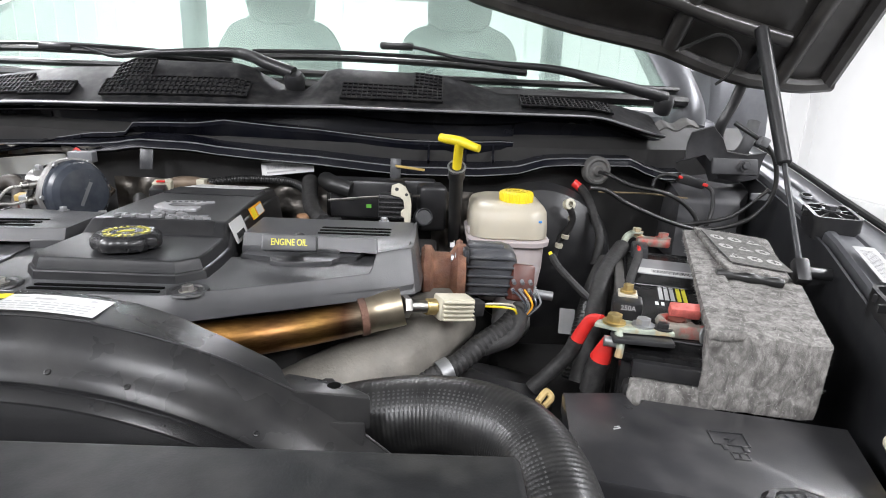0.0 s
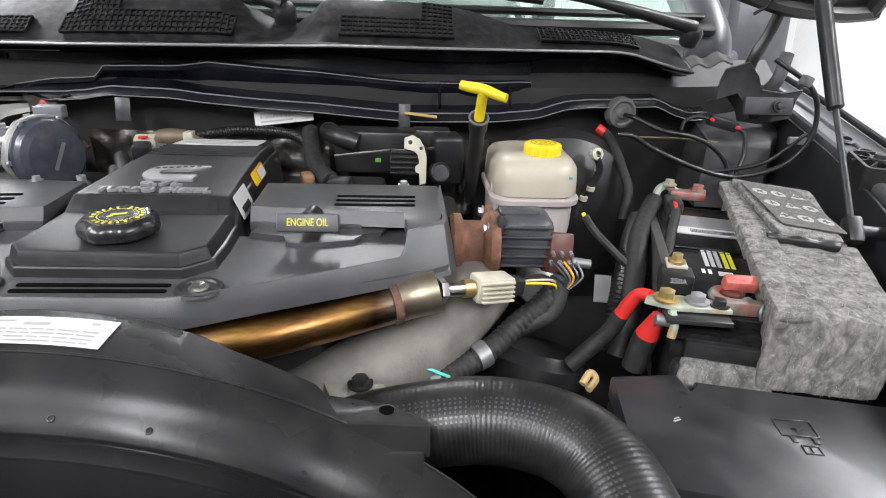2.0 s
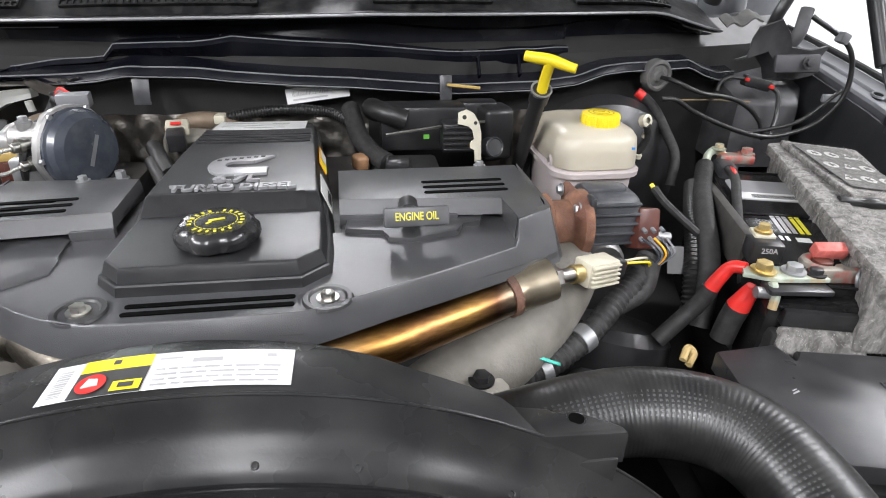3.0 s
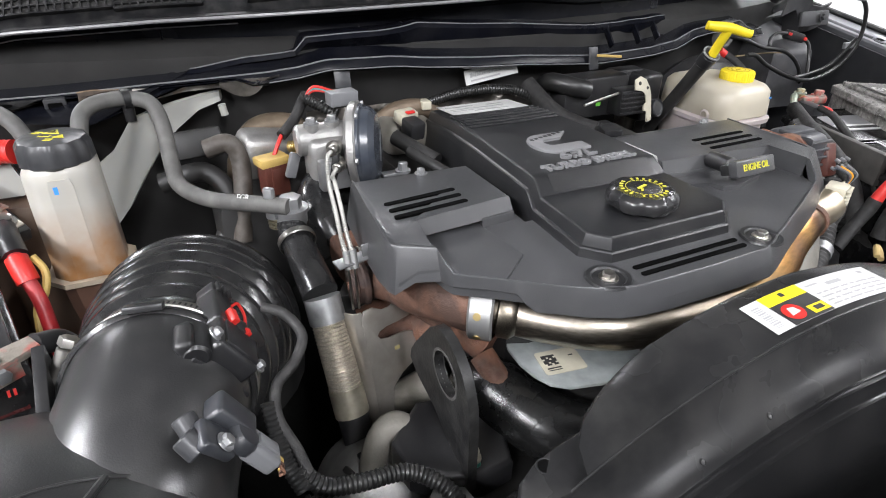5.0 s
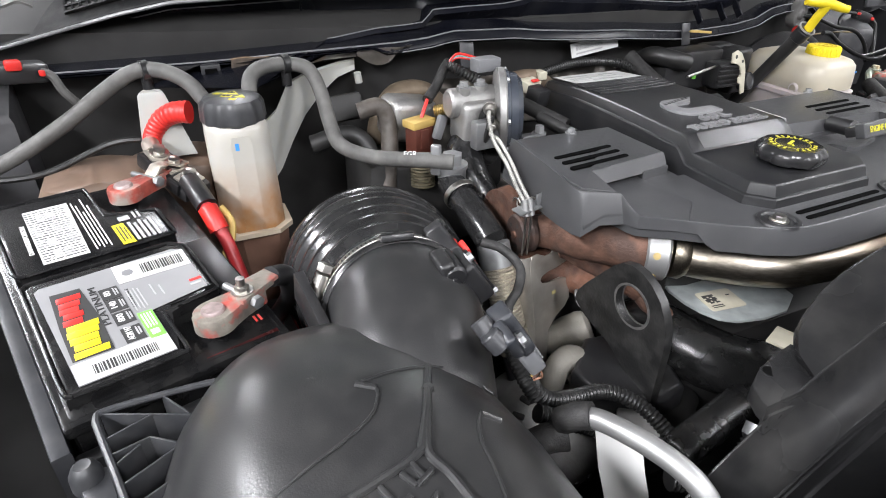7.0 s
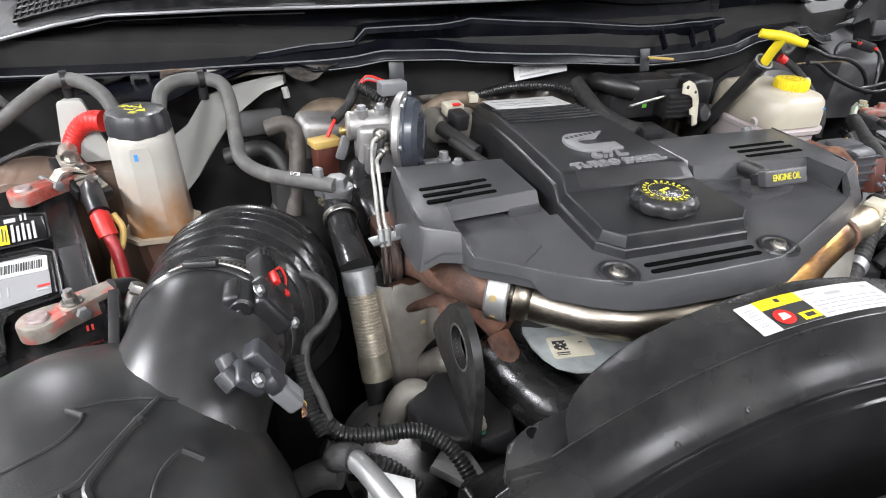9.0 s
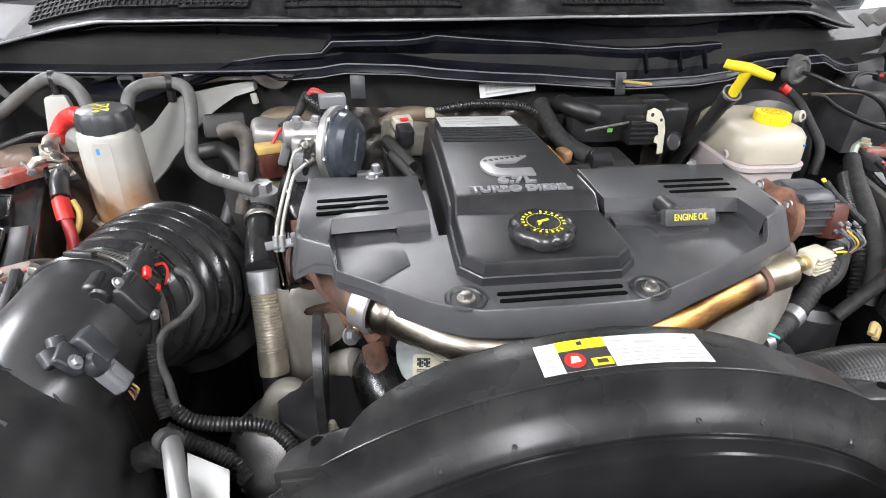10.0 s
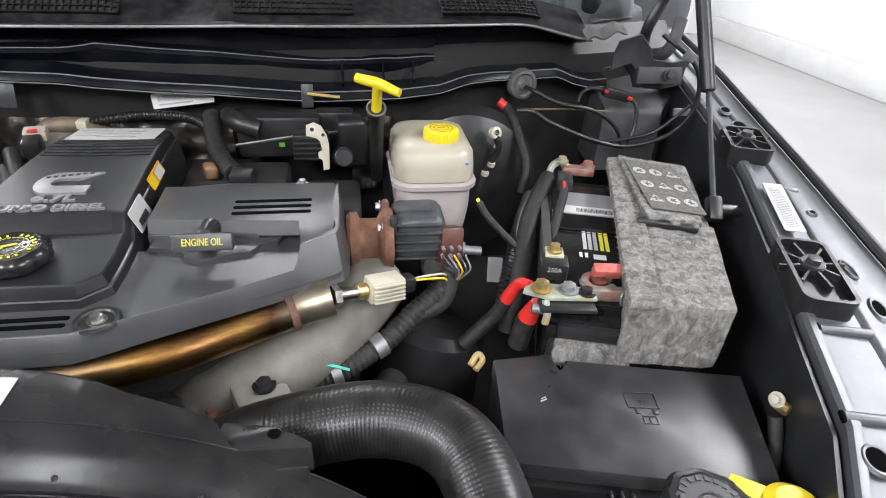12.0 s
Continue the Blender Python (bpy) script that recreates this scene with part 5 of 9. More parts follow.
part("casting", tube(B(), [(0.004, 0.71, 1.245), (-0.02, 0.675, 1.236), (-0.06, 0.635, 1.216), (-0.12, 0.60, 1.196), (-0.19, 0.585, 1.16), (-0.23, 0.59, 1.09)], 0.043, n=24), HORN, horn)
part("lug", box(B(), pose(-0.125, 0.566, 1.206, 10, 0, 25), (0.055, 0.05, 0.022), 0.006), BEIGE, horn)
part("bolt", bolt(B(), (-0.118, 0.560, 1.218), r=0.008, h=0.008), BLACK, horn)
part("gasket", box(B(), pose(-0.14, 0.556, 1.193, 10, 0, 25), (0.07, 0.05, 0.008), 0.002), RUST, horn)
pump = thing("pump_housing", (0.06, 0.68, 1.06), "glossy black round pump housing", "pump")
part("drum", lathe(B(), [(0, 0.12), (0.055, 0.118), (0.068, 0.105), (0.070, 0.03), (0.070, 0)], pose(0.062, 0.68, 1.05, -18, 12, 0), 30), BLACK, pump)
part("spout", tube(B(), [(0.02, 0.64, 1.13), (0.0, 0.60, 1.14), (-0.02, 0.565, 1.135)], 0.022, n=12), BLACK, pump)
block = thing("engine_block", (XC, 0.78, 0.66), "dark greasy engine block under the cover", "engine")
part("block", box(B(), (XC, 0.80, 0.96), (0.34, 0.42, 0.60), 0.03), DARK, block)
part("head", box(B(), (XC, 0.80, 1.26), (0.30, 0.40, 0.06), 0.01), DARK, block)
part("front_case", box(B(), (XC, 0.57, 0.95), (0.42, 0.06, 0.5), 0.03), DARK, block)
part("manifold", tube(B(), [(-0.56, 0.72, 1.22), (-0.50, 0.80, 1.20), (-0.48, 0.95, 1.18)], 0.05, n=14), ALU, block, "rough aluminium manifold casting")
part("side_cover", box(B(), (-0.10, 0.82, 1.14), (0.16, 0.3, 0.2), 0.03), DARK, block)

# ---- fan shroud ----
shroud = thing("fan_shroud", (XC, 0.42, 0.95), "black arched plastic fan shroud with a warning label", "fan shroud")
SZ = 0.932
BACK = [(61.4, 0.4135), (61.8, 0.418), (62.4, 0.430), (64.0, 0.4395), (68.0, 0.4425), (72.0, 0.447), (75.0, 0.454), (80.0, 0.460), (90.0, 0.4645), (100.0, 0.4635), (109.0, 0.4620), (112.2, 0.4590), (115.5, 0.4535), (118.0, 0.4465), (119.4, 0.4380), (120.3, 0.4300), (121.0, 0.4135)]
FRONT = [(0.4200, 0.4125), (0.4120, 0.4095), (0.4035, 0.4060), (0.3975, 0.4020), (0.3925, 0.3970), (0.3885, 0.3925), (0.3850, 0.3895), (0.3815, 0.3875), (0.3818, 0.3857), (0.3795, 0.3850), (0.3798, 0.3832), (0.3770, 0.3820), (0.3715, 0.3785), (0.3718, 0.3755), (0.3670, 0.3730), (0.352, 0.365), (0.330, 0.355), (0.30, 0.348), (0.24, 0.340)]
rows = []
for i in range(125):
    deg = 152 - i
    a = radians(deg)
    yb = table(deg, BACK)
    w = yb - 0.4125
    dip = min(1.0, w / 0.02)
    prof = [(0.4200 - 0.030 * dip, yb + 0.004 * dip), (0.4200 - 0.006 * dip, yb + 0.002 * dip), (0.4200 - 0.002 * dip, yb), (0.4200, yb - 0.08 * w), (0.4200, 0.4125 + 0.5 * w), (0.4200, 0.4125 + 0.02 * w)] + FRONT
    rows.append([(XC + r * math.cos(a), y, SZ + r * math.sin(a)) for r, y in prof])
part("ring", loft(B(), [r[:14] for r in rows]), SHROUD, shroud, "black scuffed plastic ring", 30)
part("bowl", loft(B(), [r[13:] for r in rows]), surface("glossy_black_plastic", (0.010, 0.010, 0.0105), 0.2, var=0.3, scale=9, dust=0.02, rvar=0.06), shroud, "glossy black inner bowl", 30)
part("ridge", tube(B(), [(XC + 0.4196 * math.cos(radians(d)), 0.4128, SZ + 0.4196 * math.sin(radians(d))) for d in range(150, 29, -4)], 0.0011, n=8, per=4), SHROUD, shroud)
for sx in (-1, 1):
    x0 = XC + sx * 0.205
    poly = [(x0 - sx * 0.012, 0.4405), (x0 + sx * 0.012, 0.4375), (x0 + sx * 0.032, 0.431), (x0 + sx * 0.047, 0.4235), (x0 + sx * 0.055, 0.417), (x0 + sx * 0.056, 0.4115), (x0 - sx * 0.02, 0.4115)]
    if sx < 0:
        poly = poly[::-1]
    zt_ = 1.2840 if sx < 0 else 1.2955
    if sx < 0:
        poly = [(x, y + (0.008 if y > 0.42 else 0.0)) for x, y in poly]
    hy = 0.4345 if sx < 0 else 0.4265
    tab = part("flange", prism(B(), poly, 1.270, lambda x, y, zt_=zt_, x0=x0, sx=sx: zt_ + 0.10 * max(0, 0.02 - (x - x0) * sx), 0.002), SHROUD, shroud)
    hx = -0.088 if sx > 0 else -0.551
    part("hole", lathe(B(), [(0, 0.0010), (0.0052, 0.0010), (0.0052, -0.002), (0, -0.002)], Matrix.Translation((hx, hy, zt_)), 18), SLOT, tab)
    part("hole_rim", tube(B(), [(hx + 0.0058 * math.cos(2 * math.pi * i / 16), hy + 0.0058 * math.sin(2 * math.pi * i / 16), zt_ + 0.0004) for i in range(17)], 0.0008, n=6, per=2), SHROUD, tab)
    part("web", box(B(), (x0 + sx * 0.02, 0.4125, 1.225), (0.065, 0.006, 0.10), 0.002), SHROUD, tab)
for a in (112, 104, 84, 76, 62):
    q = radians(a)
    m_ = Matrix.Translation((XC + 0.3885 * math.cos(q), 0.3925, SZ + 0.3885 * math.sin(q))) @ pose(0, 0, 0, 35, 0, 0)
    part("rivet", lathe(B(), [(0.0024, 0), (0.0022, 0.0008), (0.0015, 0.0010), (0.0012, 0.0004), (0, 0.0004)], m_, 12), SHROUD, shroud)


def on_ring(u, y, lift=0.0006):
    """A pose lying on the shroud's band, u metres along its arc from the middle."""
    q = math.pi / 2 - u / 0.42
    n = Vector((math.cos(q), 0, math.sin(q)))
    m = axes(Vector((XC, y, SZ)) + n * (0.420 + lift), Vector((math.sin(q), 0, -math.cos(q))), (0, 1, 0))
    return m


def ring_patch(bm, u0, u1, y0, y1, lift):
    k = max(2, int(abs(u1 - u0) / 0.006))
    rows = []
    for i in range(k + 1):
        m = on_ring(u0 + (u1 - u0) * i / k, 0, lift)
        rows.append([m.translation + Vector((0, y, 0)) for y in (y0, y1)])
    return loft(bm, rows)


U0, U1, Y0, Y1 = -0.070, 0.060, 0.4185, 0.4500
wl = part("warning_label", ring_patch(B(), U0, U1, Y0, Y1, 0.0008), WHITE, shroud, "white, yellow and black warning label")
part("yellow_field", ring_patch(B(), U0 + 0.016, U0 + 0.053, 0.4395, Y1, 0.0012), YELLOW, wl)
part("black_field", ring_patch(B(), U0 + 0.016, U0 + 0.053, Y0, 0.4395, 0.0012), INK, wl)
part("yellow_field", ring_patch(B(), U0 + 0.037, U0 + 0.052, 0.4205, 0.4285, 0.0016), YELLOW, wl)
part("red_mark", lathe(B(), [(0, 0.0012), (0.0078, 0.0012)], on_ring(U0 + 0.0255, 0.4285, 0.0008), 20), RED, wl)
part("white_mark", prism(B(), [(-0.004, -0.003), (0.004, -0.002), (0.003, 0.003), (-0.002, 0.004)], 0, 0.0018, 0, on_ring(U0 + 0.0255, 0.4285, 0.0008)), WHITE, wl)
bm = B()
for i, k in enumerate(barcode(RNG, 0.022, 0.008, 0.0, 0.0)):
    ring_patch(bm, U0 + 0.004, U0 + 0.011, 0.4225 + k[0], 0.4225 + k[0] + k[2], 0.0012)
for x, y, w, h in text_bars(RNG, U0 + 0.057, 0.4215, 0.066, 4, 0.0042, 0.0014) + [(U0 + 0.075, 0.4395, 0.016, 0.0035), (U0 + 0.115, 0.4425, 0.005, 0.003), (U0 + 0.057, 0.4435, 0.012, 0.0016)]:
    ring_patch(bm, x, x + w, y, y + h, 0.0012)
part("printing", bm, GREY_INK, wl, kind="stuff")
part("printing", ring_patch(B(), U0 + 0.0405, U0 + 0.0485, 0.4225, 0.4265, 0.0020), INK, wl)
part("printing", ring_patch(B(), U0 + 0.032, U0 + 0.036, 0.4435, 0.4475, 0.0016), INK, wl)

# top panel over the radiator, close below the camera
sup = thing("radiator_top_panel", (XC, 0.2, 1.2), "dark satin plastic panel over the radiator", "radiator panel")
part("panel", box(B(), (-0.328, 0.166, 1.3065), (0.73, 0.292, 0.031), 0.005, 3), surface("panel_plastic", (0.009, 0.0095, 0.0105), 0.5, var=0.25, scale=14, bump=0.1, bscale=700, dust=0.10), sup)
part("panel_lip", box(B(), (-0.333, 0.300, 1.275), (0.70, 0.010, 0.04), 0.003), SHROUD, sup)
part("clip", lathe(B(), [(0, 0), (0.014, 0), (0.014, 0.012), (0.010, 0.016), (0, 0.016)], pose(0.045, 0.285, 1.282, -20, 10, 0), 18), CREAM, sup, "pale plastic push clip")
part("hose_stub", tube(B(), [(0.06, 0.31, 1.275), (0.10, 0.30, 1.27), (0.16, 0.29, 1.25)], 0.012, n=10), BLACK, sup)

# ---- radiator hose ----
hose = thing("radiator_hose", (0.02, 0.46, 1.2), "thick black braided rubber radiator hose in an arch", "radiator hose")
HPTS = [(-0.19, 0.50, 1.170), (-0.13, 0.497, 1.205), (-0.075, 0.493, 1.225), (-0.015, 0.490, 1.235), (0.035, 0.474, 1.238), (0.066, 0.446, 1.236), (0.080, 0.402, 1.229), (0.084, 0.350, 1.214), (0.084, 0.285, 1.18), (0.085, 0.20, 1.12)]
part("wall", tube(B(), HPTS, lambda s: 0.0350 + 0.00012 * math.sin(2 * math.pi * s / 0.0042), n=36, step=0.00105), RUBBER, hose)
path = glide(HPTS, 60)
bm = B()
run = 0.0
for i in range(1, len(path) - 1):
    run += (path[i] - path[i - 1]).length
    if run < 0.004:
        continue
    run = 0.0
    d = (path[i + 1] - path[i - 1]).normalized()
    up = (Vector((0, 0, 1)) - d * d.z).normalized()
    sd = d.cross(up)
    # braid marks only in two bands, as the sheen along the hose
    for ang in (-62, -56, -50, -44, 22, 28, 34, 40, 46, 52):
        q = radians(ang)
        n_ = up * math.cos(q) + sd * math.sin(q)
        box(bm, axes(path[i] + n_ * 0.0347, d, n_), (0.0022, 0.0005, 0.0018))
part("braid_mark", bm, surface("braid_sheen_grey", (0.065, 0.065, 0.065), 0.3), hose, "grey braid marks in two bands, painting the hose's sheen", kind="stuff")
part("clip_ring", tube(B(), [(0.084 + 0.037 * math.cos(2 * math.pi * i / 20), 0.318, 1.204 + 0.037 * math.sin(2 * math.pi * i / 20)) for i in range(21)], 0.003, n=6, per=2), BLACK, hose)

# ---- brake fluid reservoir ----
res = thing("brake_fluid_reservoir", (0.09, 0.885, 1.2), "translucent yellowed brake fluid reservoir with a bright yellow cap", "fluid reservoir")


def oct_ring(cx, cy, hw, hd, c, z):
    """A rounded-corner outline at height z."""
    return [(x, y, z) for x, y in rounded(2 * hw, 2 * hd, c, 5, (cx, cy))]


RC = (0.096, 0.919)
rows = [oct_ring(*RC, hw * 1.10, hd * 1.47, c, z) for hw, hd, c, z in ((0.050, 0.048, 0.028, 1.306), (0.053, 0.051, 0.030, 1.310), (0.0525, 0.0505, 0.030, 1.328), (0.051, 0.049, 0.030, 1.346), (0.047, 0.045, 0.030, 1.3535), (0.038, 0.037, 0.026, 1.3575), (0.02, 0.02, 0.015, 1.359))]
part("upper_shell", loft(B(), rows, True, True), TANK, res, angle=50)
rows = [oct_ring(*RC, hw * 1.10, hd * 1.44, c, z) for hw, hd, c, z in ((0.036, 0.036, 0.02, 1.205), (0.046, 0.046, 0.028, 1.225), (0.050, 0.049, 0.028, 1.262), (0.0505, 0.0495, 0.028, 1.296), (0.056, 0.054, 0.030, 1.298), (0.0565, 0.0545, 0.030, 1.305), (0.052, 0.05, 0.029, 1.308))]
part("lower_shell", loft(B(), rows, True, True), TANK_LOW, res, "lower half shaded by the fluid inside", angle=45)
ym = Matrix.Translation((0.1075, 0.895, 1.3545))


def knurl(a):
    return 1 + 0.018 * (1 if math.cos(36 * a) > 0 else -1)


cp = part("cap", lathe(B(), [(0, 0), (0.0245, 0), (0.0255, 0.003), (0.0255, 0.014), (0.0245, 0.017), (0.0225, 0.018), (0, 0.0185)], ym, 144, knurl), YELLOW, res, "bright yellow ribbed screw cap", 30)
bm = B()
for rr in (0.0165, 0.0105):
    lathe(bm, [(rr - 0.0008, 0.0188), (rr, 0.0193), (rr + 0.0008, 0.0188)], ym, 32)
box(bm, ym @ Matrix.Translation((0, 0, 0.0189)), (0.010, 0.002, 0.001))
part("cap_mark", bm, surface("dark_yellow_mark", (0.45, 0.33, 0.01), 0.5), cp)
part("paint_dot", box(B(), (0.139, 0.8495, 1.336), (0.005, 0.0012, 0.003), 0.0004), surface("blue_mark", (0.05, 0.25, 0.65), 0.5), res)
part("side_port", lathe(B(), [(0.006, 0), (0.009, 0.002), (0.009, 0.010), (0.006, 0.012)], pose(0.036, 0.880, 1.312, 0, 90, 0), 20), TANK_LOW, res)
mc = thing("brake_booster", (0.16, 1.0, 1.26), "black round brake booster against the firewall", "brake booster")
part("drum", lathe(B(), [(0, 0), (0.06, 0.0), (0.125, 0.02), (0.135, 0.04), (0.125, 0.07), (0.09, 0.09), (0.05, 0.10), (0, 0.10)], pose(0.165, 1.06, 1.235, 90, 0, 0), 36), BLACK, mc)
part("cylinder", rod(B(), (0.12, 0.97, 1.20), (0.10, 0.80, 1.195), 0.028, 18, bevel=0.004), ALU, mc, "aluminium master cylinder")
part("stub", rod(B(), (0.085, 0.735, 1.272), (0.118, 0.730, 1.268), 0.010, 14, bevel=0.001), ZINC, mc, "silver pipe stub")
part("stub_nut", rod(B(), (0.118, 0.730, 1.268), (0.140, 0.728, 1.266), 0.006, 12), ZINC, mc)

# sensor loom beside the reservoir
sl = thing("sensor_lead", (0.18, 0.9, 1.2), "black and white sensor lead with a ring plug", "cable")
part("plug", lathe(B(), [(0.0045, 0), (0.0095, 0.001), (0.0095, 0.010), (0.0045, 0.011)], pose(0.2006, 0.955, 1.343, 70, 0, 20), 20), CREAM, sl, "pale ring plug")
part("lead", tube(B(), [(0.203, 0.945, 1.340), (0.211, 0.952, 1.322), (0.206, 0.957, 1.300), (0.194, 0.962, 1.278), (0.186, 0.962, 1.24)], 0.0055, n=10), TAPE, sl)
for z, x in ((1.324, 0.211), (1.293, 0.203), (1.277, 0.194)):
    part("tape_band", rod(B(), (x, 0.955, z), (x - 0.001, 0.956, z - 0.006), 0.0064, 12), CREAM, sl)

# ---- dipstick ----
dip = thing("dipstick", (0.02, 0.90, 1.25), "yellow T-handle dipstick in a black tube", "dipstick")
a, b = Vector((0.019, 0.975, 1.262)), Vector((0.014, 0.872, 1.409))
part("tube", rod(B(), a, b, 0.0095, 18, r1=0.0105), DARK, dip, "black dipstick tube")
part("collar", rod(B(), b - (b - a).normalized() * 0.022, b - (b - a).normalized() * 0.004, 0.0125, 18, bevel=0.001), BLACK, dip)
part("collar", tube(B(), [b + Vector((0.0125 * math.cos(q), 0.0125 * math.sin(q) * 0.8, 0.0125 * math.sin(q) * 0.6)) for q in [2 * math.pi * i / 16 for i in range(17)]], 0.0014, n=6, per=2), ZINC, dip)
h0, h1 = Vector((-0.010, 0.868, 1.450)), Vector((0.041, 0.838, 1.440))
hd = (h1 - h0).normalized()
bm = B()
tube(bm, [h0 - hd * 0.002, h0 + hd * 0.006, (h0 + h1) / 2 + Vector((0, 0, 0.002)), h1 - hd * 0.006, h1 + hd * 0.002], lambda s: 0.0062 + 0.0010 * math.sin(s * 60), n=12)
tube(bm, [(h0 + h1) / 2, b.lerp((h0 + h1) / 2, 0.45), b + Vector((0, 0, -0.004))], lambda s: 0.0068, n=12)
part("handle", bm, YELLOW, dip, "yellow plastic T-handle", 60)

# ---- firewall furniture: label bracket, module, foil ----
fl = thing("firewall_label", (-0.27, 1.03, 1.37), "white bar-code label on the firewall", "label")
lm = axes((-0.2705, 1.0225, 1.3755), (1, 0, 0.13), (0, 0.25, 1))
label("sheet", lm, 0.090, 0.0215, WHITE, fl, GREY_INK, barcode(RNG, 0.052, 0.008, -0.036, -0.001) + [(-0.036, -0.007, 0.05, 0.0025), (0.026, 0.004, 0.010, 0.0025)], r=0.001)
cm_ = thing("control_module", (-0.11, 0.96, 1.29), "black control module with a white bracket", "control module")
part("housing", box(B(), (-0.125, 0.968, 1.340), (0.120, 0.045, 0.062), 0.006), BLACK, cm_)
part("housing", box(B(), (-0.045, 0.985, 1.338), (0.060, 0.03, 0.066), 0.006), BLACK, cm_)
part("plug", box(B(), (-0.078, 0.930, 1.335), (0.052, 0.030, 0.040), 0.004), BLACK, cm_)
for k in range(5):
    part("plug_rib", box(B(), (-0.078 + 0.0, 0.9135, 1.320 + 0.0075 * k), (0.050, 0.004, 0.003), 0.0008), BLACK, cm_)
hk = axes((-0.066, 0.909, 1.340), (1, 0.05, 0), (0, 0.25, 0.97))
part("bracket", prism(B(), [(-0.018, 0.016), (-0.017, 0.031), (-0.006, 0.035), (0.004, 0.030), (0.011, 0.018), (0.014, 0.004), (0.013, -0.032), (0.004, -0.034), (0.004, -0.018), (-0.002, -0.016), (-0.002, -0.008), (0.004, -0.004), (0.002, 0.008), (-0.003, 0.013)][::-1], 0, 0.0025, 0.0006, hk), CREAM, cm_, "off-white hooked bracket")
part("bracket_hole", lathe(B(), [(0, 0.0028), (0.003, 0.0028)], hk @ Matrix.Translation((-0.009, 0.025, 0)), 12), DARK, cm_)
part("bracket_hole", lathe(B(), [(0, 0.0028), (0.0025, 0.0028)], hk @ Matrix.Translation((0.006, 0.017, 0)), 12), DARK, cm_)
part("ink_mark", box(B(), (-0.122, 0.945, 1.330), (0.008, 0.001, 0.006)), GREEN, cm_)
part("round_cap", lathe(B(), [(0, 0.004), (0.011, 0.004), (0.0125, 0.006), (0.014, 0.005), (0.014, -0.012), (0, -0.012)], axes((-0.033, 0.915, 1.322), (1, 0.3, 0), (0, 0.3, 1)), 26), SMOKE, cm_, "round metal cap")
part("housing", box(B(), pose(-0.022, 0.965, 1.330, 0, 0, 10), (0.045, 0.05, 0.075), 0.008, 3), BLACK, cm_)
eg = thing("loom_cluster", (-0.2, 0.96, 1.3), "taped loom and plugs behind the valve cover", "wiring harness")
part("loom", loom(B(), [(-0.40, 0.985, 1.350), (-0.33, 0.995, 1.358), (-0.26, 0.990, 1.356), (-0.225, 0.965, 1.345), (-0.205, 0.93, 1.332), (-0.19, 0.89, 1.325), (-0.17, 0.86, 1.32)], 0.0068, 0.0042), LOOM, eg)
part("trunk", tube(B(), [(-0.225, 0.99, 1.36), (-0.215, 0.94, 1.335), (-0.20, 0.905, 1.322), (-0.18, 0.87, 1.318)], 0.013, n=12), TAPE, eg)
part("elbow", tube(B(), [(-0.19, 1.0, 1.352), (-0.195, 0.97, 1.365), (-0.175, 0.945, 1.362), (-0.15, 0.94, 1.355)], 0.014, n=12), RUBBER, eg)
part("plug", box(B(), pose(-0.215, 0.885, 1.316, 0, 0, 20), (0.018, 0.024, 0.020), 0.005, 3), surface("brown_plug_plastic", (0.22, 0.12, 0.06), 0.5, var=0.3, scale=60), eg, "brown plug")
part("plug", box(B(), pose(-0.168, 0.858, 1.316, 10, 0, -10), (0.03, 0.025, 0.022), 0.004), BLACK, eg)
part("plug", box(B(), (-0.40, 0.978, 1.352), (0.014, 0.02, 0.012), 0.002), CREAM, eg)
part("rod", tube(B(), [(-0.18, 0.905, 1.345), (-0.10, 0.925, 1.350), (-0.02, 0.95, 1.350)], 0.0022, n=6), STEEL, eg)
for x, y, z, w, d_, h in ((-0.155, 0.895, 1.285, 0.09, 0.08, 0.05), (-0.21, 0.83, 1.29, 0.05, 0.06, 0.05), (-0.06, 0.86, 1.26, 0.10, 0.1, 0.06)):
    part("bracket", box(B(), (x, y, z), (w, d_, h), 0.008), DARK, eg)
part("casting", box(B(), pose(-0.435, 0.965, 1.318, 4, 6, 8), (0.075, 0.05, 0.045), 0.010, 3), BEIGE, eg, "pale casting behind the valve cover")
part("casting", tube(B(), [(-0.47, 0.985, 1.33), (-0.44, 0.98, 1.348), (-0.40, 0.985, 1.345), (-0.37, 0.99, 1.325)], 0.012, n=12), surface("tan_pipe", (0.16, 0.12, 0.085), 0.55, 0.3, var=0.3, scale=40), eg)
foil = thing("foil_heat_shield", (-0.3, 1.03, 1.33), "crumpled silver foil heat shield on the firewall", "heat shield")
for x0, x1, z0, z1, y0 in ((-0.56, -0.20, 1.25, 1.352, 0.998), (-0.02, 0.05, 1.22, 1.345, 1.00)):
    rows = []
    for j in range(17):
        row = []
        for i in range(61):
            x, z = x0 + (x1 - x0) * i / 60, z0 + (z1 - z0) * j / 16
            row.append((x, y0 + bow(x) + 0.006 * noise.noise(Vector((x * 60, z * 60, 1))) + 0.0022 * noise.noise(Vector((x * 150, z * 150, 5))), z))
        rows.append(row)
    part("foil", thicken(loft(B(), rows), 0.0006), FOIL, foil, angle=60)
for x, w in ((-0.505, 0.022), (-0.085, 0.018)):
    st = part("strap", box(B(), pose(x, 1.004 + bow(x), 1.382, -14, 0, 0), (w, 0.002, 0.035), 0.0006), SMOKE, foil, "grey cloth strap")
part("trim_strip", box(B(), pose(-0.06, 1.008, 1.3855, 0, 6, 0), (0.05, 0.004, 0.004), 0.001), TAN, foil)

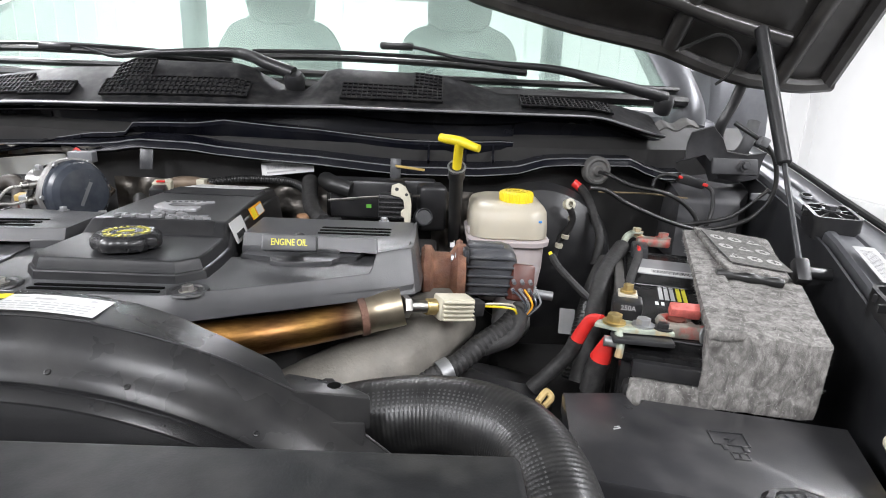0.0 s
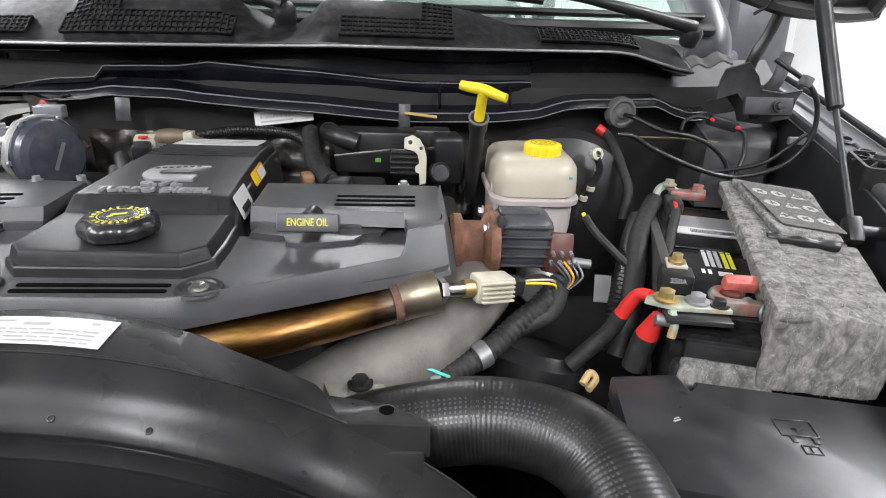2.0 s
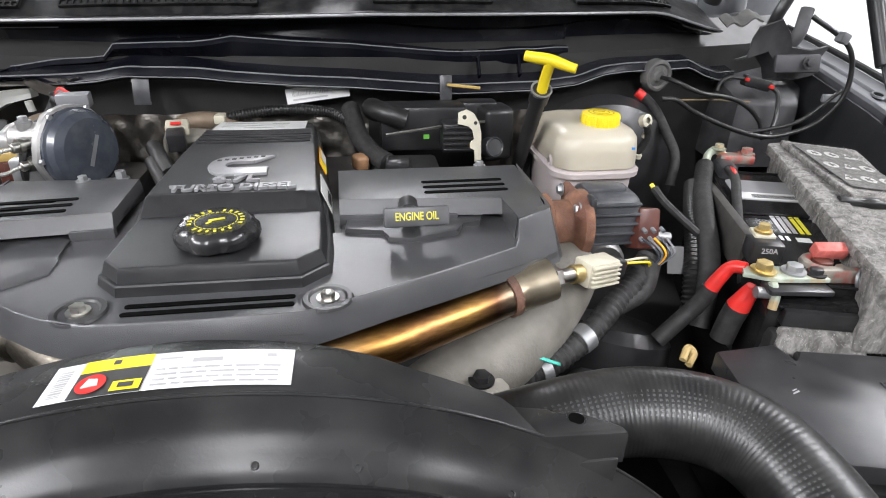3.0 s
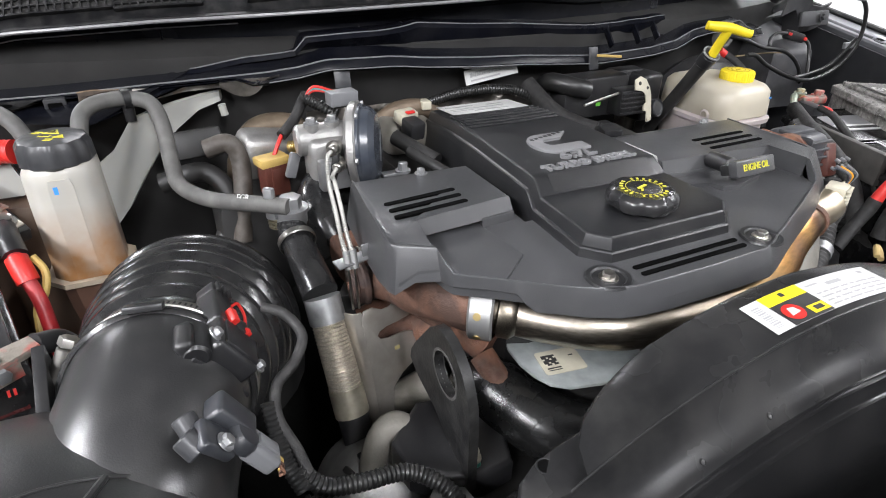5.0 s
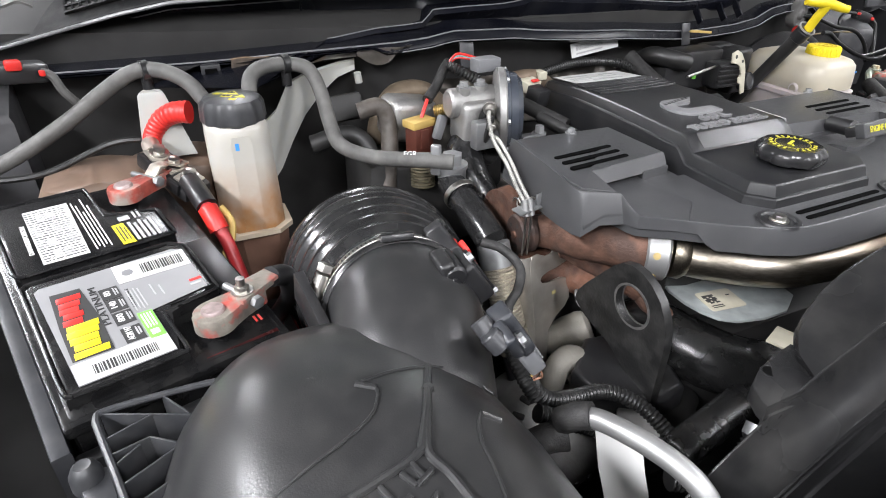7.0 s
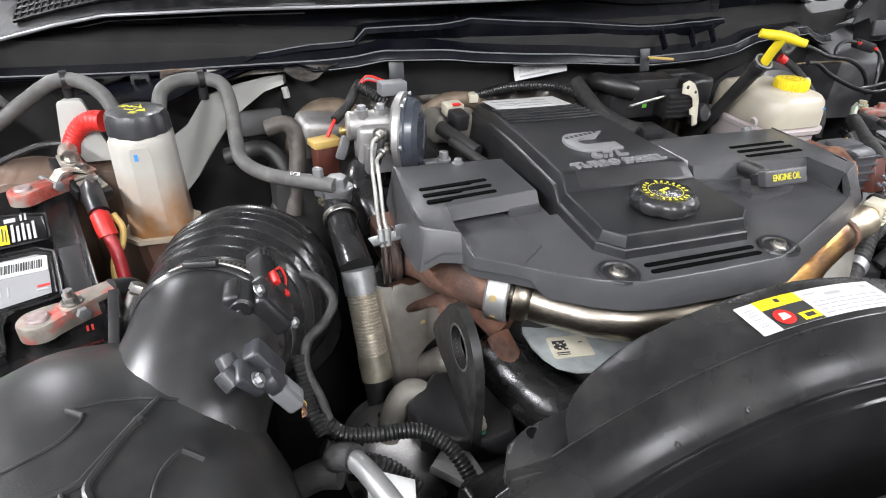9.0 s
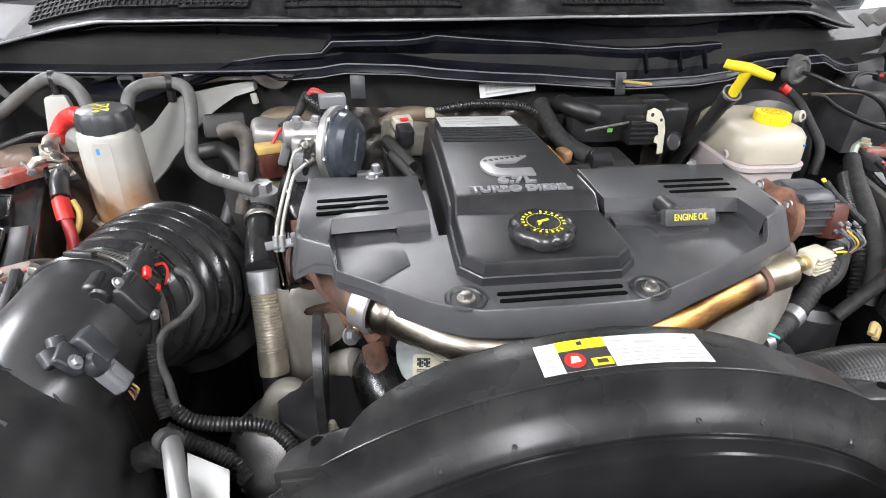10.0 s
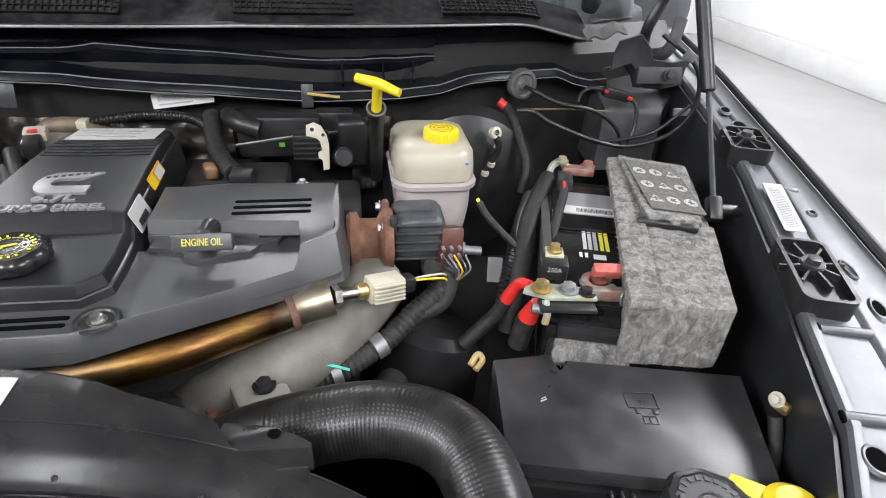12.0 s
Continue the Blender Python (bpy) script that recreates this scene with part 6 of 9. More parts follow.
TINNED = surface("tinned_copper", (0.50, 0.46, 0.40), 0.4, 0.7, var=0.3, scale=90, second=(0.36, 0.20, 0.15), second_at=0.64)
# ---- battery, with a flat two-lid top ----


def battery(m, lids, name_label, W=0.172, L=0.312):
    """m: pose at the front-left corner of the top; x along the width, y along the length, z up."""
    H = 0.19
    t = thing("battery", m.translation, name_label, "battery", "batteries")
    part("case", box(B(), m @ Matrix.Translation((W / 2, L / 2, -H / 2 - 0.012)), (W, L, H), 0.006), BATTERY, t)
    part("rim", box(B(), m @ Matrix.Translation((W / 2, L / 2, -0.020)), (W + 0.008, L + 0.008, 0.012), 0.003), BATTERY, t)
    for poly in lids:
        part("lid", prism(B(), poly, -0.016, 0.0, 0.005, m, seg=3), BATTERY, t, "black lid with rounded edges")
        edge = [m @ Vector((x, y, -0.0006)) for x, y in poly]
        ring = [p.lerp(q, u) for p, q in zip(edge, edge[1:] + edge[:1]) for u in (0.06, 0.5, 0.94)]
        part("lid_rim", tube(B(), ring + ring[:1], 0.0019, n=8, per=3), BATTERY, t)
    return t


def printed(t, m, x, y, w, h, mat_, bars=(), ink=None, r=0.004, z=0.0006, note=""):
    return label("label", m @ Matrix.Translation((x + w / 2, y + h / 2, z)), w, h, mat_, t, ink, bars, r, note)


# passenger-side battery
bm_ = Matrix.Translation((-1.0057, 0.6038, 1.2765)) @ pose(0, 0, 0, 6.2, 0.6, 16.3)
bat = battery(bm_, [[(0.004, 0.010), (0.0865, 0.008), (0.0865, 0.060), (0.1340, 0.066), (0.1350, 0.140), (0.122, 0.152), (0.010, 0.153), (0.004, 0.147)], [(0.004, 0.166), (0.1350, 0.166), (0.1350, 0.216), (0.0900, 0.228), (0.0880, 0.291), (0.004, 0.291)]],
              "black car battery with a silver, red, yellow and white label", 0.160, 0.305)
tm = bm_ @ Matrix.Translation((0, 0, 0.0006))


def cut_label(name, poly, z, mat_, parent, note=""):
    return part(name, prism(B(), poly, z, z + 0.0005, 0, tm), mat_, parent, note)


g = cut_label("label", [(0.014, 0.0145), (0.0800, 0.0125), (0.0800, 0.0660), (0.1270, 0.0720), (0.1290, 0.1330), (0.120, 0.1390), (0.016, 0.1400), (0.012, 0.136)], 0.0, SILVER_LABEL, bat, "silver label with coloured shapes")
cut_label("white_band", [(0.0145, 0.0150), (0.0795, 0.0130), (0.0795, 0.0350), (0.0145, 0.0370)], 0.0006, WHITE, g)
cut_label("white_band", [(0.0690, 0.1120), (0.1275, 0.1090), (0.1285, 0.1330), (0.0700, 0.1385)], 0.0006, WHITE, g)
part("bar_code", rects(B(), tm @ Matrix.Translation((0.026, 0.0195, 0.0011)) @ pose(0, 0, 0, 0, 0, -1.8), barcode(RNG, 0.043, 0.010, 0, 0)), INK, g, kind="stuff")
part("bar_code", rects(B(), tm @ Matrix.Translation((0.0895, 0.1165, 0.0011)) @ pose(0, 0, 0, 0, 0, -4), barcode(RNG, 0.034, 0.014, 0, 0)), INK, g, kind="stuff")
part("emblem_mark", lathe(B(), [(0, 0.0014), (0.0045, 0.0014), (0.0045, 0.001)], tm @ Matrix.Translation((0.079, 0.124, 0)), 14), MIDGREY, g)
cut_label("brand_back", [(0.0165, 0.0400), (0.0440, 0.0385), (0.0455, 0.0780), (0.0420, 0.1235), (0.0205, 0.1255), (0.0175, 0.0800)], 0.0006, INK, g, "black outline of the brand shapes")
for i, (y0, x0, x1) in enumerate(((0.0835, 0.0205, 0.0340), (0.0915, 0.0225, 0.0365), (0.0985, 0.0215, 0.0350), (0.1060, 0.0225, 0.0375), (0.1140, 0.0225, 0.0400))):
    part("brand_stroke", prism(B(), [(x0, y0 - 0.0028), (x1, y0 - 0.0034), (x1 + 0.0008, y0 + 0.0030), (x0 + 0.0008, y0 + 0.0034)], 0.0011, 0.0018, 0.0003, tm), RED, g, "red stroke")
for i, (y0, x0, x1) in enumerate(((0.0440, 0.0185, 0.0420), (0.0525, 0.0205, 0.0380), (0.0605, 0.0195, 0.0390), (0.0685, 0.0195, 0.0410), (0.0755, 0.0210, 0.0430))):
    part("brand_stroke", prism(B(), [(x0, y0 - 0.0034), (x1, y0 - 0.0038), (x1 + 0.0008, y0 + 0.0030), (x0 + 0.0008, y0 + 0.0034)], 0.0011, 0.0018, 0.0003, tm), YELLOW, g, "yellow stroke")
lettering("lettering", "PLATINUM", tm @ pose(0.0485, 0.0930, 0.0009, 0, 0, 88), 0.0080, INK, g, 0.0003, width=0.052)
for k, (txt, y0) in enumerate((("80", 0.1040), ("140", 0.0870), ("800", 0.0690), ("AGM H7", 0.0480))):
    blk = cut_label("panel", [(0.0525, y0 - (0.0080 if k < 3 else 0.0100)), (0.0665, y0 - (0.0085 if k < 3 else 0.0105)), (0.0665, y0 + 0.0075), (0.0525, y0 + 0.0080)], 0.0006, INK, g)
    lettering("lettering", txt, tm @ pose(0.0575, y0, 0.0014, 0, 0, 88), 0.0068, WHITE, blk, 0.0002, 0.0001, width=None if k < 3 else 0.0165)
    part("printing", rects(B(), tm @ Matrix.Translation((0, 0, 0.0011)), [(0.0622, y0 - 0.005, 0.0012, 0.010), (0.0642, y0 - 0.004, 0.0012, 0.008)]), GREY_INK, blk, kind="stuff")
gr = cut_label("green_field", [(0.0682, 0.0335), (0.0792, 0.0325), (0.0795, 0.0660), (0.0686, 0.0670)], 0.0008, GREEN, g, "green printed field")
part("printing", rects(B(), tm @ Matrix.Translation((0, 0, 0.0013)), [(0.0700 + 0.0022 * i, 0.046, 0.0010, 0.018) for i in range(4)] + [(0.0705, 0.0365, 0.006, 0.006)]), WHITE, gr, kind="stuff")
part("printing", rects(B(), tm @ Matrix.Translation((0, 0, 0.0006)), [(0.0700 + 0.0028 * i, 0.071 + 0.002 * (i % 2), 0.0010, 0.030 - 0.004 * (i % 2)) for i in range(4)]), GREY_INK, g, kind="stuff")
part("printing", rects(B(), tm @ Matrix.Translation((0, 0, 0.0006)), [(0.088, 0.083, 0.0012, 0.016), (0.094, 0.080, 0.0012, 0.014), (0.116, 0.079, 0.009, 0.0022)]), GREY_INK, g, kind="stuff")
part("red_dot", rects(B(), tm @ Matrix.Translation((0, 0, 0.0006)), [(0.117, 0.084, 0.010, 0.0030)]), RED, g)
# rear lid: warning print
wp = cut_label("safety_label", [(0.0270, 0.1730), (0.0630, 0.1715), (0.0670, 0.2690), (0.0290, 0.2690)], 0.0, WHITE, bat, "white and black safety label")
part("printing", rects(B(), tm @ Matrix.Translation((0, 0, 0.0005)), [(0.0290 + 0.0085 * j, 0.1765 + 0.0225 * i, 0.0070, 0.0130) for i in range(4) for j in range(4) if (i + j) % 3]), GREY_INK, wp, kind="stuff")
part("printing", rects(B(), tm @ Matrix.Translation((0, 0, 0.0005)), text_bars(RNG, 0.0290, 0.1755, 0.034, 22, 0.0042, 0.0010)), INK, wp, kind="stuff")
part("printing", rects(B(), tm, [(0.0690 + 0.0030 * i, 0.174 + 0.004 * (i % 2), 0.0012, 0.092 - 0.011 * (i % 3)) for i in range(5)]), WHITE, bat, kind="stuff")
lettering("lettering", "DANGER/POISON", tm @ pose(0.0235, 0.2190, 0.0003, 0, 0, 88), 0.0052, WHITE, bat, 0.0002, 0.0002, width=0.052)
lettering("lettering", "NONSPILLABLE", tm @ pose(0.0710, 0.0900, 0.0006, 0, 0, 88), 0.0036, INK, g, 0.0002, width=0.026)
ye = cut_label("yellow_field", [(0.0900, 0.1690), (0.1010, 0.1680), (0.1000, 0.2050), (0.0895, 0.2045)], 0.0, YELLOW, bat, "yellow warning field")
part("printing", rects(B(), tm @ Matrix.Translation((0, 0, 0.0006)), [(0.0920, 0.172, 0.0012, 0.028), (0.0950, 0.174, 0.0012, 0.026), (0.0978, 0.172, 0.0010, 0.024)]), INK, ye, kind="stuff")
part("printing", rects(B(), tm, [(0.1030 + 0.0046 * i, 0.170, 0.0026, 0.034 - 0.004 * (i % 2)) for i in range(5)] + [(0.098, 0.209, 0.010, 0.008), (0.112, 0.209, 0.002, 0.014), (0.116, 0.209, 0.002, 0.014)]), GREY_INK, bat, kind="stuff")
part("recess", prism(B(), [(0.090, 0.004), (0.156, 0.002), (0.156, 0.056), (0.090, 0.056)], -0.02, -0.0125, 0.001, bm_), surface("red_stained_case", (0.045, 0.010, 0.010), 0.24, var=0.5, scale=60), bat, "recess stained dark red")
part("recess_wall", prism(B(), [(0.136, 0.064), (0.158, 0.064), (0.158, 0.150), (0.138, 0.150)], -0.02, -0.004, 0.002, bm_), BLACK, bat)
for x, y in ((0.0935, 0.0615), (0.1240, 0.0680)):
    part("vent_slot", rects(B(), bm_ @ Matrix.Translation((0, 0, 0.0003)), [(x, y, 0.012, 0.0035), (x + 0.004, y - 0.004, 0.004, 0.006)]), SLOT, bat)
part("hold_down", prism(B(), [(-0.016, -0.02), (-0.004, -0.02), (-0.004, 0.30), (-0.016, 0.30)], -0.10, -0.018, 0.002, bm_), SMOKE, bat, "grey battery tray edge")
part("strap_bracket", box(B(), bm_ @ Matrix.Translation((0.09, -0.014, -0.06)), (0.19, 0.012, 0.05), 0.003), BLACK, bat)


def clamp(t, post, toward, material, name="terminal_clamp"):
    """A battery clamp: ring round the post, two ears with a cross bolt."""
    p, d = Vector(post), (Vector(toward) - Vector(post))
    d.z = 0
    d.normalize()
    s = Vector((-d.y, d.x, 0))
    cmx = axes(p, d, s)
    back = [(0.0155 * math.cos(radians(a)), 0.0155 * math.sin(radians(a))) for a in range(60, 301, 15)]
    bm = prism(B(), back + [(0.022, -0.0105), (0.044, -0.0090), (0.056, -0.0070), (0.056, 0.0070), (0.044, 0.0085), (0.024, 0.0105)], 0.0015, 0.0048, 0.0007, cmx)
    c = part(name, bm, material, t, "corroded battery clamp with red stains")
    fold = [[cmx @ Vector((1.02 * x, 1.02 * y, 0.004)), cmx @ Vector((1.06 * x, 1.06 * y, 0.0025)), cmx @ Vector((1.06 * x, 1.06 * y, -0.010))] for x, y in back[6:] + [(0.022, -0.0105), (0.042, -0.0090)]]
    part("folded_edge", thicken(loft(B(), fold), 0.0016), material, c)
    part("post", lathe(B(), [(0, 0.0075), (0.0080, 0.0075), (0.0092, 0.0060), (0.0100, -0.012)], Matrix.Translation(p), 22), surface("lead_post", (0.34, 0.27, 0.26), 0.5, 0.5, var=0.3, scale=120), c, "lead battery post")
    q = p + d * 0.030 + Vector((0, 0, 0.002))
    part("cross_bolt", rod(B(), q - s * 0.018, q + s * 0.024, 0.0034, 12), ZINC, c)
    part("nut", bolt(B(), q - s * 0.013, -s, 0.0058, 0.006, False), ZINC, c)
    return c


post1 = (-0.9030, 0.6605, 1.2845)
c1 = clamp(bat, post1, (-0.8534, 0.6910, 1.28), CORRODED)
part("lug", prism(B(), [(-0.890, 0.670), (-0.880, 0.658), (-0.847, 0.686), (-0.856, 0.701), (-0.882, 0.687)], 1.2895, 1.2930, 0.001), CORRODED, c1)
part("stud", rod(B(), (-0.8785, 0.6725, 1.288), (-0.8785, 0.6725, 1.306), 0.0036, 12), STEEL, c1, "threaded steel stud")
part("stud_nut", bolt(B(), (-0.8785, 0.6725, 1.293), (0, 0, 1), 0.0060, 0.006), STEEL, c1)
part("cable", tube(B(), [(-0.853, 0.693, 1.288), (-0.838, 0.708, 1.276), (-0.835, 0.72, 1.245), (-0.85, 0.75, 1.20)], 0.0095, n=12), BLACK, c1)
part("polarity_mark", rects(B(), bm_ @ Matrix.Translation((0.145, 0.020, -0.0122)), [(0, 0, 0.002, 0.008), (0.004, 0, 0.002, 0.008)]), RED, bat)
post2 = (-0.9640, 0.8905, 1.3055)
c2 = clamp(bat, post2, (-0.920, 0.925, 1.3), surface("red_stained_clamp", (0.36, 0.075, 0.055), 0.42, 0.3, var=0.35, scale=70, bump=0.4, bscale=500, second=(0.36, 0.31, 0.27), second_at=0.55))
part("lug", thicken(loft(B(), [[(-0.944, 0.914, 1.310), (-0.934, 0.900, 1.310)], [(-0.936, 0.920, 1.319), (-0.926, 0.906, 1.319)], [(-0.926, 0.928, 1.319), (-0.917, 0.914, 1.319)], [(-0.917, 0.938, 1.312), (-0.906, 0.922, 1.312)], [(-0.908, 0.945, 1.312), (-0.897, 0.930, 1.312)]]), 0.0022), TINNED, c2, "bent corroded cable lug", 60)
fz = thing("fusible_link", (-0.92, 0.92, 1.28), "black fusible link block with bolted copper straps", "fuse block")
fzm = axes((-0.9155, 0.9300, 1.3000), (0.0255, -0.0380, -0.0165), (0.83, 0.55, 0))
part("body", box(B(), fzm, (0.082, 0.034, 0.016), 0.003), BLACK, fz)
part("side_clip", box(B(), fzm @ Matrix.Translation((-0.026, -0.017, 0.006)), (0.020, 0.004, 0.014), 0.001), BLACK, fz)
part("side_clip", box(B(), fzm @ Matrix.Translation((0.022, -0.018, 0.004)), (0.018, 0.004, 0.014), 0.001), BLACK, fz)
for x_ in (-0.027, -0.002, 0.024):
    part("strap", box(B(), fzm @ pose(x_, 0.001, 0.0095, 0, 0, 8 * x_ / 0.02), (0.023, 0.024, 0.003), 0.001), TINNED, fz)
    part("nut", bolt(B(), fzm @ Vector((x_, 0.002, 0.011)), fzm.to_3x3() @ Vector((0, 0, 1)), 0.0068, 0.009), STEEL, fz)
part("lug", tube(B(), [(-0.932, 0.956, 1.318), (-0.934, 0.972, 1.322), (-0.933, 0.986, 1.318)], lambda t: 0.0085 + 0.05 * t, n=12), surface("tinned_lug", (0.55, 0.48, 0.42), 0.4, 0.7), fz)
part("red_boot", tube(B(), [(-0.933, 0.984, 1.314), (-0.929, 0.992, 1.328), (-0.916, 0.992, 1.344), (-0.900, 0.984, 1.353), (-0.885, 0.977, 1.354)], lambda t: 0.0102 + 0.0004 * math.sin(1100 * t) * min(1, t / 0.025) + 0.04 * t, n=18, step=0.0014), RED, fz, "red ribbed cable boot")
part("red_cable", tube(B(), [(-0.899, 0.896, 1.298), (-0.893, 0.876, 1.292), (-0.888, 0.855, 1.280), (-0.878, 0.836, 1.256), (-0.874, 0.826, 1.240), (-0.868, 0.80, 1.21), (-0.86, 0.77, 1.18)], 0.0070, n=12), RED_CABLE, fz, "red battery cable")
part("cable_sleeve", tube(B(), [(-0.901, 0.902, 1.299), (-0.896, 0.884, 1.296), (-0.889, 0.862, 1.285)], 0.0115, n=12), BLACK, fz)
part("sleeve", tube(B(), [(-0.889, 0.860, 1.284), (-0.885, 0.850, 1.274), (-0.882, 0.843, 1.264)], 0.0104, n=12), RED, fz)
part("tan_wire", tube(B(), [(-0.876, 0.862, 1.282), (-0.868, 0.852, 1.268), (-0.872, 0.842, 1.250), (-0.882, 0.835, 1.236), (-0.884, 0.82, 1.21)], 0.0038, n=8), TAN, fz)
for x, y, z in ((-0.865, 0.80, 1.19), (-0.85, 0.78, 1.18)):
    part("low_cable", tube(B(), [(x, y, z), (x + 0.01, y - 0.06, z - 0.03), (x + 0.02, y - 0.12, z - 0.08)], 0.009, n=10), RED_CABLE, fz)

# brown washer tank behind the battery
solo("washer_tank", loft(B(), [oct_ring(-0.995, 0.995, hw, 0.045, 0.03, z) for hw, z in ((0.05, 1.10), (0.068, 1.14), (0.068, 1.27), (0.058, 1.288), (0.03, 1.294))], True, True), BROWN_TANK, "brown translucent plastic tank behind the battery", "fluid tank", angle=50)
solo("washer_tank", loft(B(), [oct_ring(-0.905, 1.01, hw, 0.045, 0.03, z) for hw, z in ((0.06, 1.1), (0.075, 1.14), (0.075, 1.268), (0.06, 1.288), (0.03, 1.294))], True, True), BROWN_TANK, "brown translucent plastic tank behind the coolant bottle", "fluid tank", angle=50)

# ---- coolant bottle ----
cb = thing("coolant_bottle", (-0.84, 0.93, 1.1), "white translucent coolant bottle with brown stains and a black cap", "coolant bottle")


def facet(cx, cy, hw, hd, c, z):
    return [(cx + x, cy + y, z) for x, y in ((hw, -hd + c), (hw, hd - c), (hw - c, hd), (-hw + c, hd), (-hw, hd - c), (-hw, -hd + c), (-hw + c, -hd), (hw - c, -hd))]


cc = (-0.840, 0.935)
shell_ = [facet(-0.839, 0.930, 0.0360, 0.036, 0.015, 1.226), facet(-0.839, 0.931, 0.0355, 0.0355, 0.015, 1.25), facet(-0.840, 0.933, 0.035, 0.035, 0.015, 1.300), facet(*cc, 0.0345, 0.0345, 0.015, 1.335), facet(*cc, 0.034, 0.034, 0.015, 1.348), facet(*cc, 0.030, 0.030, 0.014, 1.356)]
part("body", loft(B(), shell_, True, True), BOTTLE_STAIN, cb, "white bottle with a brown tide mark", 60)
part("pale_facet", loft(B(), [[(-0.8515 + k, y - 0.0004, z), (-0.8285 - k, y - 0.0004, z), (-0.8285 - k, y + 0.004, z), (-0.8515 + k, y + 0.004, z)] for k, y, z in ((0.002, 0.9003, 1.343), (0, 0.9000, 1.335), (0, 0.8978, 1.300), (0, 0.8955, 1.25), (0, 0.8935, 1.229))], True, True), BOTTLE_STAIN, cb)
part("seam", loft(B(), [facet(-0.839, 0.930, 0.044, 0.042, 0.018, z) for z in (1.222, 1.228)], True, True), surface("seam_plastic", (0.50, 0.42, 0.32), 0.4, sub=0.2), cb, "moulded seam flange")
part("lower_body", loft(B(), [facet(-0.836, 0.930, hw, hw, 0.014, z) for hw, z in ((0.036, 1.222), (0.034, 1.19), (0.028, 1.12))], True, True), surface("lower_bottle", (0.16, 0.09, 0.065), 0.4, var=0.3, scale=20, sub=0.1), cb, "dark brown bottle foot")
part("blue_mark", box(B(), (-0.845, 0.8995, 1.332), (0.004, 0.0012, 0.008)), surface("blue_paint", (0.05, 0.25, 0.7), 0.5), cb)
km = Matrix.Translation((-0.840, 0.935, 1.352))
cpc = part("cap", lathe(B(), [(0, 0), (0.033, 0), (0.0355, 0.003), (0.0345, 0.020), (0.031, 0.026), (0.024, 0.0285), (0, 0.029)], km, 72, lambda a: 1 + 0.028 * math.cos(12 * a)), SMOKE, cb, "black ribbed screw cap with yellow warning print")
bm = B()
km2 = km @ Matrix.Translation((0, 0, 0.0288)) @ pose(0, 0, 0, 0, 0, -25)
prism(bm, [(-0.009, 0.001), (0.009, 0.001), (0, 0.014)], 0, 0.0006, 0, km2)
rects(bm, km2, [(-0.008, -0.009, 0.012, 0.006), (-0.020, 0.000, 0.008, 0.002), (-0.018, 0.004, 0.008, 0.002), (0.004, -0.016, 0.008, 0.002), (0.004, -0.020, 0.008, 0.002)])
prism(bm, [(0.008, -0.010), (0.020, -0.010), (0.014, -0.001)], 0, 0.0006, 0, km2)
part("warning_print", bm, YELLOW_INK, cpc, "yellow warning triangles")
bm = B()
rects(bm, km2 @ Matrix.Translation((0, 0, 0.0006)), [(-0.004, 0.003, 0.008, 0.003), (-0.001, 0.003, 0.002, 0.007), (-0.0065, -0.0075, 0.004, 0.003), (-0.0015, -0.0075, 0.004, 0.003)])
part("warning_print", bm, INK, cpc)
web = B()
rows = []
for (x, y, z0, z1) in ((-0.812, 0.945, 1.255, 1.335), (-0.79, 0.96, 1.275, 1.347), (-0.768, 0.985, 1.30, 1.372), (-0.745, 1.005, 1.325, 1.375), (-0.72, 1.02, 1.345, 1.377), (-0.69, 1.035, 1.362, 1.379), (-0.662, 1.045, 1.368, 1.380)):
    rows.append([(x, y, z0), (x, y + 0.002, (z0 + z1) / 2), (x, y, z1), (x + 0.004, y + 0.014, z1), (x + 0.004, y + 0.014, z0)])
part("arm", loft(web, rows, True, True), BOTTLE, cb, "white mounting arm of the bottle", 25)
part("arm_foot", rod(B(), (-0.662, 1.035, 1.366), (-0.660, 1.035, 1.352), 0.005, 10), BOTTLE, cb)
part("left_arm", prism(B(), [(-0.945, 0.985), (-0.885, 0.985), (-0.89, 1.005), (-0.93, 1.01)], 1.30, 1.377, 0.004, Matrix(), [(-0.935, 0.995), (-0.908, 0.995), (-0.91, 1.008), (-0.93, 1.01)]), BOTTLE, cb, "white mounting ear")

# grey hoses over the bottle
gh = thing("coolant_hose", (-0.75, 0.98, 1.3), "grey rubber vent hose with black clips", "hose")
part("hose", tube(B(), [(-0.818, 0.952, 1.366), (-0.812, 0.968, 1.388), (-0.795, 0.982, 1.396), (-0.766, 0.990, 1.396), (-0.742, 0.978, 1.391), (-0.734, 0.955, 1.37), (-0.733, 0.92, 1.335), (-0.728, 0.895, 1.318), (-0.70, 0.855, 1.314), (-0.655, 0.805, 1.322), (-0.632, 0.788, 1.322)], 0.0088, n=14), GREYHOSE, gh)
part("hose", tube(B(), [(-0.865, 0.958, 1.368), (-0.880, 0.978, 1.388), (-0.905, 1.0, 1.398), (-0.935, 1.012, 1.396), (-0.975, 1.02, 1.372), (-1.02, 1.02, 1.342), (-1.09, 1.02, 1.305), (-1.18, 1.0, 1.28)], 0.0088, n=14), GREYHOSE, gh)
for x, y, z in ((-0.766, 0.990, 1.396), (-0.922, 1.008, 1.398)):
    part("clip", rod(B(), (x - 0.004, y - 0.001, z), (x + 0.004, y + 0.001, z), 0.0115, 14), BLACK, gh)
    part("clip_stem", rod(B(), (x, y, z - 0.008), (x, y, z - 0.026), 0.006, 12), BLACK, gh)
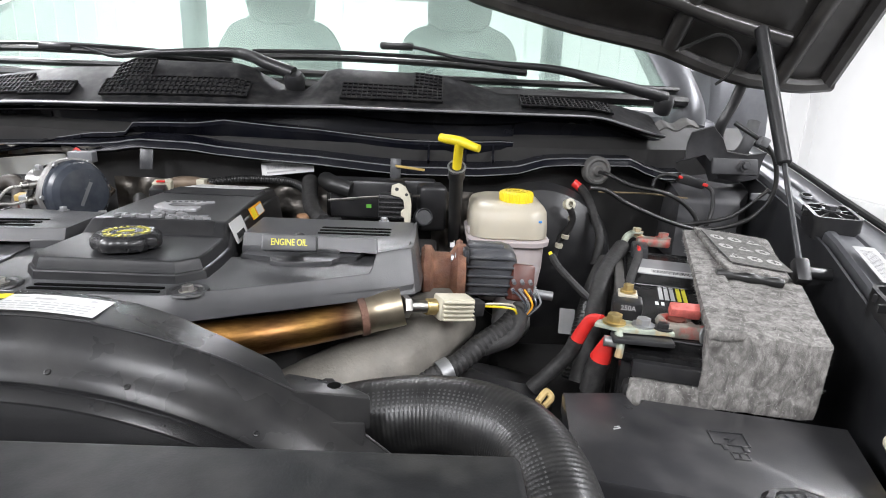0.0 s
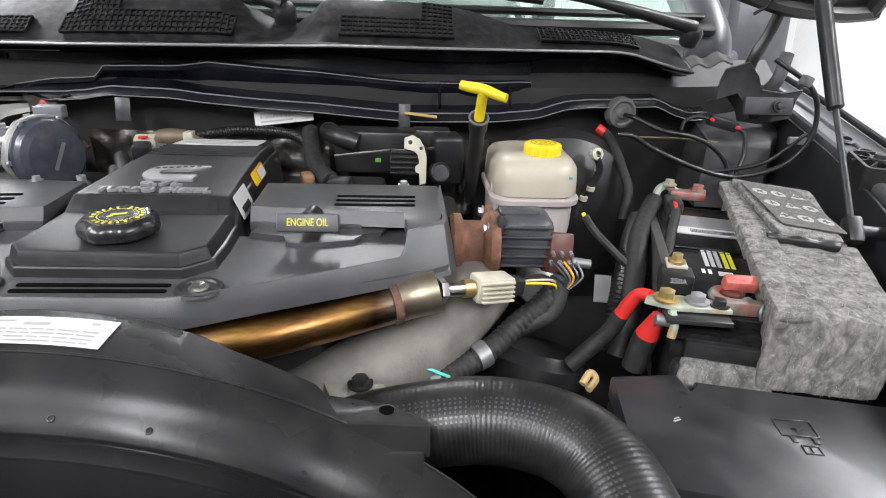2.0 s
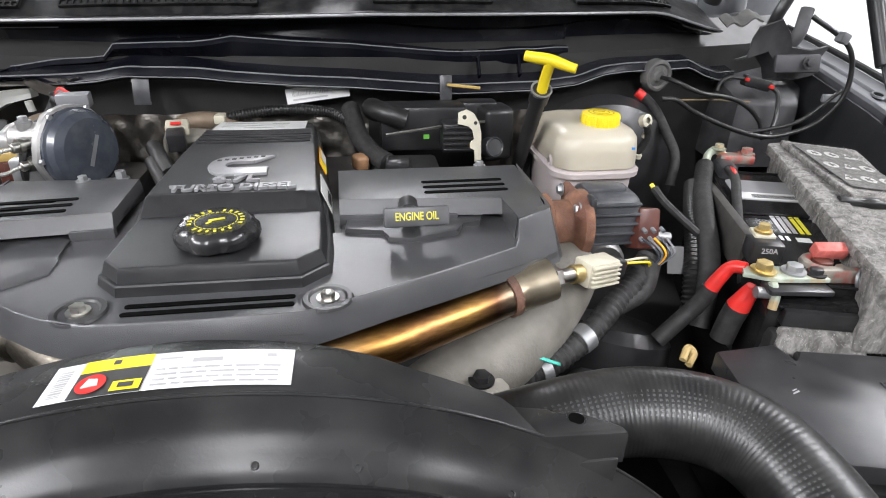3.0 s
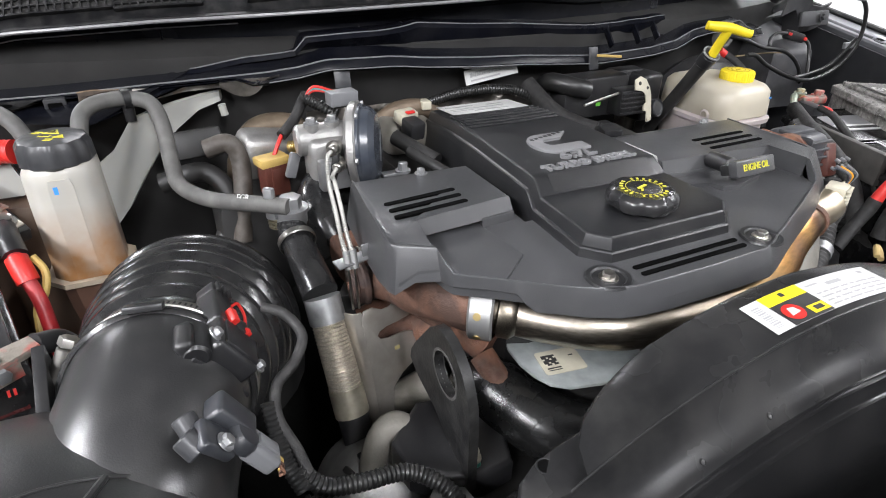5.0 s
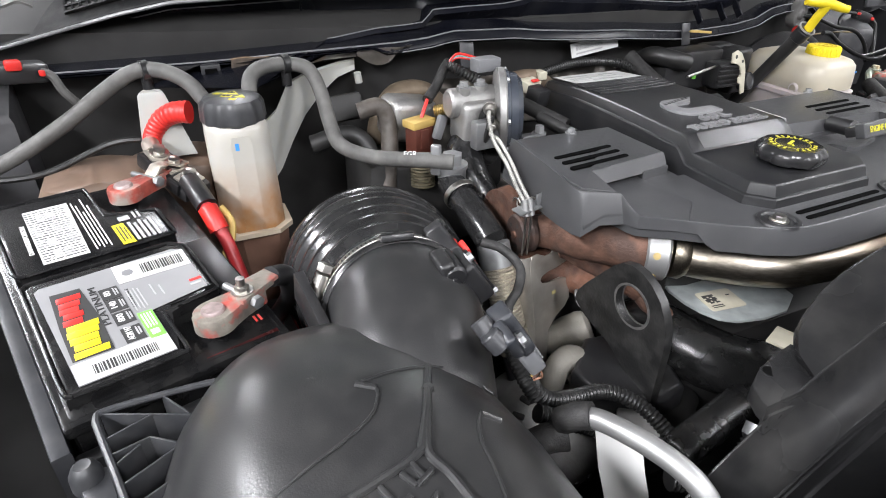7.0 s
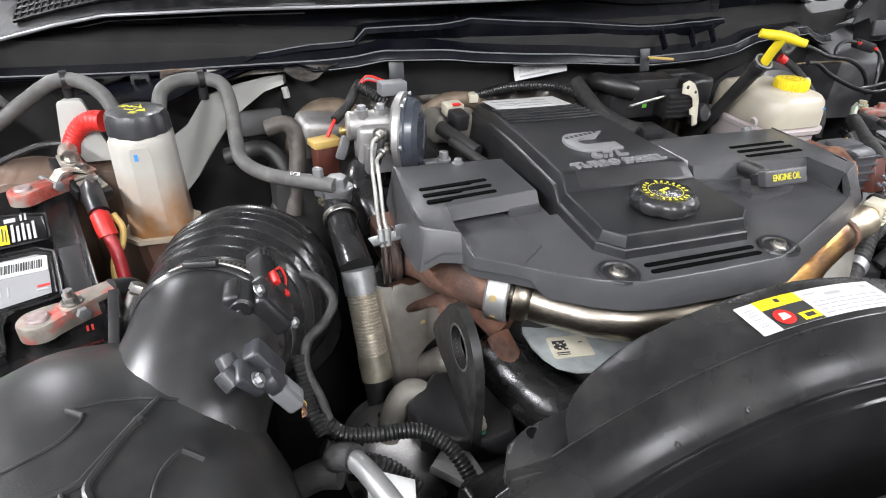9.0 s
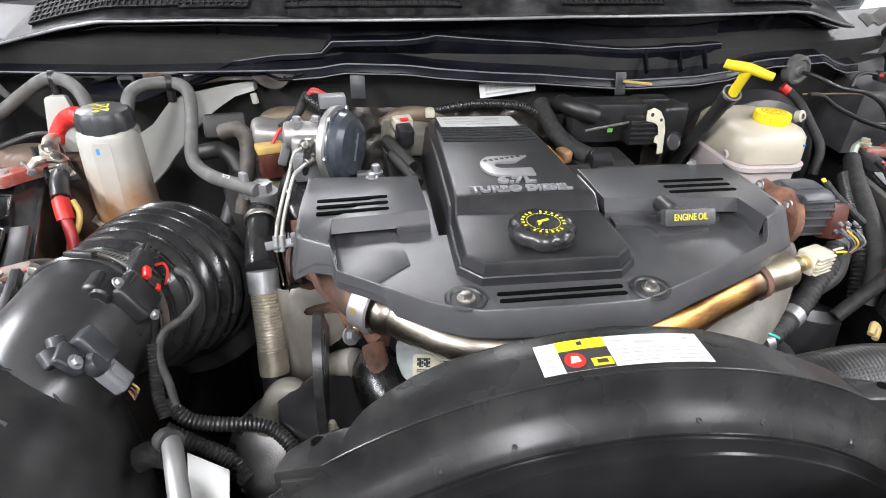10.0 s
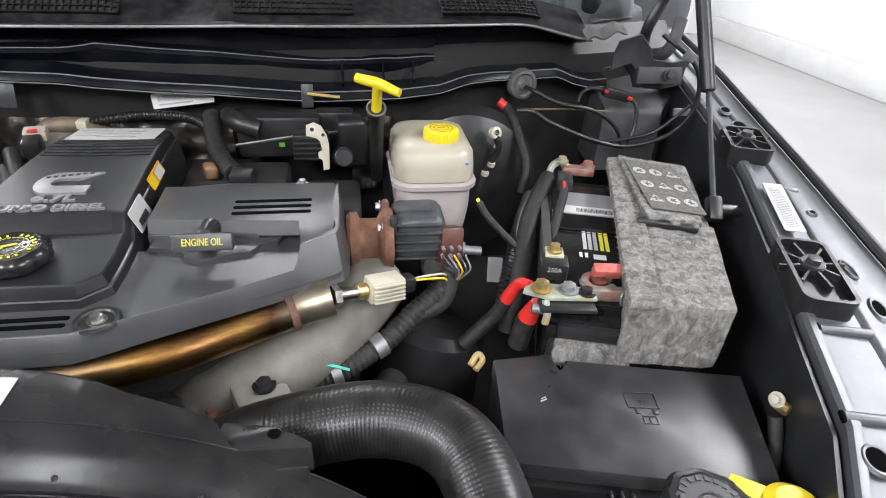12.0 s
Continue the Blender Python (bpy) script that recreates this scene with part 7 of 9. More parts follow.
part("end_clip", box(B(), pose(-0.648, 0.800, 1.3235, 0, 0, 48), (0.008, 0.012, 0.036), 0.003), ZINC, gh, "grey hose end clip")
lettering("lettering", "EGR", axes((-0.672, 0.817, 1.3275), (0.62, -0.65, 0.15), (0.3, 0.4, 1)), 0.009, WHITE, gh, 0.0003)

# EGR pipe union and braided hose
bh = thing("braided_hose", (-0.62, 0.74, 1.2), "black hose with a braided steel section", "hose")
part("union_nut", bolt(B(), (-0.628, 0.800, 1.312), (0, 0, 1), 0.012, 0.016), ZINC, bh, "zinc banjo bolt")
part("union", lathe(B(), [(0, 0), (0.014, 0), (0.016, 0.004), (0.016, 0.016), (0, 0.018)], Matrix.Translation((-0.628, 0.800, 1.296)), 22), ZINC, bh)
part("hose", tube(B(), [(-0.630, 0.800, 1.296), (-0.631, 0.785, 1.293), (-0.630, 0.760, 1.286), (-0.628, 0.730, 1.276), (-0.6255, 0.707, 1.264)], lambda s: 0.0150 + 0.03 * s, n=18), BELLOWS, bh)
part("hose_clamp", lathe(B(), [(0.0185, -0.004), (0.0195, -0.003), (0.0195, 0.003), (0.0185, 0.004)], along((-0.6305, 0.772, 1.290), (-0.628, 0.735, 1.278)), 22), STEEL, bh)
a, b = Vector((-0.625, 0.705, 1.262)), Vector((-0.618, 0.653, 1.153))
d = (b - a).normalized()
part("collar", rod(B(), a, a + d * 0.025, 0.0178, 22), surface("crimp_zinc", (0.36, 0.37, 0.37), 0.42, 0.6, var=0.25, scale=60, dust=0.2), bh, "grey crimp collar")
part("braid", tube(B(), [a + d * 0.025, a + d * 0.06, a + d * 0.093], lambda s: 0.0158 + 0.0008 * math.sin(2 * math.pi * s / 0.0036), n=28, step=0.0009), surface("braid_steel", (0.52, 0.48, 0.40), 0.42, 0.7, var=0.25, scale=700, dust=0.12), bh, "braided steel sleeve")
part("collar", rod(B(), a + d * 0.093, a + d * 0.121, 0.0172, 22), surface("dull_brass_collar", (0.40, 0.37, 0.29), 0.42, 0.7, var=0.3, scale=50, dust=0.2), bh, "dull crimp collar")
part("hose", rod(B(), a + d * 0.121, a + d * 0.17, 0.0155, 18), BLACK, bh)

# insulation and foil hanging below the cowl's passenger end
FIBRE = surface("brown_fibre", (0.085, 0.065, 0.050), 0.95, var=0.4, scale=90, bump=0.9, bscale=500)
PALE_FIBRE = surface("pale_fibre", (0.36, 0.34, 0.31), 0.9, var=0.25, scale=80, bump=0.6, bscale=400, second=(0.30, 0.20, 0.13), second_at=0.66)
ins = thing("firewall_insulation", (-0.74, 1.06, 1.37), "brown and pale fibre insulation with foil under the cowl", "insulation")


def hung(pts, y, t=0.004):
    """A thin upright sheet, given by its outline in x and z."""
    return prism(B(), [(p[0], p[1]) for p in pts], 0, t, 0.0005, axes((0, y, 0), (1, 0, 0), (0, 0, 1)))


part("fibre_panel", hung([(-0.823, 1.373), (-0.764, 1.371), (-0.762, 1.3925), (-0.780, 1.3905), (-0.805, 1.3925), (-0.821, 1.391)], 1.062), FIBRE, ins, "dark brown fibre panel")
part("fibre_edge", tube(B(), [(-0.822, 1.060, 1.391), (-0.805, 1.059, 1.3925), (-0.780, 1.059, 1.3905), (-0.762, 1.058, 1.3925), (-0.72, 1.053, 1.3940)], 0.0010, n=6), surface("frayed_tan", (0.22, 0.15, 0.09), 0.9, var=0.4, scale=200), ins, "frayed tan edge")
part("fibre_panel", hung([(-0.763, 1.376), (-0.745, 1.376), (-0.705, 1.383), (-0.658, 1.384), (-0.655, 1.3955), (-0.70, 1.3935), (-0.761, 1.3920)], 1.052), PALE_FIBRE, ins, "pale fibre panel")
rows = []
for i in range(15):
    u = i / 14
    x = -0.660 + 0.074 * u
    zb = 1.388 - 0.014 * math.sin(math.pi * min(1.0, u * 1.25)) + (0.012 * (u - 0.6) / 0.4 if u > 0.6 else 0)
    rows.append([(x, 1.036 - 0.012 * u + 0.002 * noise.noise(Vector((x * 120, k * 2.0, 3))), 1.397 + (zb - 1.397) * k / 5) for k in range(6)])
part("foil", thicken(loft(B(), rows), 0.0008), FOIL, ins, "crumpled foil end", 60)
cbx = thing("cowl_clip", (-0.848, 1.06, 1.36), "square black plastic clip under the cowl", "clip")
part("frame", box(B(), pose(-0.8475, 1.066, 1.374, 4, 0, 0), (0.024, 0.010, 0.025), 0.002), SMOKE, cbx)
part("socket", box(B(), pose(-0.8475, 1.0605, 1.374, 4, 0, 0), (0.015, 0.004, 0.015), 0.001), SLOT, cbx)
part("bar", box(B(), pose(-0.8475, 1.0582, 1.372, 4, 0, 0), (0.015, 0.002, 0.003), 0.0005), SMOKE, cbx)

# ---- throttle actuator behind the cover ----
AX = -0.018
ta = thing("throttle_actuator", (-0.53, 0.85, 1.3), "cast aluminium actuator with a dark blue-grey round lid", "actuator")
lid_m = along((-0.516 + AX, 0.855, 1.351), (-0.480 + AX, 0.838, 1.353))
part("lid", lathe(B(), [(0.0475, 0), (0.0475, 0.006), (0.045, 0.008), (0.043, 0.016), (0.036, 0.022), (0.02, 0.024), (0, 0.024)], lid_m, 20), BLUEGREY, ta, "dark blue-grey plastic lid", 25)
part("rim", lathe(B(), [(0, -0.010), (0.044, -0.010), (0.050, -0.006), (0.050, 0.001), (0.0475, 0.003)], lid_m, 24, lambda a: 1 + 0.04 * (math.cos(6 * a) > 0.6)), ALU, ta, "cast aluminium rim")
for k in range(6):
    q = 2 * math.pi * k / 6
    part("screw", bolt(B(), lid_m @ Vector((0.0485 * math.cos(q), 0.0485 * math.sin(q), 0.002)), lid_m.to_3x3() @ Vector((0, 0, 1)), 0.0035, 0.004, False), ZINC, ta)
part("gear_case", box(B(), (-0.548 + AX, 0.862, 1.340), (0.055, 0.045, 0.055), 0.008, 3), ALU, ta, "cast aluminium gear case")
part("motor_barrel", rod(B(), (-0.585 + AX, 0.868, 1.362), (-0.520 + AX, 0.866, 1.362), 0.0175, 20, bevel=0.003), ALU, ta)
part("plate", box(B(), pose(-0.550 + AX, 0.825, 1.335, 0, 0, 4), (0.044, 0.016, 0.034), 0.003), ZINC, ta)
for x, y in ((-0.567 + AX, 0.862), (-0.543 + AX, 0.864)):
    part("boss", rod(B(), (x, y, 1.366), (x, y, 1.382), 0.0085, 16, bevel=0.001), ALU, ta)
    part("bolt", bolt(B(), (x, y, 1.381), r=0.0055, h=0.007), ZINC, ta)
part("plug", box(B(), pose(-0.522 + AX, 0.893, 1.398, 0, 0, 8), (0.034, 0.020, 0.016), 0.002), MIDGREY, ta, "grey plug on top")
part("foot_bolt", bolt(B(), (-0.470 + AX, 0.838, 1.318), r=0.006, h=0.012), ZINC, ta)
part("foot", box(B(), (-0.480 + AX, 0.842, 1.316), (0.03, 0.012, 0.005), 0.001), ZINC, ta)
part("lettering_bar", rects(B(), lid_m @ pose(0, 0, 0.0243, 0, 0, 60), [(-0.018, -0.003, 0.036, 0.005)]), MIDGREY, ta)
cab = thing("actuator_cables", (-0.58, 0.75, 1.3), "pair of spiral steel control cables with fittings", "control cable")
for dx, dz in ((0.0, 0.0), (0.004, -0.020)):
    p0 = Vector((-0.578 + dx, 0.810, 1.366 + dz))
    part("fitting", rod(B(), p0 + Vector((0.012, 0.016, 0.002)), p0, 0.0055, 12, bevel=0.001), STEEL, cab)
    part("ring", rod(B(), p0 + Vector((0.007, 0.010, 0.001)), p0 + Vector((0.004, 0.006, 0.001)), 0.0080, 14), STEEL, cab)
    o = Vector((0.006 if dz else 0.0, 0, 0))
    pts = [p0, p0 + Vector((-0.008, -0.014, -0.002)), Vector((-0.592, 0.772, 1.347)) + o, Vector((-0.597, 0.735, 1.336)) + o, Vector((-0.601, 0.705, 1.322)) + o, Vector((-0.602, 0.684, 1.312)) + o]
    part("spiral_sheath", tube(B(), pts, lambda s: 0.0019 + 0.0005 * math.sin(2 * math.pi * s / 0.0030), n=10, step=0.00075), surface("cable_steel", (0.44, 0.43, 0.40), 0.5, 0.5), cab)
    part("ferrule", rod(B(), pts[-1] + Vector((0, 0.004, 0.004)), pts[-1] + Vector((0.0003, -0.002, -0.012)), 0.0036, 12), TUBE_ALU, cab)
    part("inner_wire", tube(B(), [pts[-1], pts[-1] + Vector((0.000, -0.002, -0.02)), pts[-1] + Vector((0.002, 0.002, -0.060))], 0.0012, n=6), STEEL, cab)
part("bracket", box(B(), pose(-0.594, 0.688, 1.306, 8, 0, 14), (0.040, 0.014, 0.002), 0.0008), ZINC, cab)
part("bracket_tab", box(B(), pose(-0.582, 0.690, 1.312, 80, 0, 14), (0.010, 0.012, 0.002), 0.0008), ZINC, cab)

# brown plug on its bracket
bp = thing("maroon_plug", (-0.63, 0.89, 1.29), "maroon electrical plug with a tan lock", "electrical plug")
part("shell", box(B(), pose(-0.628, 0.895, 1.312, 0, 0, 18), (0.030, 0.022, 0.038), 0.003), MAROON, bp)
part("latch", box(B(), pose(-0.626, 0.8835, 1.316, 0, 0, 18), (0.012, 0.004, 0.024), 0.001), MAROON, bp)
part("lock", box(B(), pose(-0.628, 0.896, 1.334, 0, 0, 18), (0.036, 0.024, 0.010), 0.002), TAN, bp, "tan locking piece")
part("red_wire", tube(B(), [(-0.624, 0.898, 1.338), (-0.616, 0.905, 1.350), (-0.606, 0.915, 1.362)], 0.0024, n=6), RED, bp)
part("sleeve", tube(B(), [(-0.611, 0.910, 1.356), (-0.592, 0.925, 1.368), (-0.580, 0.930, 1.385), (-0.574, 0.925, 1.397)], 0.0065, n=10), TAPE, bp)
for k, mt in enumerate((RED, surface("teal_wire", (0.02, 0.30, 0.30), 0.4), RED)):
    part("lead", tube(B(), [(-0.575, 0.925, 1.395), (-0.565, 0.92, 1.402 + 0.002 * k), (-0.55, 0.905, 1.402 + 0.001 * k), (-0.535, 0.897, 1.399)], 0.0020, n=6), mt, bp)
part("loom", loom(B(), [(-0.575, 0.925, 1.392), (-0.56, 0.91, 1.385), (-0.545, 0.90, 1.376)], 0.0065, 0.004), LOOM, bp)
# glossy rubber elbow and castings between hose and actuator
ge = thing("intake_castings", (-0.6, 0.87, 1.25), "tangle of pale castings, bolts and a shiny rubber elbow", "engine parts")
part("elbow", tube(B(), [(-0.58, 0.80, 1.25), (-0.592, 0.832, 1.290), (-0.578, 0.862, 1.305), (-0.545, 0.87, 1.298)], 0.024, n=18), BELLOWS, ge, "glossy black rubber elbow")
part("ring", tube(B(), [Vector((-0.574 + 0.004 * math.sin(q), 0.826, 1.345)) + Vector((0.0, 0.010 * math.cos(q), 0.020 * math.sin(q))) for q in [2 * math.pi * i / 20 for i in range(21)]], 0.0045, n=8, per=2), RUBBER, ge)
part("casting", box(B(), pose(-0.625, 0.945, 1.325, 5, 10, 10), (0.07, 0.05, 0.055), 0.012, 3), ALU, ge)
part("casting", tube(B(), [(-0.66, 0.97, 1.27), (-0.655, 0.965, 1.315), (-0.63, 0.975, 1.345), (-0.59, 0.98, 1.345), (-0.56, 0.985, 1.32)], 0.016, n=14), surface("tan_casting", (0.15, 0.115, 0.08), 0.5, 0.4, var=0.3, scale=50, bump=0.3, bscale=300), ge, "tan-stained pipe casting")
part("clip", box(B(), pose(-0.607, 0.880, 1.330, 0, 20, 10), (0.012, 0.008, 0.030), 0.002), MIDGREY, ge)
part("stud", tube(B(), [(-0.605, 0.90, 1.345), (-0.585, 0.885, 1.350)], lambda s: 0.0065 + 0.0007 * math.sin(s * 2500), n=10, step=0.0006), BRASS, ge)
part("stud_foot", tube(B(), [(-0.628, 0.886, 1.285), (-0.628, 0.884, 1.255)], lambda s: 0.015 + 0.0012 * math.sin(s * 1500), n=14, step=0.001), surface("dull_olive", (0.17, 0.15, 0.10), 0.5, 0.4), ge)
part("pipe", tube(B(), [(-0.695, 0.93, 1.345), (-0.67, 0.925, 1.350), (-0.66, 0.92, 1.33), (-0.665, 0.905, 1.29), (-0.675, 0.89, 1.24)], 0.0110, n=14), surface("brown_hose", (0.060, 0.050, 0.042), 0.55, var=0.3, scale=40, dust=0.2), ge, "dusty brown hose")
part("pipe", tube(B(), [(-0.75, 0.96, 1.30), (-0.70, 0.95, 1.310), (-0.68, 0.93, 1.28), (-0.70, 0.90, 1.22)], 0.012, n=12), DARK, ge)
part("valve_plate", box(B(), pose(-0.70, 0.985, 1.335, 70, 0, 10), (0.06, 0.035, 0.012), 0.008), DARK, ge)
for x, y, z, r in ((-0.45, 0.87, 1.325, 0.010), (-0.445, 0.835, 1.318, 0.007)):
    part("fitting", tube(B(), [(x - 0.02, y + 0.04, z + 0.01), (x, y, z), (x + 0.012, y - 0.02, z - 0.006)], r, n=10), DARK, ge)
part("white_plug", box(B(), pose(-0.445, 0.935, 1.352, 10, 0, 12), (0.028, 0.02, 0.016), 0.003), CREAM, ge)
part("plug_body", box(B(), pose(-0.443, 0.915, 1.342, 10, 0, 12), (0.022, 0.026, 0.024), 0.003), BLACK, ge)
part("plug_dot", box(B(), pose(-0.443, 0.924, 1.3605, 10, 0, 12), (0.012, 0.006, 0.002), 0.0005), RED, ge)
part("base", box(B(), (-0.60, 0.95, 1.22), (0.2, 0.12, 0.14), 0.02), DARK, ge)

# ---- exhaust elbow, flap, bracket ----
STAINLESS = surface("stained_pressed_steel", (0.40, 0.375, 0.335), 0.42, 0.75, var=0.2, scale=30, bump=0.12, bscale=260, dust=0.25, dust_colour=(0.26, 0.21, 0.16))
DARKRUST = surface("dark_rust", (0.085, 0.040, 0.026), 0.82, 0.1, var=0.4, scale=60, bump=0.8, bscale=420, second=(0.16, 0.07, 0.04), dust=0.1)
ex = thing("exhaust_elbow", (-0.55, 0.65, 1.24), "rough brown cast exhaust elbow with a flap drum", "exhaust elbow")
part("elbow", tube(B(), [(-0.568, 0.706, 1.264), (-0.553, 0.692, 1.266), (-0.541, 0.668, 1.272), (-0.529, 0.642, 1.278), (-0.513, 0.614, 1.281), (-0.503, 0.600, 1.282)], lambda s: 0.0170 + 0.0080 * min(1.0, s / 0.045), n=26), IRON, ex)
dm = along((-0.590, 0.7085, 1.264), (-0.606, 0.7095, 1.264))
drum_ = part("drum", lathe(B(), [(0, 0.006), (0.0195, 0.006), (0.0215, 0.004), (0.0215, 0.0005), (0.0195, -0.001), (0.0195, -0.005), (0.0215, -0.007), (0.0215, -0.011), (0.0165, -0.012), (0.0165, -0.030), (0, -0.030)], dm, 36), surface("rusty_drum", (0.060, 0.040, 0.034), 0.62, 0.4, var=0.35, scale=70, bump=0.5, bscale=420, second=(0.10, 0.055, 0.04), second_at=0.6), ex, "rusty flap drum")
for k in range(5):
    q = 2 * math.pi * k / 5
    part("drum_hole", lathe(B(), [(0, 0.0064), (0.0024, 0.0064), (0.0024, 0.004)], dm @ Matrix.Translation((0.0125 * math.cos(q), 0.0125 * math.sin(q), 0)), 10), DARK, drum_)
part("drum_axle", lathe(B(), [(0, 0.0085), (0.004, 0.008), (0.0045, 0.005)], dm, 12), DARKRUST, drum_)
part("spring", tube(B(), [Vector((-0.600 + 0.0006 * i, 0.706 - 0.0002 * i, 1.304)) + Vector((0, 0.0055 * math.cos(i * 0.9), 0.0055 * math.sin(i * 0.9))) for i in range(48)], 0.0010, n=5, per=1), STEEL, ex)
part("rear_drum", rod(B(), (-0.592, 0.752, 1.270), (-0.55, 0.760, 1.270), 0.026, 24), DARKRUST, ex)
hb = thing("heat_bracket", (-0.57, 0.67, 1.15), "pale pressed steel bracket beside the exhaust", "bracket")
hm = axes((-0.594, 0.671, 1.210), (0.96, 0.25, 0.0), (0.0, 0.22, 0.97))
OUTL = [(0.0, -0.10), (0.0, 0.036), (0.004, 0.042), (0.014, 0.042), (0.024, 0.036), (0.034, 0.036), (0.041, 0.042), (0.050, 0.046), (0.058, 0.044), (0.063, 0.036), (0.063, 0.022), (0.052, 0.0185), (0.040, 0.0175), (0.026, 0.0175), (0.0165, 0.0160), (0.0130, 0.0115), (0.0160, 0.0065), (0.026, 0.0040), (0.046, 0.0030), (0.054, 0.0), (0.058, -0.008), (0.059, -0.026), (0.050, -0.034), (0.034, -0.040), (0.020, -0.052), (0.014, -0.10)]
part("plate", prism(B(), OUTL[::-1], 0, 0.0026, 0.0006, hm), STAINLESS, hb)
rows = []
for z_ in (-0.10, -0.05, 0.0, 0.042):
    rows.append([hm @ Vector((x_, z_, n_)) for x_, n_ in ((0.0012, 0.0022), (-0.0035, 0.0014), (-0.0070, -0.002), (-0.0105, -0.010), (-0.0125, -0.022))])
part("flange", thicken(loft(B(), rows), 0.0022), STAINLESS, hb, "bent side flange")
part("bolt", bolt(B(), hm @ Vector((0.0505, 0.032, 0.003)), hm.to_3x3() @ Vector((0, 0, 1)), 0.0046, 0.007), DARKRUST, hb)
part("yellow_mark", rects(B(), hm @ Matrix.Translation((0.030, -0.012, 0.0027)), [(0, 0, 0.006, 0.004)], 0.0002), surface("faint_yellow", (0.42, 0.36, 0.16), 0.6), hb)
sn_ = along((-0.572, 0.676, 1.130), (-0.515, 0.650, 1.160))
part("snout", lathe(B(), [(0, -0.01), (0.010, -0.01), (0.0125, 0.0), (0.0175, 0.018), (0.0205, 0.036), (0.0212, 0.052), (0.0195, 0.059), (0.013, 0.063), (0, 0.064)], sn_, 28), BEIGE, hb, "pale cast pump snout")
part("nut", bolt(B(), (-0.530, 0.668, 1.188), (0.6, -0.6, 0.5), 0.0075, 0.012), ZINC, hb)
part("rear_casting", tube(B(), [(-0.585, 0.715, 1.205), (-0.555, 0.712, 1.212), (-0.53, 0.700, 1.205), (-0.505, 0.675, 1.20)], 0.0215, n=16), DARKRUST, hb)
part("rear_casting", tube(B(), [(-0.535, 0.690, 1.248), (-0.52, 0.672, 1.24), (-0.505, 0.640, 1.235), (-0.490, 0.61, 1.225)], 0.018, n=14), DARKRUST, hb)
part("rear_casting", tube(B(), [(-0.505, 0.600, 1.230), (-0.498, 0.565, 1.205), (-0.505, 0.555, 1.165), (-0.51, 0.545, 1.12)], 0.012, n=14), DARKRUST, hb)
part("rear_wall", box(B(), (-0.545, 0.735, 1.12), (0.12, 0.03, 0.22), 0.01), DARK, hb)
lg_ = part("lug", tube(B(), [(-0.622, 0.585, 1.135), (-0.616, 0.590, 1.160), (-0.606, 0.594, 1.178), (-0.594, 0.594, 1.184), (-0.584, 0.590, 1.177), (-0.580, 0.587, 1.165)], 0.0125, n=16), BEIGE, hb, "pale cast lug")
part("lug_bush", rod(B(), (-0.588, 0.583, 1.170), (-0.583, 0.574, 1.172), 0.011, 18), RUST, lg_)

# lifting eye: an upright plate with a large hole
le = thing("lifting_eye", (-0.555, 0.56, 1.2), "black steel lifting eye with a large hole", "lifting eye")
EYE_PL = [(0.640, 1.216), (0.637, 1.228), (0.626, 1.244), (0.594, 1.283), (0.584, 1.2915), (0.572, 1.2955), (0.558, 1.2950), (0.545, 1.2900), (0.533, 1.2810), (0.525, 1.2690), (0.5195, 1.2550), (0.5175, 1.238), (0.5170, 1.165), (0.536, 1.165), (0.556, 1.188), (0.585, 1.201), (0.622, 1.207)]


def eye_plate(lift, rad, c=(0.5630, 1.2575), half=0.0042):
    """The plate with its hole, bowed slightly to one side."""
    bm = bmesh.new()
    es = []
    for poly in (EYE_PL, [(c[0] + rad * 1.08 * math.cos(2 * math.pi * i / 32), c[1] + rad * math.sin(2 * math.pi * i / 32)) for i in range(32)]):
        vs = [bm.verts.new((-0.556 + lift - 0.05 * (p[0] - 0.56) * 0, p[0], p[1])) for p in poly]
        es += [bm.edges.new((vs[i], vs[(i + 1) % len(vs)])) for i in range(len(vs))]
    bmesh.ops.triangle_fill(bm, edges=es, use_beauty=True)
    r = bmesh.ops.extrude_face_region(bm, geom=bm.faces[:])
    bmesh.ops.translate(bm, vec=(half * 2, 0, 0), verts=[v for v in r["geom"] if isinstance(v, bmesh.types.BMVert)])
    bmesh.ops.recalc_face_normals(bm, faces=bm.faces[:])
    return bm


part("plate", eye_plate(-0.0042, 0.0205), surface("painted_black_steel", (0.012, 0.012, 0.012), 0.36, var=0.3, scale=40, bump=0.3, bscale=300, dust=0.08), le)
em_ = axes((-0.556, 0.5630, 1.2575), (0, 1, 0), (0, 0, 1)) @ Matrix.Diagonal((1.08, 1, 1, 1))
part("hole_edge", lathe(B(), [(0.0190, -0.0046), (0.0205, -0.0050), (0.0215, -0.0046), (0.0205, 0.0), (0.0215, 0.0046), (0.0205, 0.0050), (0.0190, 0.0046)], em_, 36), surface("worn_edge_steel", (0.26, 0.255, 0.25), 0.42, 0.8, var=0.35, scale=120, dust=0.3), le, "worn bright steel edge")

# galvanised plate with bar-code tag, black elbow pipe
gp = thing("galvanised_plate", (-0.44, 0.54, 1.2), "grey galvanised plate with a cream data tag", "metal plate")
GALV = surface("galvanised_steel", (0.36, 0.39, 0.385), 0.48, 0.4, var=0.18, scale=60, dust=0.15)
part("plate", prism(B(), [(-0.478, 0.604), (-0.482, 0.592), (-0.4825, 0.570), (-0.479, 0.552), (-0.472, 0.537), (-0.458, 0.527), (-0.43, 0.520), (-0.40, 0.520), (-0.372, 0.535), (-0.36, 0.60)], 1.2315, 1.2345, 0.0008), GALV, gp)
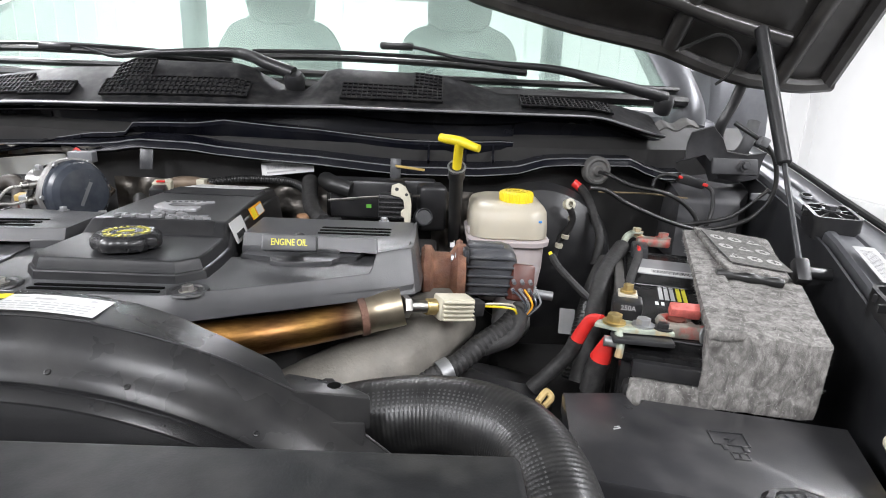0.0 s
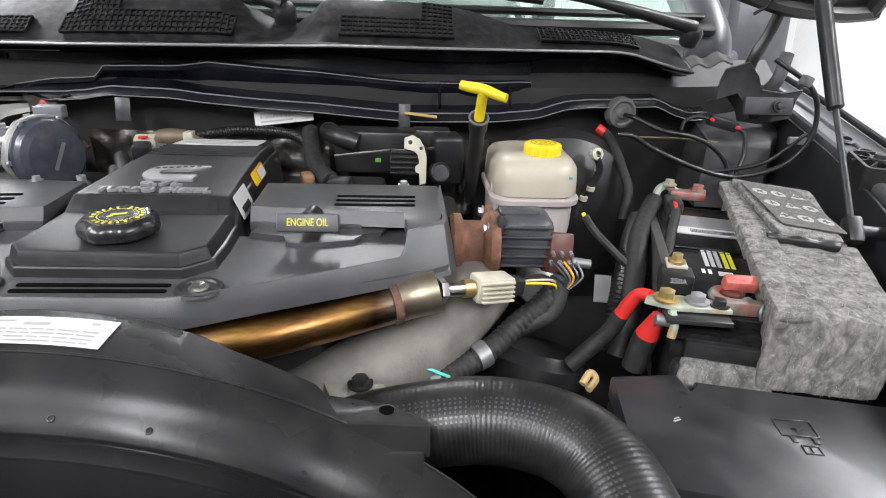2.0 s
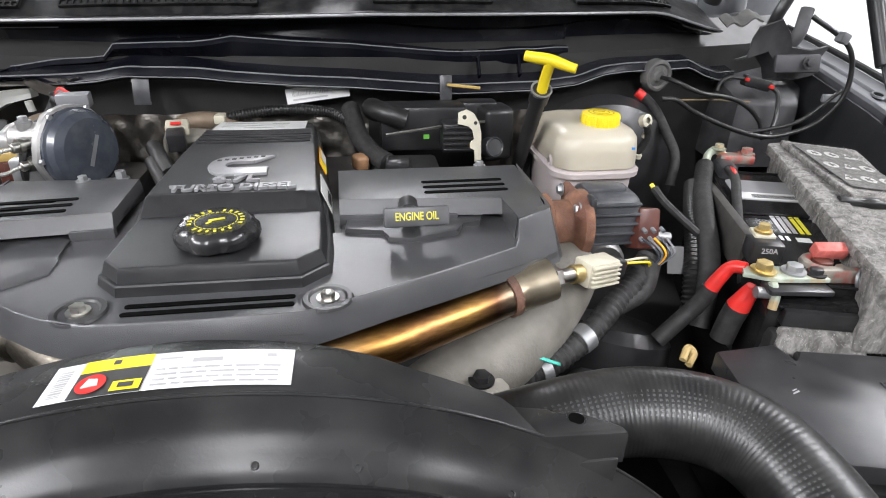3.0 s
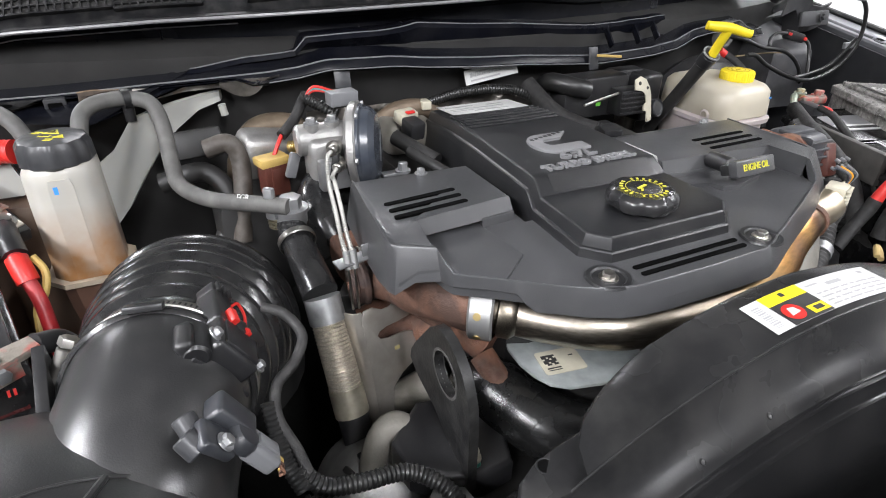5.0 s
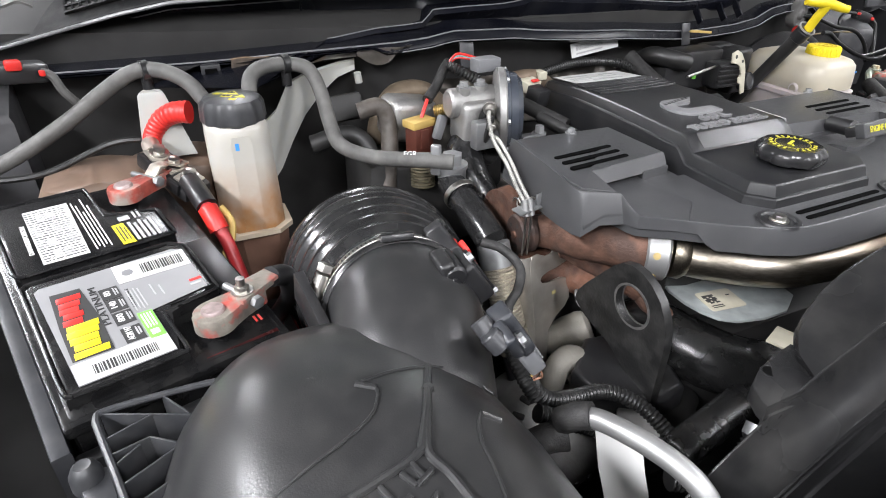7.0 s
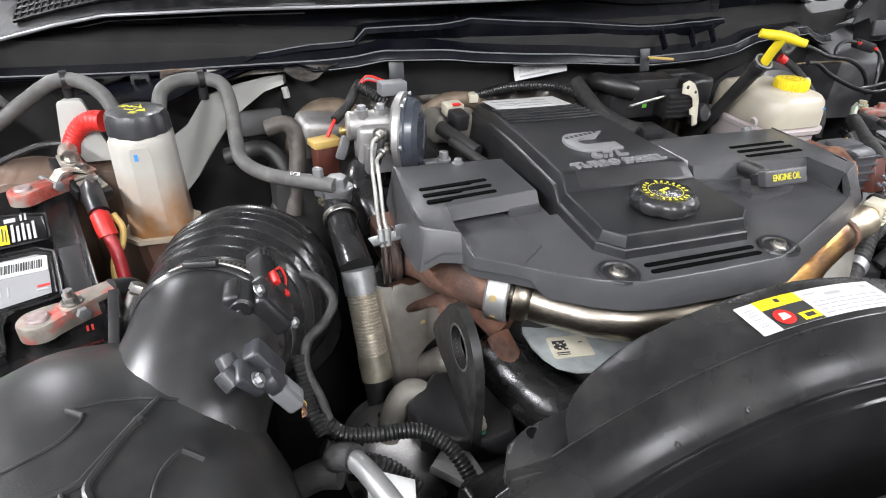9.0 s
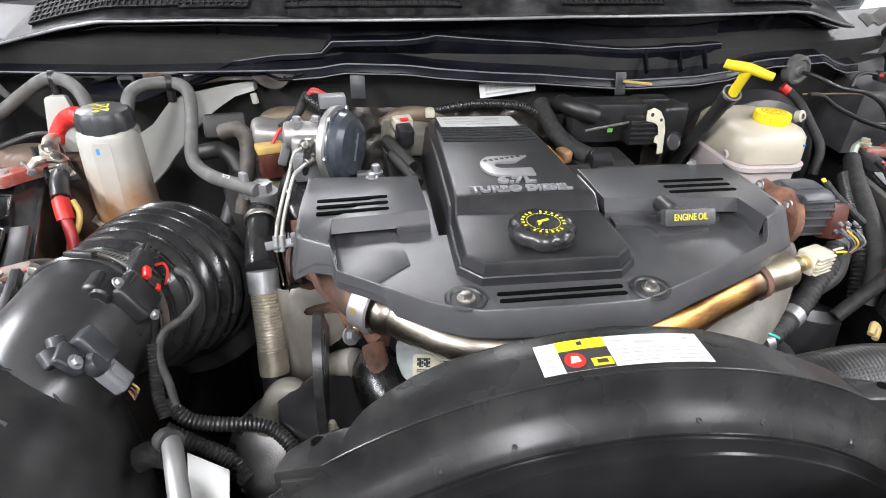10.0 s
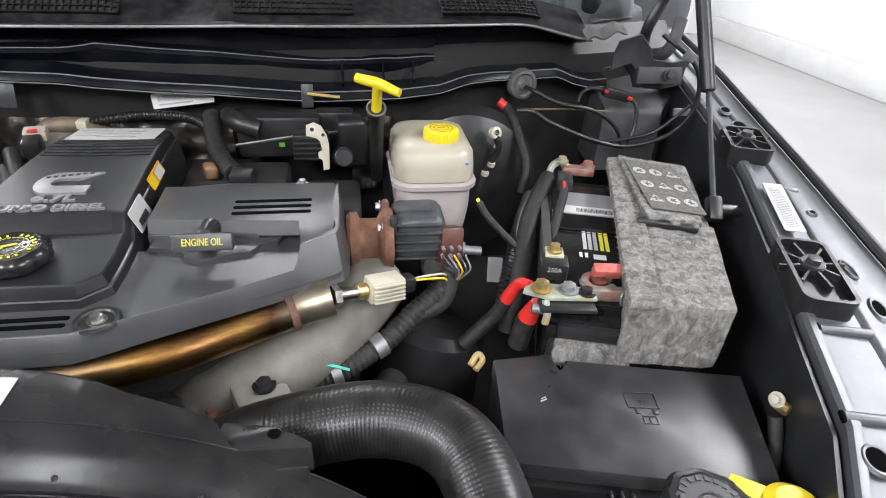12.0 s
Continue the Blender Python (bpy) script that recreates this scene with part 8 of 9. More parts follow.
label("tag", pose(-0.4475, 0.5585, 1.2348, 0, 0, -8), 0.040, 0.030, CREAM, gp, INK, [(-0.016 + 0.0022 * i, -0.004 + 0.0022 * j, 0.0020, 0.0020) for i in range(6) for j in range(6) if (i * 7 + j * 5 + i * j) % 3] + [(-0.016, -0.0085, 0.013, 0.0012), (-0.016, -0.0110, 0.013, 0.0008), (0.010, 0.004, 0.004, 0.0012)], r=0.003, note="cream tag with a square code pattern")
be = thing("charge_pipe", (-0.47, 0.52, 1.15), "glossy black coated elbow pipe", "pipe")
COATED = surface("coated_black", (0.010, 0.010, 0.010), 0.26, var=0.2, scale=30, bump=0.22, bscale=500)
part("pipe", tube(B(), [(-0.492, 0.628, 1.150), (-0.497, 0.612, 1.180), (-0.497, 0.588, 1.193), (-0.488, 0.560, 1.192), (-0.470, 0.535, 1.186), (-0.445, 0.518, 1.178), (-0.40, 0.505, 1.165)], 0.0310, n=26), COATED, be)
part("flange", box(B(), pose(-0.425, 0.500, 1.222, 0, 0, 20), (0.030, 0.022, 0.003), 0.001), CREAM, be)
alt = thing("alternator", (-0.6, 0.575, 1.06), "dull aluminium slotted alternator", "alternator")
am_ = along((-0.608, 0.60, 1.085), (-0.608, 0.545, 1.125))
part("case", lathe(B(), [(0.0, 0.05), (0.03, 0.05), (0.046, 0.046), (0.056, 0.034), (0.062, 0.015), (0.062, -0.04)], am_, 40), ALU, alt)
for k in range(20):
    q = 2 * math.pi * k / 20
    part("slot", box(B(), am_ @ pose(0.0535 * math.cos(q), 0.0535 * math.sin(q), 0.0365, 0, 50, math.degrees(q)), (0.013, 0.0065, 0.006), 0.002), DARK, alt)
part("bracket", prism(B(), [(-0.60, 0.515), (-0.575, 0.488), (-0.555, 0.492), (-0.56, 0.52), (-0.58, 0.535)], 1.160, 1.170, 0.003), ALU, alt)
bkt = thing("engine_bracket", (-0.52, 0.50, 1.15), "black painted engine bracket with push pins", "bracket")
part("arm", box(B(), pose(-0.515, 0.478, 1.178, 4, 6, 14), (0.15, 0.030, 0.022), 0.007, 3), COATED, bkt)
part("plate", prism(B(), [(-0.605, 0.575), (-0.60, 0.545), (-0.575, 0.525), (-0.545, 0.515), (-0.515, 0.52), (-0.505, 0.555), (-0.53, 0.60), (-0.57, 0.605)], 1.155, lambda x, y: 1.186 + 0.15 * (y - 0.55), 0.006, seg=3), BLACK, bkt)
part("arm", box(B(), pose(-0.530, 0.535, 1.13, 30, -4, 30), (0.10, 0.06, 0.05), 0.010), DARK, bkt)
part("push_pin", lathe(B(), [(0, 0.014), (0.003, 0.013), (0.0045, 0.009), (0.003, 0.006), (0.006, 0.003), (0.006, 0)], Matrix.Translation((-0.548, 0.529, 1.187)), 12), CREAM, bkt, "pale push pin")
part("push_pin_foot", lathe(B(), [(0, 0.003), (0.0045, 0.002), (0.005, 0)], Matrix.Translation((-0.548, 0.527, 1.184)), 12), surface("teal_screw", (0.10, 0.42, 0.34), 0.4), bkt, "teal foot of the pin")

# ---- intake duct ----
duct = thing("intake_duct", (-0.73, 0.70, 1.15), "glossy black corrugated rubber intake duct with a band clamp", "air duct")
C0 = Vector((-0.764, 0.611, 1.278))
D0 = Vector((0.16, 0.90, -0.36)).normalized()
dmx = along(C0, C0 + D0)
prof = [(0.0690, -0.019), (0.0722, -0.018), (0.0732, -0.016), (0.0732, -0.013), (0.0715, -0.011), (0.0715, 0.012), (0.0728, 0.014), (0.0728, 0.017), (0.0700, 0.020), (0.0700, 0.022)]
s_ = 0.022
for k, (r0, r1) in enumerate(((0.071, 0.079), (0.074, 0.083), (0.077, 0.087), (0.080, 0.091), (0.083, 0.094))):
    prof += [(r0, s_ + 0.003), (r1 - 0.002, s_ + 0.008), (r1, s_ + 0.013), (r1 - 0.001, s_ + 0.017), (r0 + 0.003, s_ + 0.022)]
    s_ += 0.0225
prof += [(0.090, s_ + 0.004), (0.097, s_ + 0.010), (0.098, s_ + 0.022), (0.094, s_ + 0.030), (0.09, s_ + 0.040), (0.05, s_ + 0.05)]
prof = [(r_ * (0.90 + 0.10 * min(1.0, max(0.0, h_) / 0.11)), h_) for r_, h_ in prof]
part("bellows", lathe(B(), prof, dmx, 56), BELLOWS, duct, "corrugated rubber bellows", 50)
bandm = along(C0, C0 + D0)
part("clamp_band", lathe(B(), [(0.0640, -0.0078), (0.0658, -0.0074), (0.0654, -0.0050), (0.0654, 0.0050), (0.0658, 0.0074), (0.0640, 0.0078)], bandm, 72), STEEL, duct, "steel worm-drive clamp band")
best = max(range(360), key=lambda a_: (bandm.to_3x3() @ Vector((math.cos(radians(a_)), math.sin(radians(a_)), 0))).dot(Vector((-0.85, 0.0, 0.5))))
n_ = bandm.to_3x3() @ Vector((math.cos(radians(best)), math.sin(radians(best)), 0))
tn = D0.cross(n_)
part("clamp_screw", rod(B(), C0 + n_ * 0.070 - tn * 0.014, C0 + n_ * 0.070 + tn * 0.012, 0.0062, 14, bevel=0.001), STEEL, duct)
part("clamp_head", bolt(B(), C0 + n_ * 0.070 + tn * 0.012, tn, 0.0068, 0.008, False), STEEL, duct)
upn = (Vector((0, 0, 1)) - D0 * D0.z).normalized()
part("tab", box(B(), axes(C0 + upn * 0.0665 - D0 * 0.018, D0.cross(upn), D0), (0.026, 0.010, 0.005), 0.001), BLACK, duct)
for k in range(34):
    a_ = radians(best + 20 + 3.4 * k)
    w_ = bandm.to_3x3() @ Vector((math.cos(a_), math.sin(a_), 0))
    part("band_slot", box(B(), axes(C0 + w_ * 0.0653, D0, w_.cross(D0)), (0.0065, 0.0014, 0.0008)), INK, duct)
part("rear_bend", tube(B(), [C0 + D0 * 0.165, C0 + D0 * 0.19 + Vector((0.0, 0, -0.02)), C0 + D0 * 0.20 + Vector((0.02, 0, -0.09))], 0.078, n=20), RUBBER, duct)

# ---- air filter box ----
ab = thing("air_filter_box", (-0.83, 0.42, 1.1), "large rounded black plastic air filter box with raised lettering shapes", "air filter box")


def lid_bulge(y):
    """How much farther the lid reaches to its right than to its left."""
    return table(y, [(0.40, 0.022), (0.50, 0.022), (0.555, 0.010), (0.60, 0.0)])


rows = []
SEC = [(0.635, -0.842, 0.030, 1.210), (0.627, -0.845, 0.066, 1.250), (0.610, -0.847, 0.092, 1.285), (0.585, -0.849, 0.109, 1.309), (0.555, -0.850, 0.121, 1.324), (0.515, -0.850, 0.128, 1.332), (0.465, -0.850, 0.133, 1.334), (0.395, -0.850, 0.137, 1.329), (0.30, -0.850, 0.140, 1.314), (0.20, -0.850, 0.140, 1.290)]
for y, cx, hw, zt in SEC:
    row = []
    for i in range(33):
        a_ = math.pi * (1 - i / 32)
        c_, s__ = math.cos(a_), math.sin(a_)
        row.append((cx + (hw + lid_bulge(y) * (c_ > 0)) * math.copysign(abs(c_) ** 0.84, c_), y - 0.02 * (1 - s__), 1.07 + (zt - 1.07) * s__ ** 0.66))
    rows.append(row)
part("lid", loft(B(), rows, caps=True), BOX, ab, "scuffed black plastic lid", 50)
part("neck", tube(B(), [C0 - D0 * 0.001, C0 - D0 * 0.010, C0 + Vector((-0.006, -0.030, 0.002)), C0 + Vector((-0.016, -0.062, -0.004)), C0 + Vector((-0.026, -0.092, -0.018)), C0 + Vector((-0.040, -0.112, -0.034))], lambda s: 0.0625 - 0.04 * min(s, 0.09), n=44), BOX, ab, "round plastic neck", 50)
part("neck_rib", prism(B(), [(-0.004, -0.030), (0.004, -0.030), (0.004, 0.030), (-0.004, 0.030)], -0.020, 0.010, 0.001, axes((-0.8335, 0.617, 1.302), (1, 0.1, 0), (0, 1, 0.25))), BLACK, ab, "upright rib at the neck's side")
nn = Vector((0.50, 0.0, 0.866))
part("neck_seam", tube(B(), [C0 - D0 * 0.012 + nn * 0.0602, C0 + Vector((-0.006, -0.030, 0.002)) + nn * 0.0594, C0 + Vector((-0.016, -0.062, -0.004)) + nn * 0.0588, C0 + Vector((-0.026, -0.095, -0.018)) + nn * 0.0586], 0.0009, n=6), BOX, ab)


def lid_point(x, y, lift=0.0):
    """A point on the lid's top."""
    for (y0, c0, h0, z0), (y1, c1, h1, z1) in zip(SEC, SEC[1:]):
        if y1 <= y <= y0:
            f = (y0 - y) / (y0 - y1)
            cx, hw, zt = c0 + (c1 - c0) * f, h0 + (h1 - h0) * f, z0 + (z1 - z0) * f
            u = min(0.97, abs(x - cx) / (hw + lid_bulge(y) * (x > cx)))
            c_ = u ** (1 / 0.84)
            return Vector((x, y - 0.02 * (1 - math.sqrt(1 - c_ * c_)), 1.07 + (zt - 1.07) * math.sqrt(1 - c_ * c_) ** 0.66 + lift))
    return Vector((x, y, 1.3))


RIDGES = (([(-0.788, 0.501), (-0.800, 0.474), (-0.816, 0.443), (-0.820, 0.437), (-0.831, 0.432), (-0.848, 0.427), (-0.865, 0.423), (-0.888, 0.416)], 0.0024), ([(-0.800, 0.474), (-0.811, 0.448), (-0.816, 0.434), (-0.811, 0.421), (-0.808, 0.408), (-0.805, 0.394), (-0.803, 0.364)], 0.0024),
          ([(-0.832, 0.494), (-0.812, 0.498), (-0.787, 0.502), (-0.763, 0.504), (-0.746, 0.494)], 0.0010), ([(-0.836, 0.493), (-0.826, 0.486)], 0.0020), ([(-0.826, 0.486), (-0.828, 0.478), (-0.836, 0.466), (-0.853, 0.456), (-0.876, 0.448), (-0.902, 0.441)], 0.0010),
          ([(-0.762, 0.457), (-0.773, 0.460)], 0.0020), ([(-0.773, 0.460), (-0.779, 0.451), (-0.784, 0.438), (-0.786, 0.420), (-0.791, 0.394)], 0.0012), ([(-0.902, 0.441), (-0.906, 0.424), (-0.904, 0.404)], 0.0010))
for pts, r in RIDGES:
    part("moulded_line", tube(B(), [lid_point(x, y, 0.0002) for x, y in pts], r, n=8, per=6), BOX, ab)
part("moulded_dot", lathe(B(), [(0, 0.003), (0.003, 0.002), (0.004, -0.002)], Matrix.Translation(lid_point(-0.797, 0.480)), 12), BOX, ab)
for (xa, ya), (xb, yb) in (((-0.846, 0.425), (-0.841, 0.412)), ((-0.841, 0.412), (-0.833, 0.415)), ((-0.834, 0.428), (-0.829, 0.419)), ((-0.829, 0.419), (-0.818, 0.425)), ((-0.827, 0.432), (-0.824, 0.422)), ((-0.831, 0.402), (-0.821, 0.413)), ((-0.839, 0.404), (-0.832, 0.408)), ((-0.827, 0.399), (-0.821, 0.407)), ((-0.856, 0.420), (-0.848, 0.406))):
    pa, pb = lid_point(xa, ya, 0.0004), lid_point(xb, yb, 0.0004)
    part("raised_bar", box(B(), axes((pa + pb) / 2, pb - pa, (0.2, 1, 0.1)), ((pb - pa).length, 0.0030, 0.0034), 0.0010), BOX, ab)
# ribbed tray corner beside the box
TRIM_Z = 1.274
part("tray_rim", tube(B(), [(-0.90, 0.594, TRIM_Z), (-0.917, 0.596, TRIM_Z), (-0.95, 0.597, TRIM_Z), (-0.981, 0.596, TRIM_Z), (-0.986, 0.590, TRIM_Z), (-0.983, 0.575, TRIM_Z), (-0.971, 0.529, TRIM_Z), (-0.962, 0.49, TRIM_Z)], 0.0024, n=8), SMOKE, ab)
for (xa, ya), (xb, yb) in (((-0.984, 0.595), (-0.926, 0.569)), ((-0.980, 0.570), (-0.952, 0.581)), ((-0.946, 0.597), (-0.930, 0.572)), ((-0.977, 0.555), (-0.954, 0.561)), ((-0.954, 0.561), (-0.936, 0.547)), ((-0.975, 0.545), (-0.960, 0.557)), ((-0.971, 0.528), (-0.94, 0.545)), ((-0.966, 0.51), (-0.935, 0.525))):
    part("tray_rib", box(B(), axes(((xa + xb) / 2, (ya + yb) / 2, TRIM_Z - 0.012), (xb - xa, yb - ya, 0), (ya - yb, xb - xa, 0)), (math.hypot(xb - xa, yb - ya), 0.0016, 0.024), 0.0005), SMOKE, ab)
part("tray_wall", prism(B(), [(-0.987, 0.592), (-0.984, 0.592), (-0.961, 0.49), (-0.964, 0.49)], 1.20, TRIM_Z, 0.0005), SMOKE, ab)
part("tray_pan", prism(B(), [(-0.984, 0.594), (-0.90, 0.592), (-0.88, 0.40), (-0.942, 0.40)], 1.20, 1.250, 0.002), BLACK, ab)
part("tray_lug", prism(B(), [(-1.002, 0.563), (-0.996, 0.571), (-0.982, 0.566), (-0.974, 0.53), (-0.988, 0.52)], 1.225, 1.256, 0.004), SMOKE, ab)
part("tray_bolt", lathe(B(), [(0, 0.011), (0.005, 0.012), (0.0070, 0.010), (0.0095, 0.005), (0.010, -0.006), (0, -0.006)], Matrix.Translation((-0.994, 0.560, 1.256)), 20), SMOKE, ab)

# sensors on the duct's flank
SLATE = surface("slate_plastic", (0.026, 0.028, 0.033), 0.36, var=0.12, scale=30, dust=0.08)
uu, vv = Vector((0.544, 0.0, -0.839)), Vector((0.05, 1.0, 0.05))
s1_ = thing("air_sensor", (-0.705, 0.58, 1.326), "black air-flow sensor with a red-locked plug on the intake neck", "sensor", "intake sensors")
m = axes((-0.7185, 0.586, 1.318), uu, vv)
part("body", box(B(), m @ pose(0.003, 0.002, 0, 0, 0, -4), (0.038, 0.034, 0.022), 0.004, 3), BLACK, s1_)
part("lid_panel", box(B(), m @ pose(0.004, 0.002, 0.0115, 0, 0, -4), (0.030, 0.026, 0.003), 0.0012), BLACK, s1_)
part("nose", box(B(), m @ pose(-0.023, -0.004, -0.009, 0, 18, 0), (0.024, 0.026, 0.013), 0.004, 3), BLACK, s1_)
part("nose_ring", rod(B(), m @ Vector((-0.020, -0.018, -0.006)), m @ Vector((-0.020, 0.012, -0.006)), 0.0095, 18, bevel=0.002), BLACK, s1_)
part("flange", box(B(), m @ pose(0.004, -0.010, -0.008, 0, 0, 0), (0.052, 0.020, 0.006), 0.002), BLACK, s1_)
for sx, sy in ((-0.019, -0.006), (0.022, -0.008)):
    part("screw", bolt(B(), m @ Vector((sx, sy, 0.009)), m.to_3x3() @ Vector((0, 0, 1)), 0.0036, 0.005), ZINC, s1_)
pl_ = part("plug", box(B(), m @ pose(-0.007, 0.036, 0.001, 0, 0, 4), (0.019, 0.036, 0.018), 0.003, 3), BLACK, s1_)
part("plug_cap", box(B(), m @ pose(-0.008, 0.055, 0.002, 0, 0, 4), (0.021, 0.010, 0.016), 0.002), BLACK, pl_)
for k in range(3):
    part("plug_rib", box(B(), m @ pose(-0.014 + 0.006 * k, 0.055, 0.011, 0, 0, 4), (0.0025, 0.010, 0.003), 0.0008), BLACK, pl_)
part("red_lock", box(B(), m @ pose(-0.003, 0.025, 0.0125, 0, 0, 20), (0.007, 0.012, 0.006), 0.0012), RED, pl_)
part("red_lock", box(B(), m @ pose(0.013, 0.021, 0.0115, 0, 0, 20), (0.005, 0.006, 0.004), 0.001), RED, pl_)
part("plug_tail", box(B(), m @ pose(0.008, 0.025, 0.005, 0, 0, 10), (0.014, 0.014, 0.014), 0.002), BLACK, s1_)
part("red_wire", tube(B(), [m @ Vector((0.002, 0.046, 0.008)), m @ Vector((0.008, 0.054, 0.010)), m @ Vector((0.017, 0.050, 0.008)), m @ Vector((0.022, 0.040, 0.004))], 0.0013, n=6), RED, s1_)
s2_ = thing("air_sensor", (-0.72, 0.50, 1.315), "slate grey pressure sensor with a pale plug on the air box", "sensor", "intake sensors")
m = axes((-0.7245, 0.509, 1.3215), uu, vv) @ Matrix.Scale(0.92, 4)
part("body", box(B(), m @ pose(0.0, 0.006, 0.002, 0, 0, -8), (0.034, 0.022, 0.016), 0.003, 3), SLATE, s2_)
part("ear", box(B(), m @ pose(-0.010, -0.013, -0.003, 0, 0, 8), (0.026, 0.022, 0.009), 0.003, 3), SLATE, s2_)
part("cowl", lathe(B(), [(0.0, 0.007), (0.009, 0.006), (0.0115, 0.002), (0.0115, -0.004)], m @ Matrix.Translation((0.008, -0.006, 0.003)), 20), SLATE, s2_)
part("spigot", rod(B(), m @ Vector((-0.016, -0.006, -0.012)), m @ Vector((-0.026, 0.004, -0.012)), 0.0068, 16, bevel=0.001), SMOKE, s2_)
part("spigot", rod(B(), m @ Vector((-0.014, -0.020, -0.010)), m @ Vector((-0.026, -0.012, -0.012)), 0.0072, 16, bevel=0.001), SMOKE, s2_)
part("screw", bolt(B(), m @ Vector((-0.007, -0.017, 0.002)), m.to_3x3() @ Vector((0, 0, 1)), 0.0040, 0.0045), ZINC, s2_)
pl_ = part("plug", box(B(), m @ pose(0.028, -0.004, 0.0, 0, 0, -4), (0.028, 0.020, 0.014), 0.003, 3), MIDGREY, s2_, "pale grey plug")
part("latch", box(B(), m @ pose(0.028, -0.004, 0.0075, 0, 0, -4), (0.018, 0.009, 0.003), 0.001), MIDGREY, pl_)
for k in range(3):
    part("wire", tube(B(), [m @ Vector((0.045, -0.008 + 0.004 * k, 0.001)), m @ Vector((0.053, -0.009 + 0.005 * k, -0.001)), m @ Vector((0.058, -0.004 + 0.002 * k, -0.008))], 0.0010, n=5), (RUST, DARKRUST, TAN)[k], pl_)
lo_ = thing("intake_loom", (-0.67, 0.55, 1.2), "black corrugated wiring loom beside the intake", "wiring loom")
part("sheath", tube(B(), [(-0.686, 0.622, 1.322), (-0.672, 0.612, 1.318), (-0.664, 0.594, 1.308), (-0.674, 0.578, 1.299), (-0.690, 0.566, 1.292), (-0.694, 0.552, 1.276), (-0.686, 0.538, 1.255), (-0.682, 0.528, 1.240)], 0.0040, n=12), TAPE, lo_)
part("conduit", loom(B(), [(-0.698, 0.560, 1.285), (-0.697, 0.545, 1.266), (-0.694, 0.530, 1.250), (-0.688, 0.518, 1.236)], 0.0056, 0.0036), LOOM, lo_)
part("conduit", loom(B(), [(-0.690, 0.532, 1.244), (-0.674, 0.524, 1.226), (-0.650, 0.524, 1.216), (-0.610, 0.526, 1.206), (-0.588, 0.512, 1.198), (-0.578, 0.495, 1.190), (-0.572, 0.475, 1.180)], 0.0066, 0.0040, 12), LOOM, lo_)
part("conduit", loom(B(), [(-0.690, 0.512, 1.228), (-0.665, 0.505, 1.214), (-0.640, 0.497, 1.203), (-0.62, 0.48, 1.19)], 0.0072, 0.0042, 12), LOOM, lo_)
part("wrap", tube(B(), [(-0.683, 0.492, 1.236), (-0.676, 0.482, 1.248), (-0.670, 0.475, 1.252)], 0.0105, n=14), TAPE, lo_)
part("wrap", tube(B(), [(-0.715, 0.500, 1.205), (-0.695, 0.492, 1.222), (-0.680, 0.486, 1.225)], 0.0115, n=14), TAPE, lo_)
part("conduit", loom(B(), [(-0.60, 0.450, 1.175), (-0.56, 0.435, 1.168), (-0.53, 0.44, 1.172), (-0.508, 0.447, 1.188)], 0.009, 0.0045, 12), LOOM, lo_)
part("end_clamp", rod(B(), (-0.511, 0.446, 1.185), (-0.505, 0.449, 1.193), 0.0112, 14), ZINC, lo_)
acp = thing("air_conditioning_pipe", (-0.65, 0.43, 1.2), "bright aluminium pipe with a white paper tag", "metal pipe")
part("pipe", tube(B(), [(-0.680, 0.490, 1.238), (-0.670, 0.474, 1.251), (-0.660, 0.447, 1.257), (-0.650, 0.418, 1.2575), (-0.643, 0.398, 1.250), (-0.640, 0.386, 1.235), (-0.640, 0.376, 1.20), (-0.640, 0.37, 1.10)], 0.0078, n=16), TUBE_ALU, acp)
part("paper_tag", thicken(loft(B(), [[(-0.662, 0.478, 1.235), (-0.628, 0.464, 1.226)], [(-0.664, 0.464, 1.205), (-0.630, 0.450, 1.198)], [(-0.662, 0.448, 1.172), (-0.628, 0.436, 1.166)]]), 0.0006), WHITE, acp, "white paper tag")

# ---- driver-side battery in grey felt ----
m2 = Matrix.Translation((0.196, 0.612, 1.262)) @ pose(0, 0, 0, 4.5, 0.0, -16.0)
bt2 = battery(m2, [[(0.006, 0.012), (0.112, 0.012), (0.112, 0.057), (0.166, 0.062), (0.166, 0.158), (0.006, 0.158)], [(0.006, 0.168), (0.166, 0.168), (0.166, 0.248), (0.112, 0.253), (0.112, 0.298), (0.006, 0.298)]], "black car battery wrapped in grey felt")
printed(bt2, m2, 0.020, 0.205, 0.10, 0.062, SILVER_LABEL, r=0.006, note="silver and white label")
printed(bt2, m2, 0.022, 0.207, 0.10, 0.020, WHITE, barcode(RNG, 0.06, 0.010, -0.03, -0.006), INK, r=0.002, z=0.0013)
part("printing", rects(B(), m2 @ Matrix.Translation((0, 0, 0.0006)), [(0.046 + 0.007 * i, 0.120, 0.005, 0.042) for i in range(3)]), GREY_INK, bt2)
part("printing", rects(B(), m2 @ Matrix.Translation((0, 0, 0.0006)), [(0.068 + 0.007 * i, 0.120, 0.005, 0.042) for i in range(2)]), YELLOW_INK, bt2)
part("printing", rects(B(), m2 @ Matrix.Translation((0, 0, 0.0006)), [(0.040 + 0.007 * i, 0.102, 0.004, 0.010) for i in range(2)] + [(0.058, 0.100, 0.016, 0.010)]), WHITE, bt2)
for k in range(9):
    part("vent_rib", box(B(), m2 @ Matrix.Translation((0.030 + 0.007 * k, -0.003, -0.052)), (0.0015, 0.010, 0.012)), BLACK, bt2)
part("step", box(B(), m2 @ Matrix.Translation((0.055, -0.004, -0.030)), (0.085, 0.014, 0.020), 0.003), BLACK, bt2)
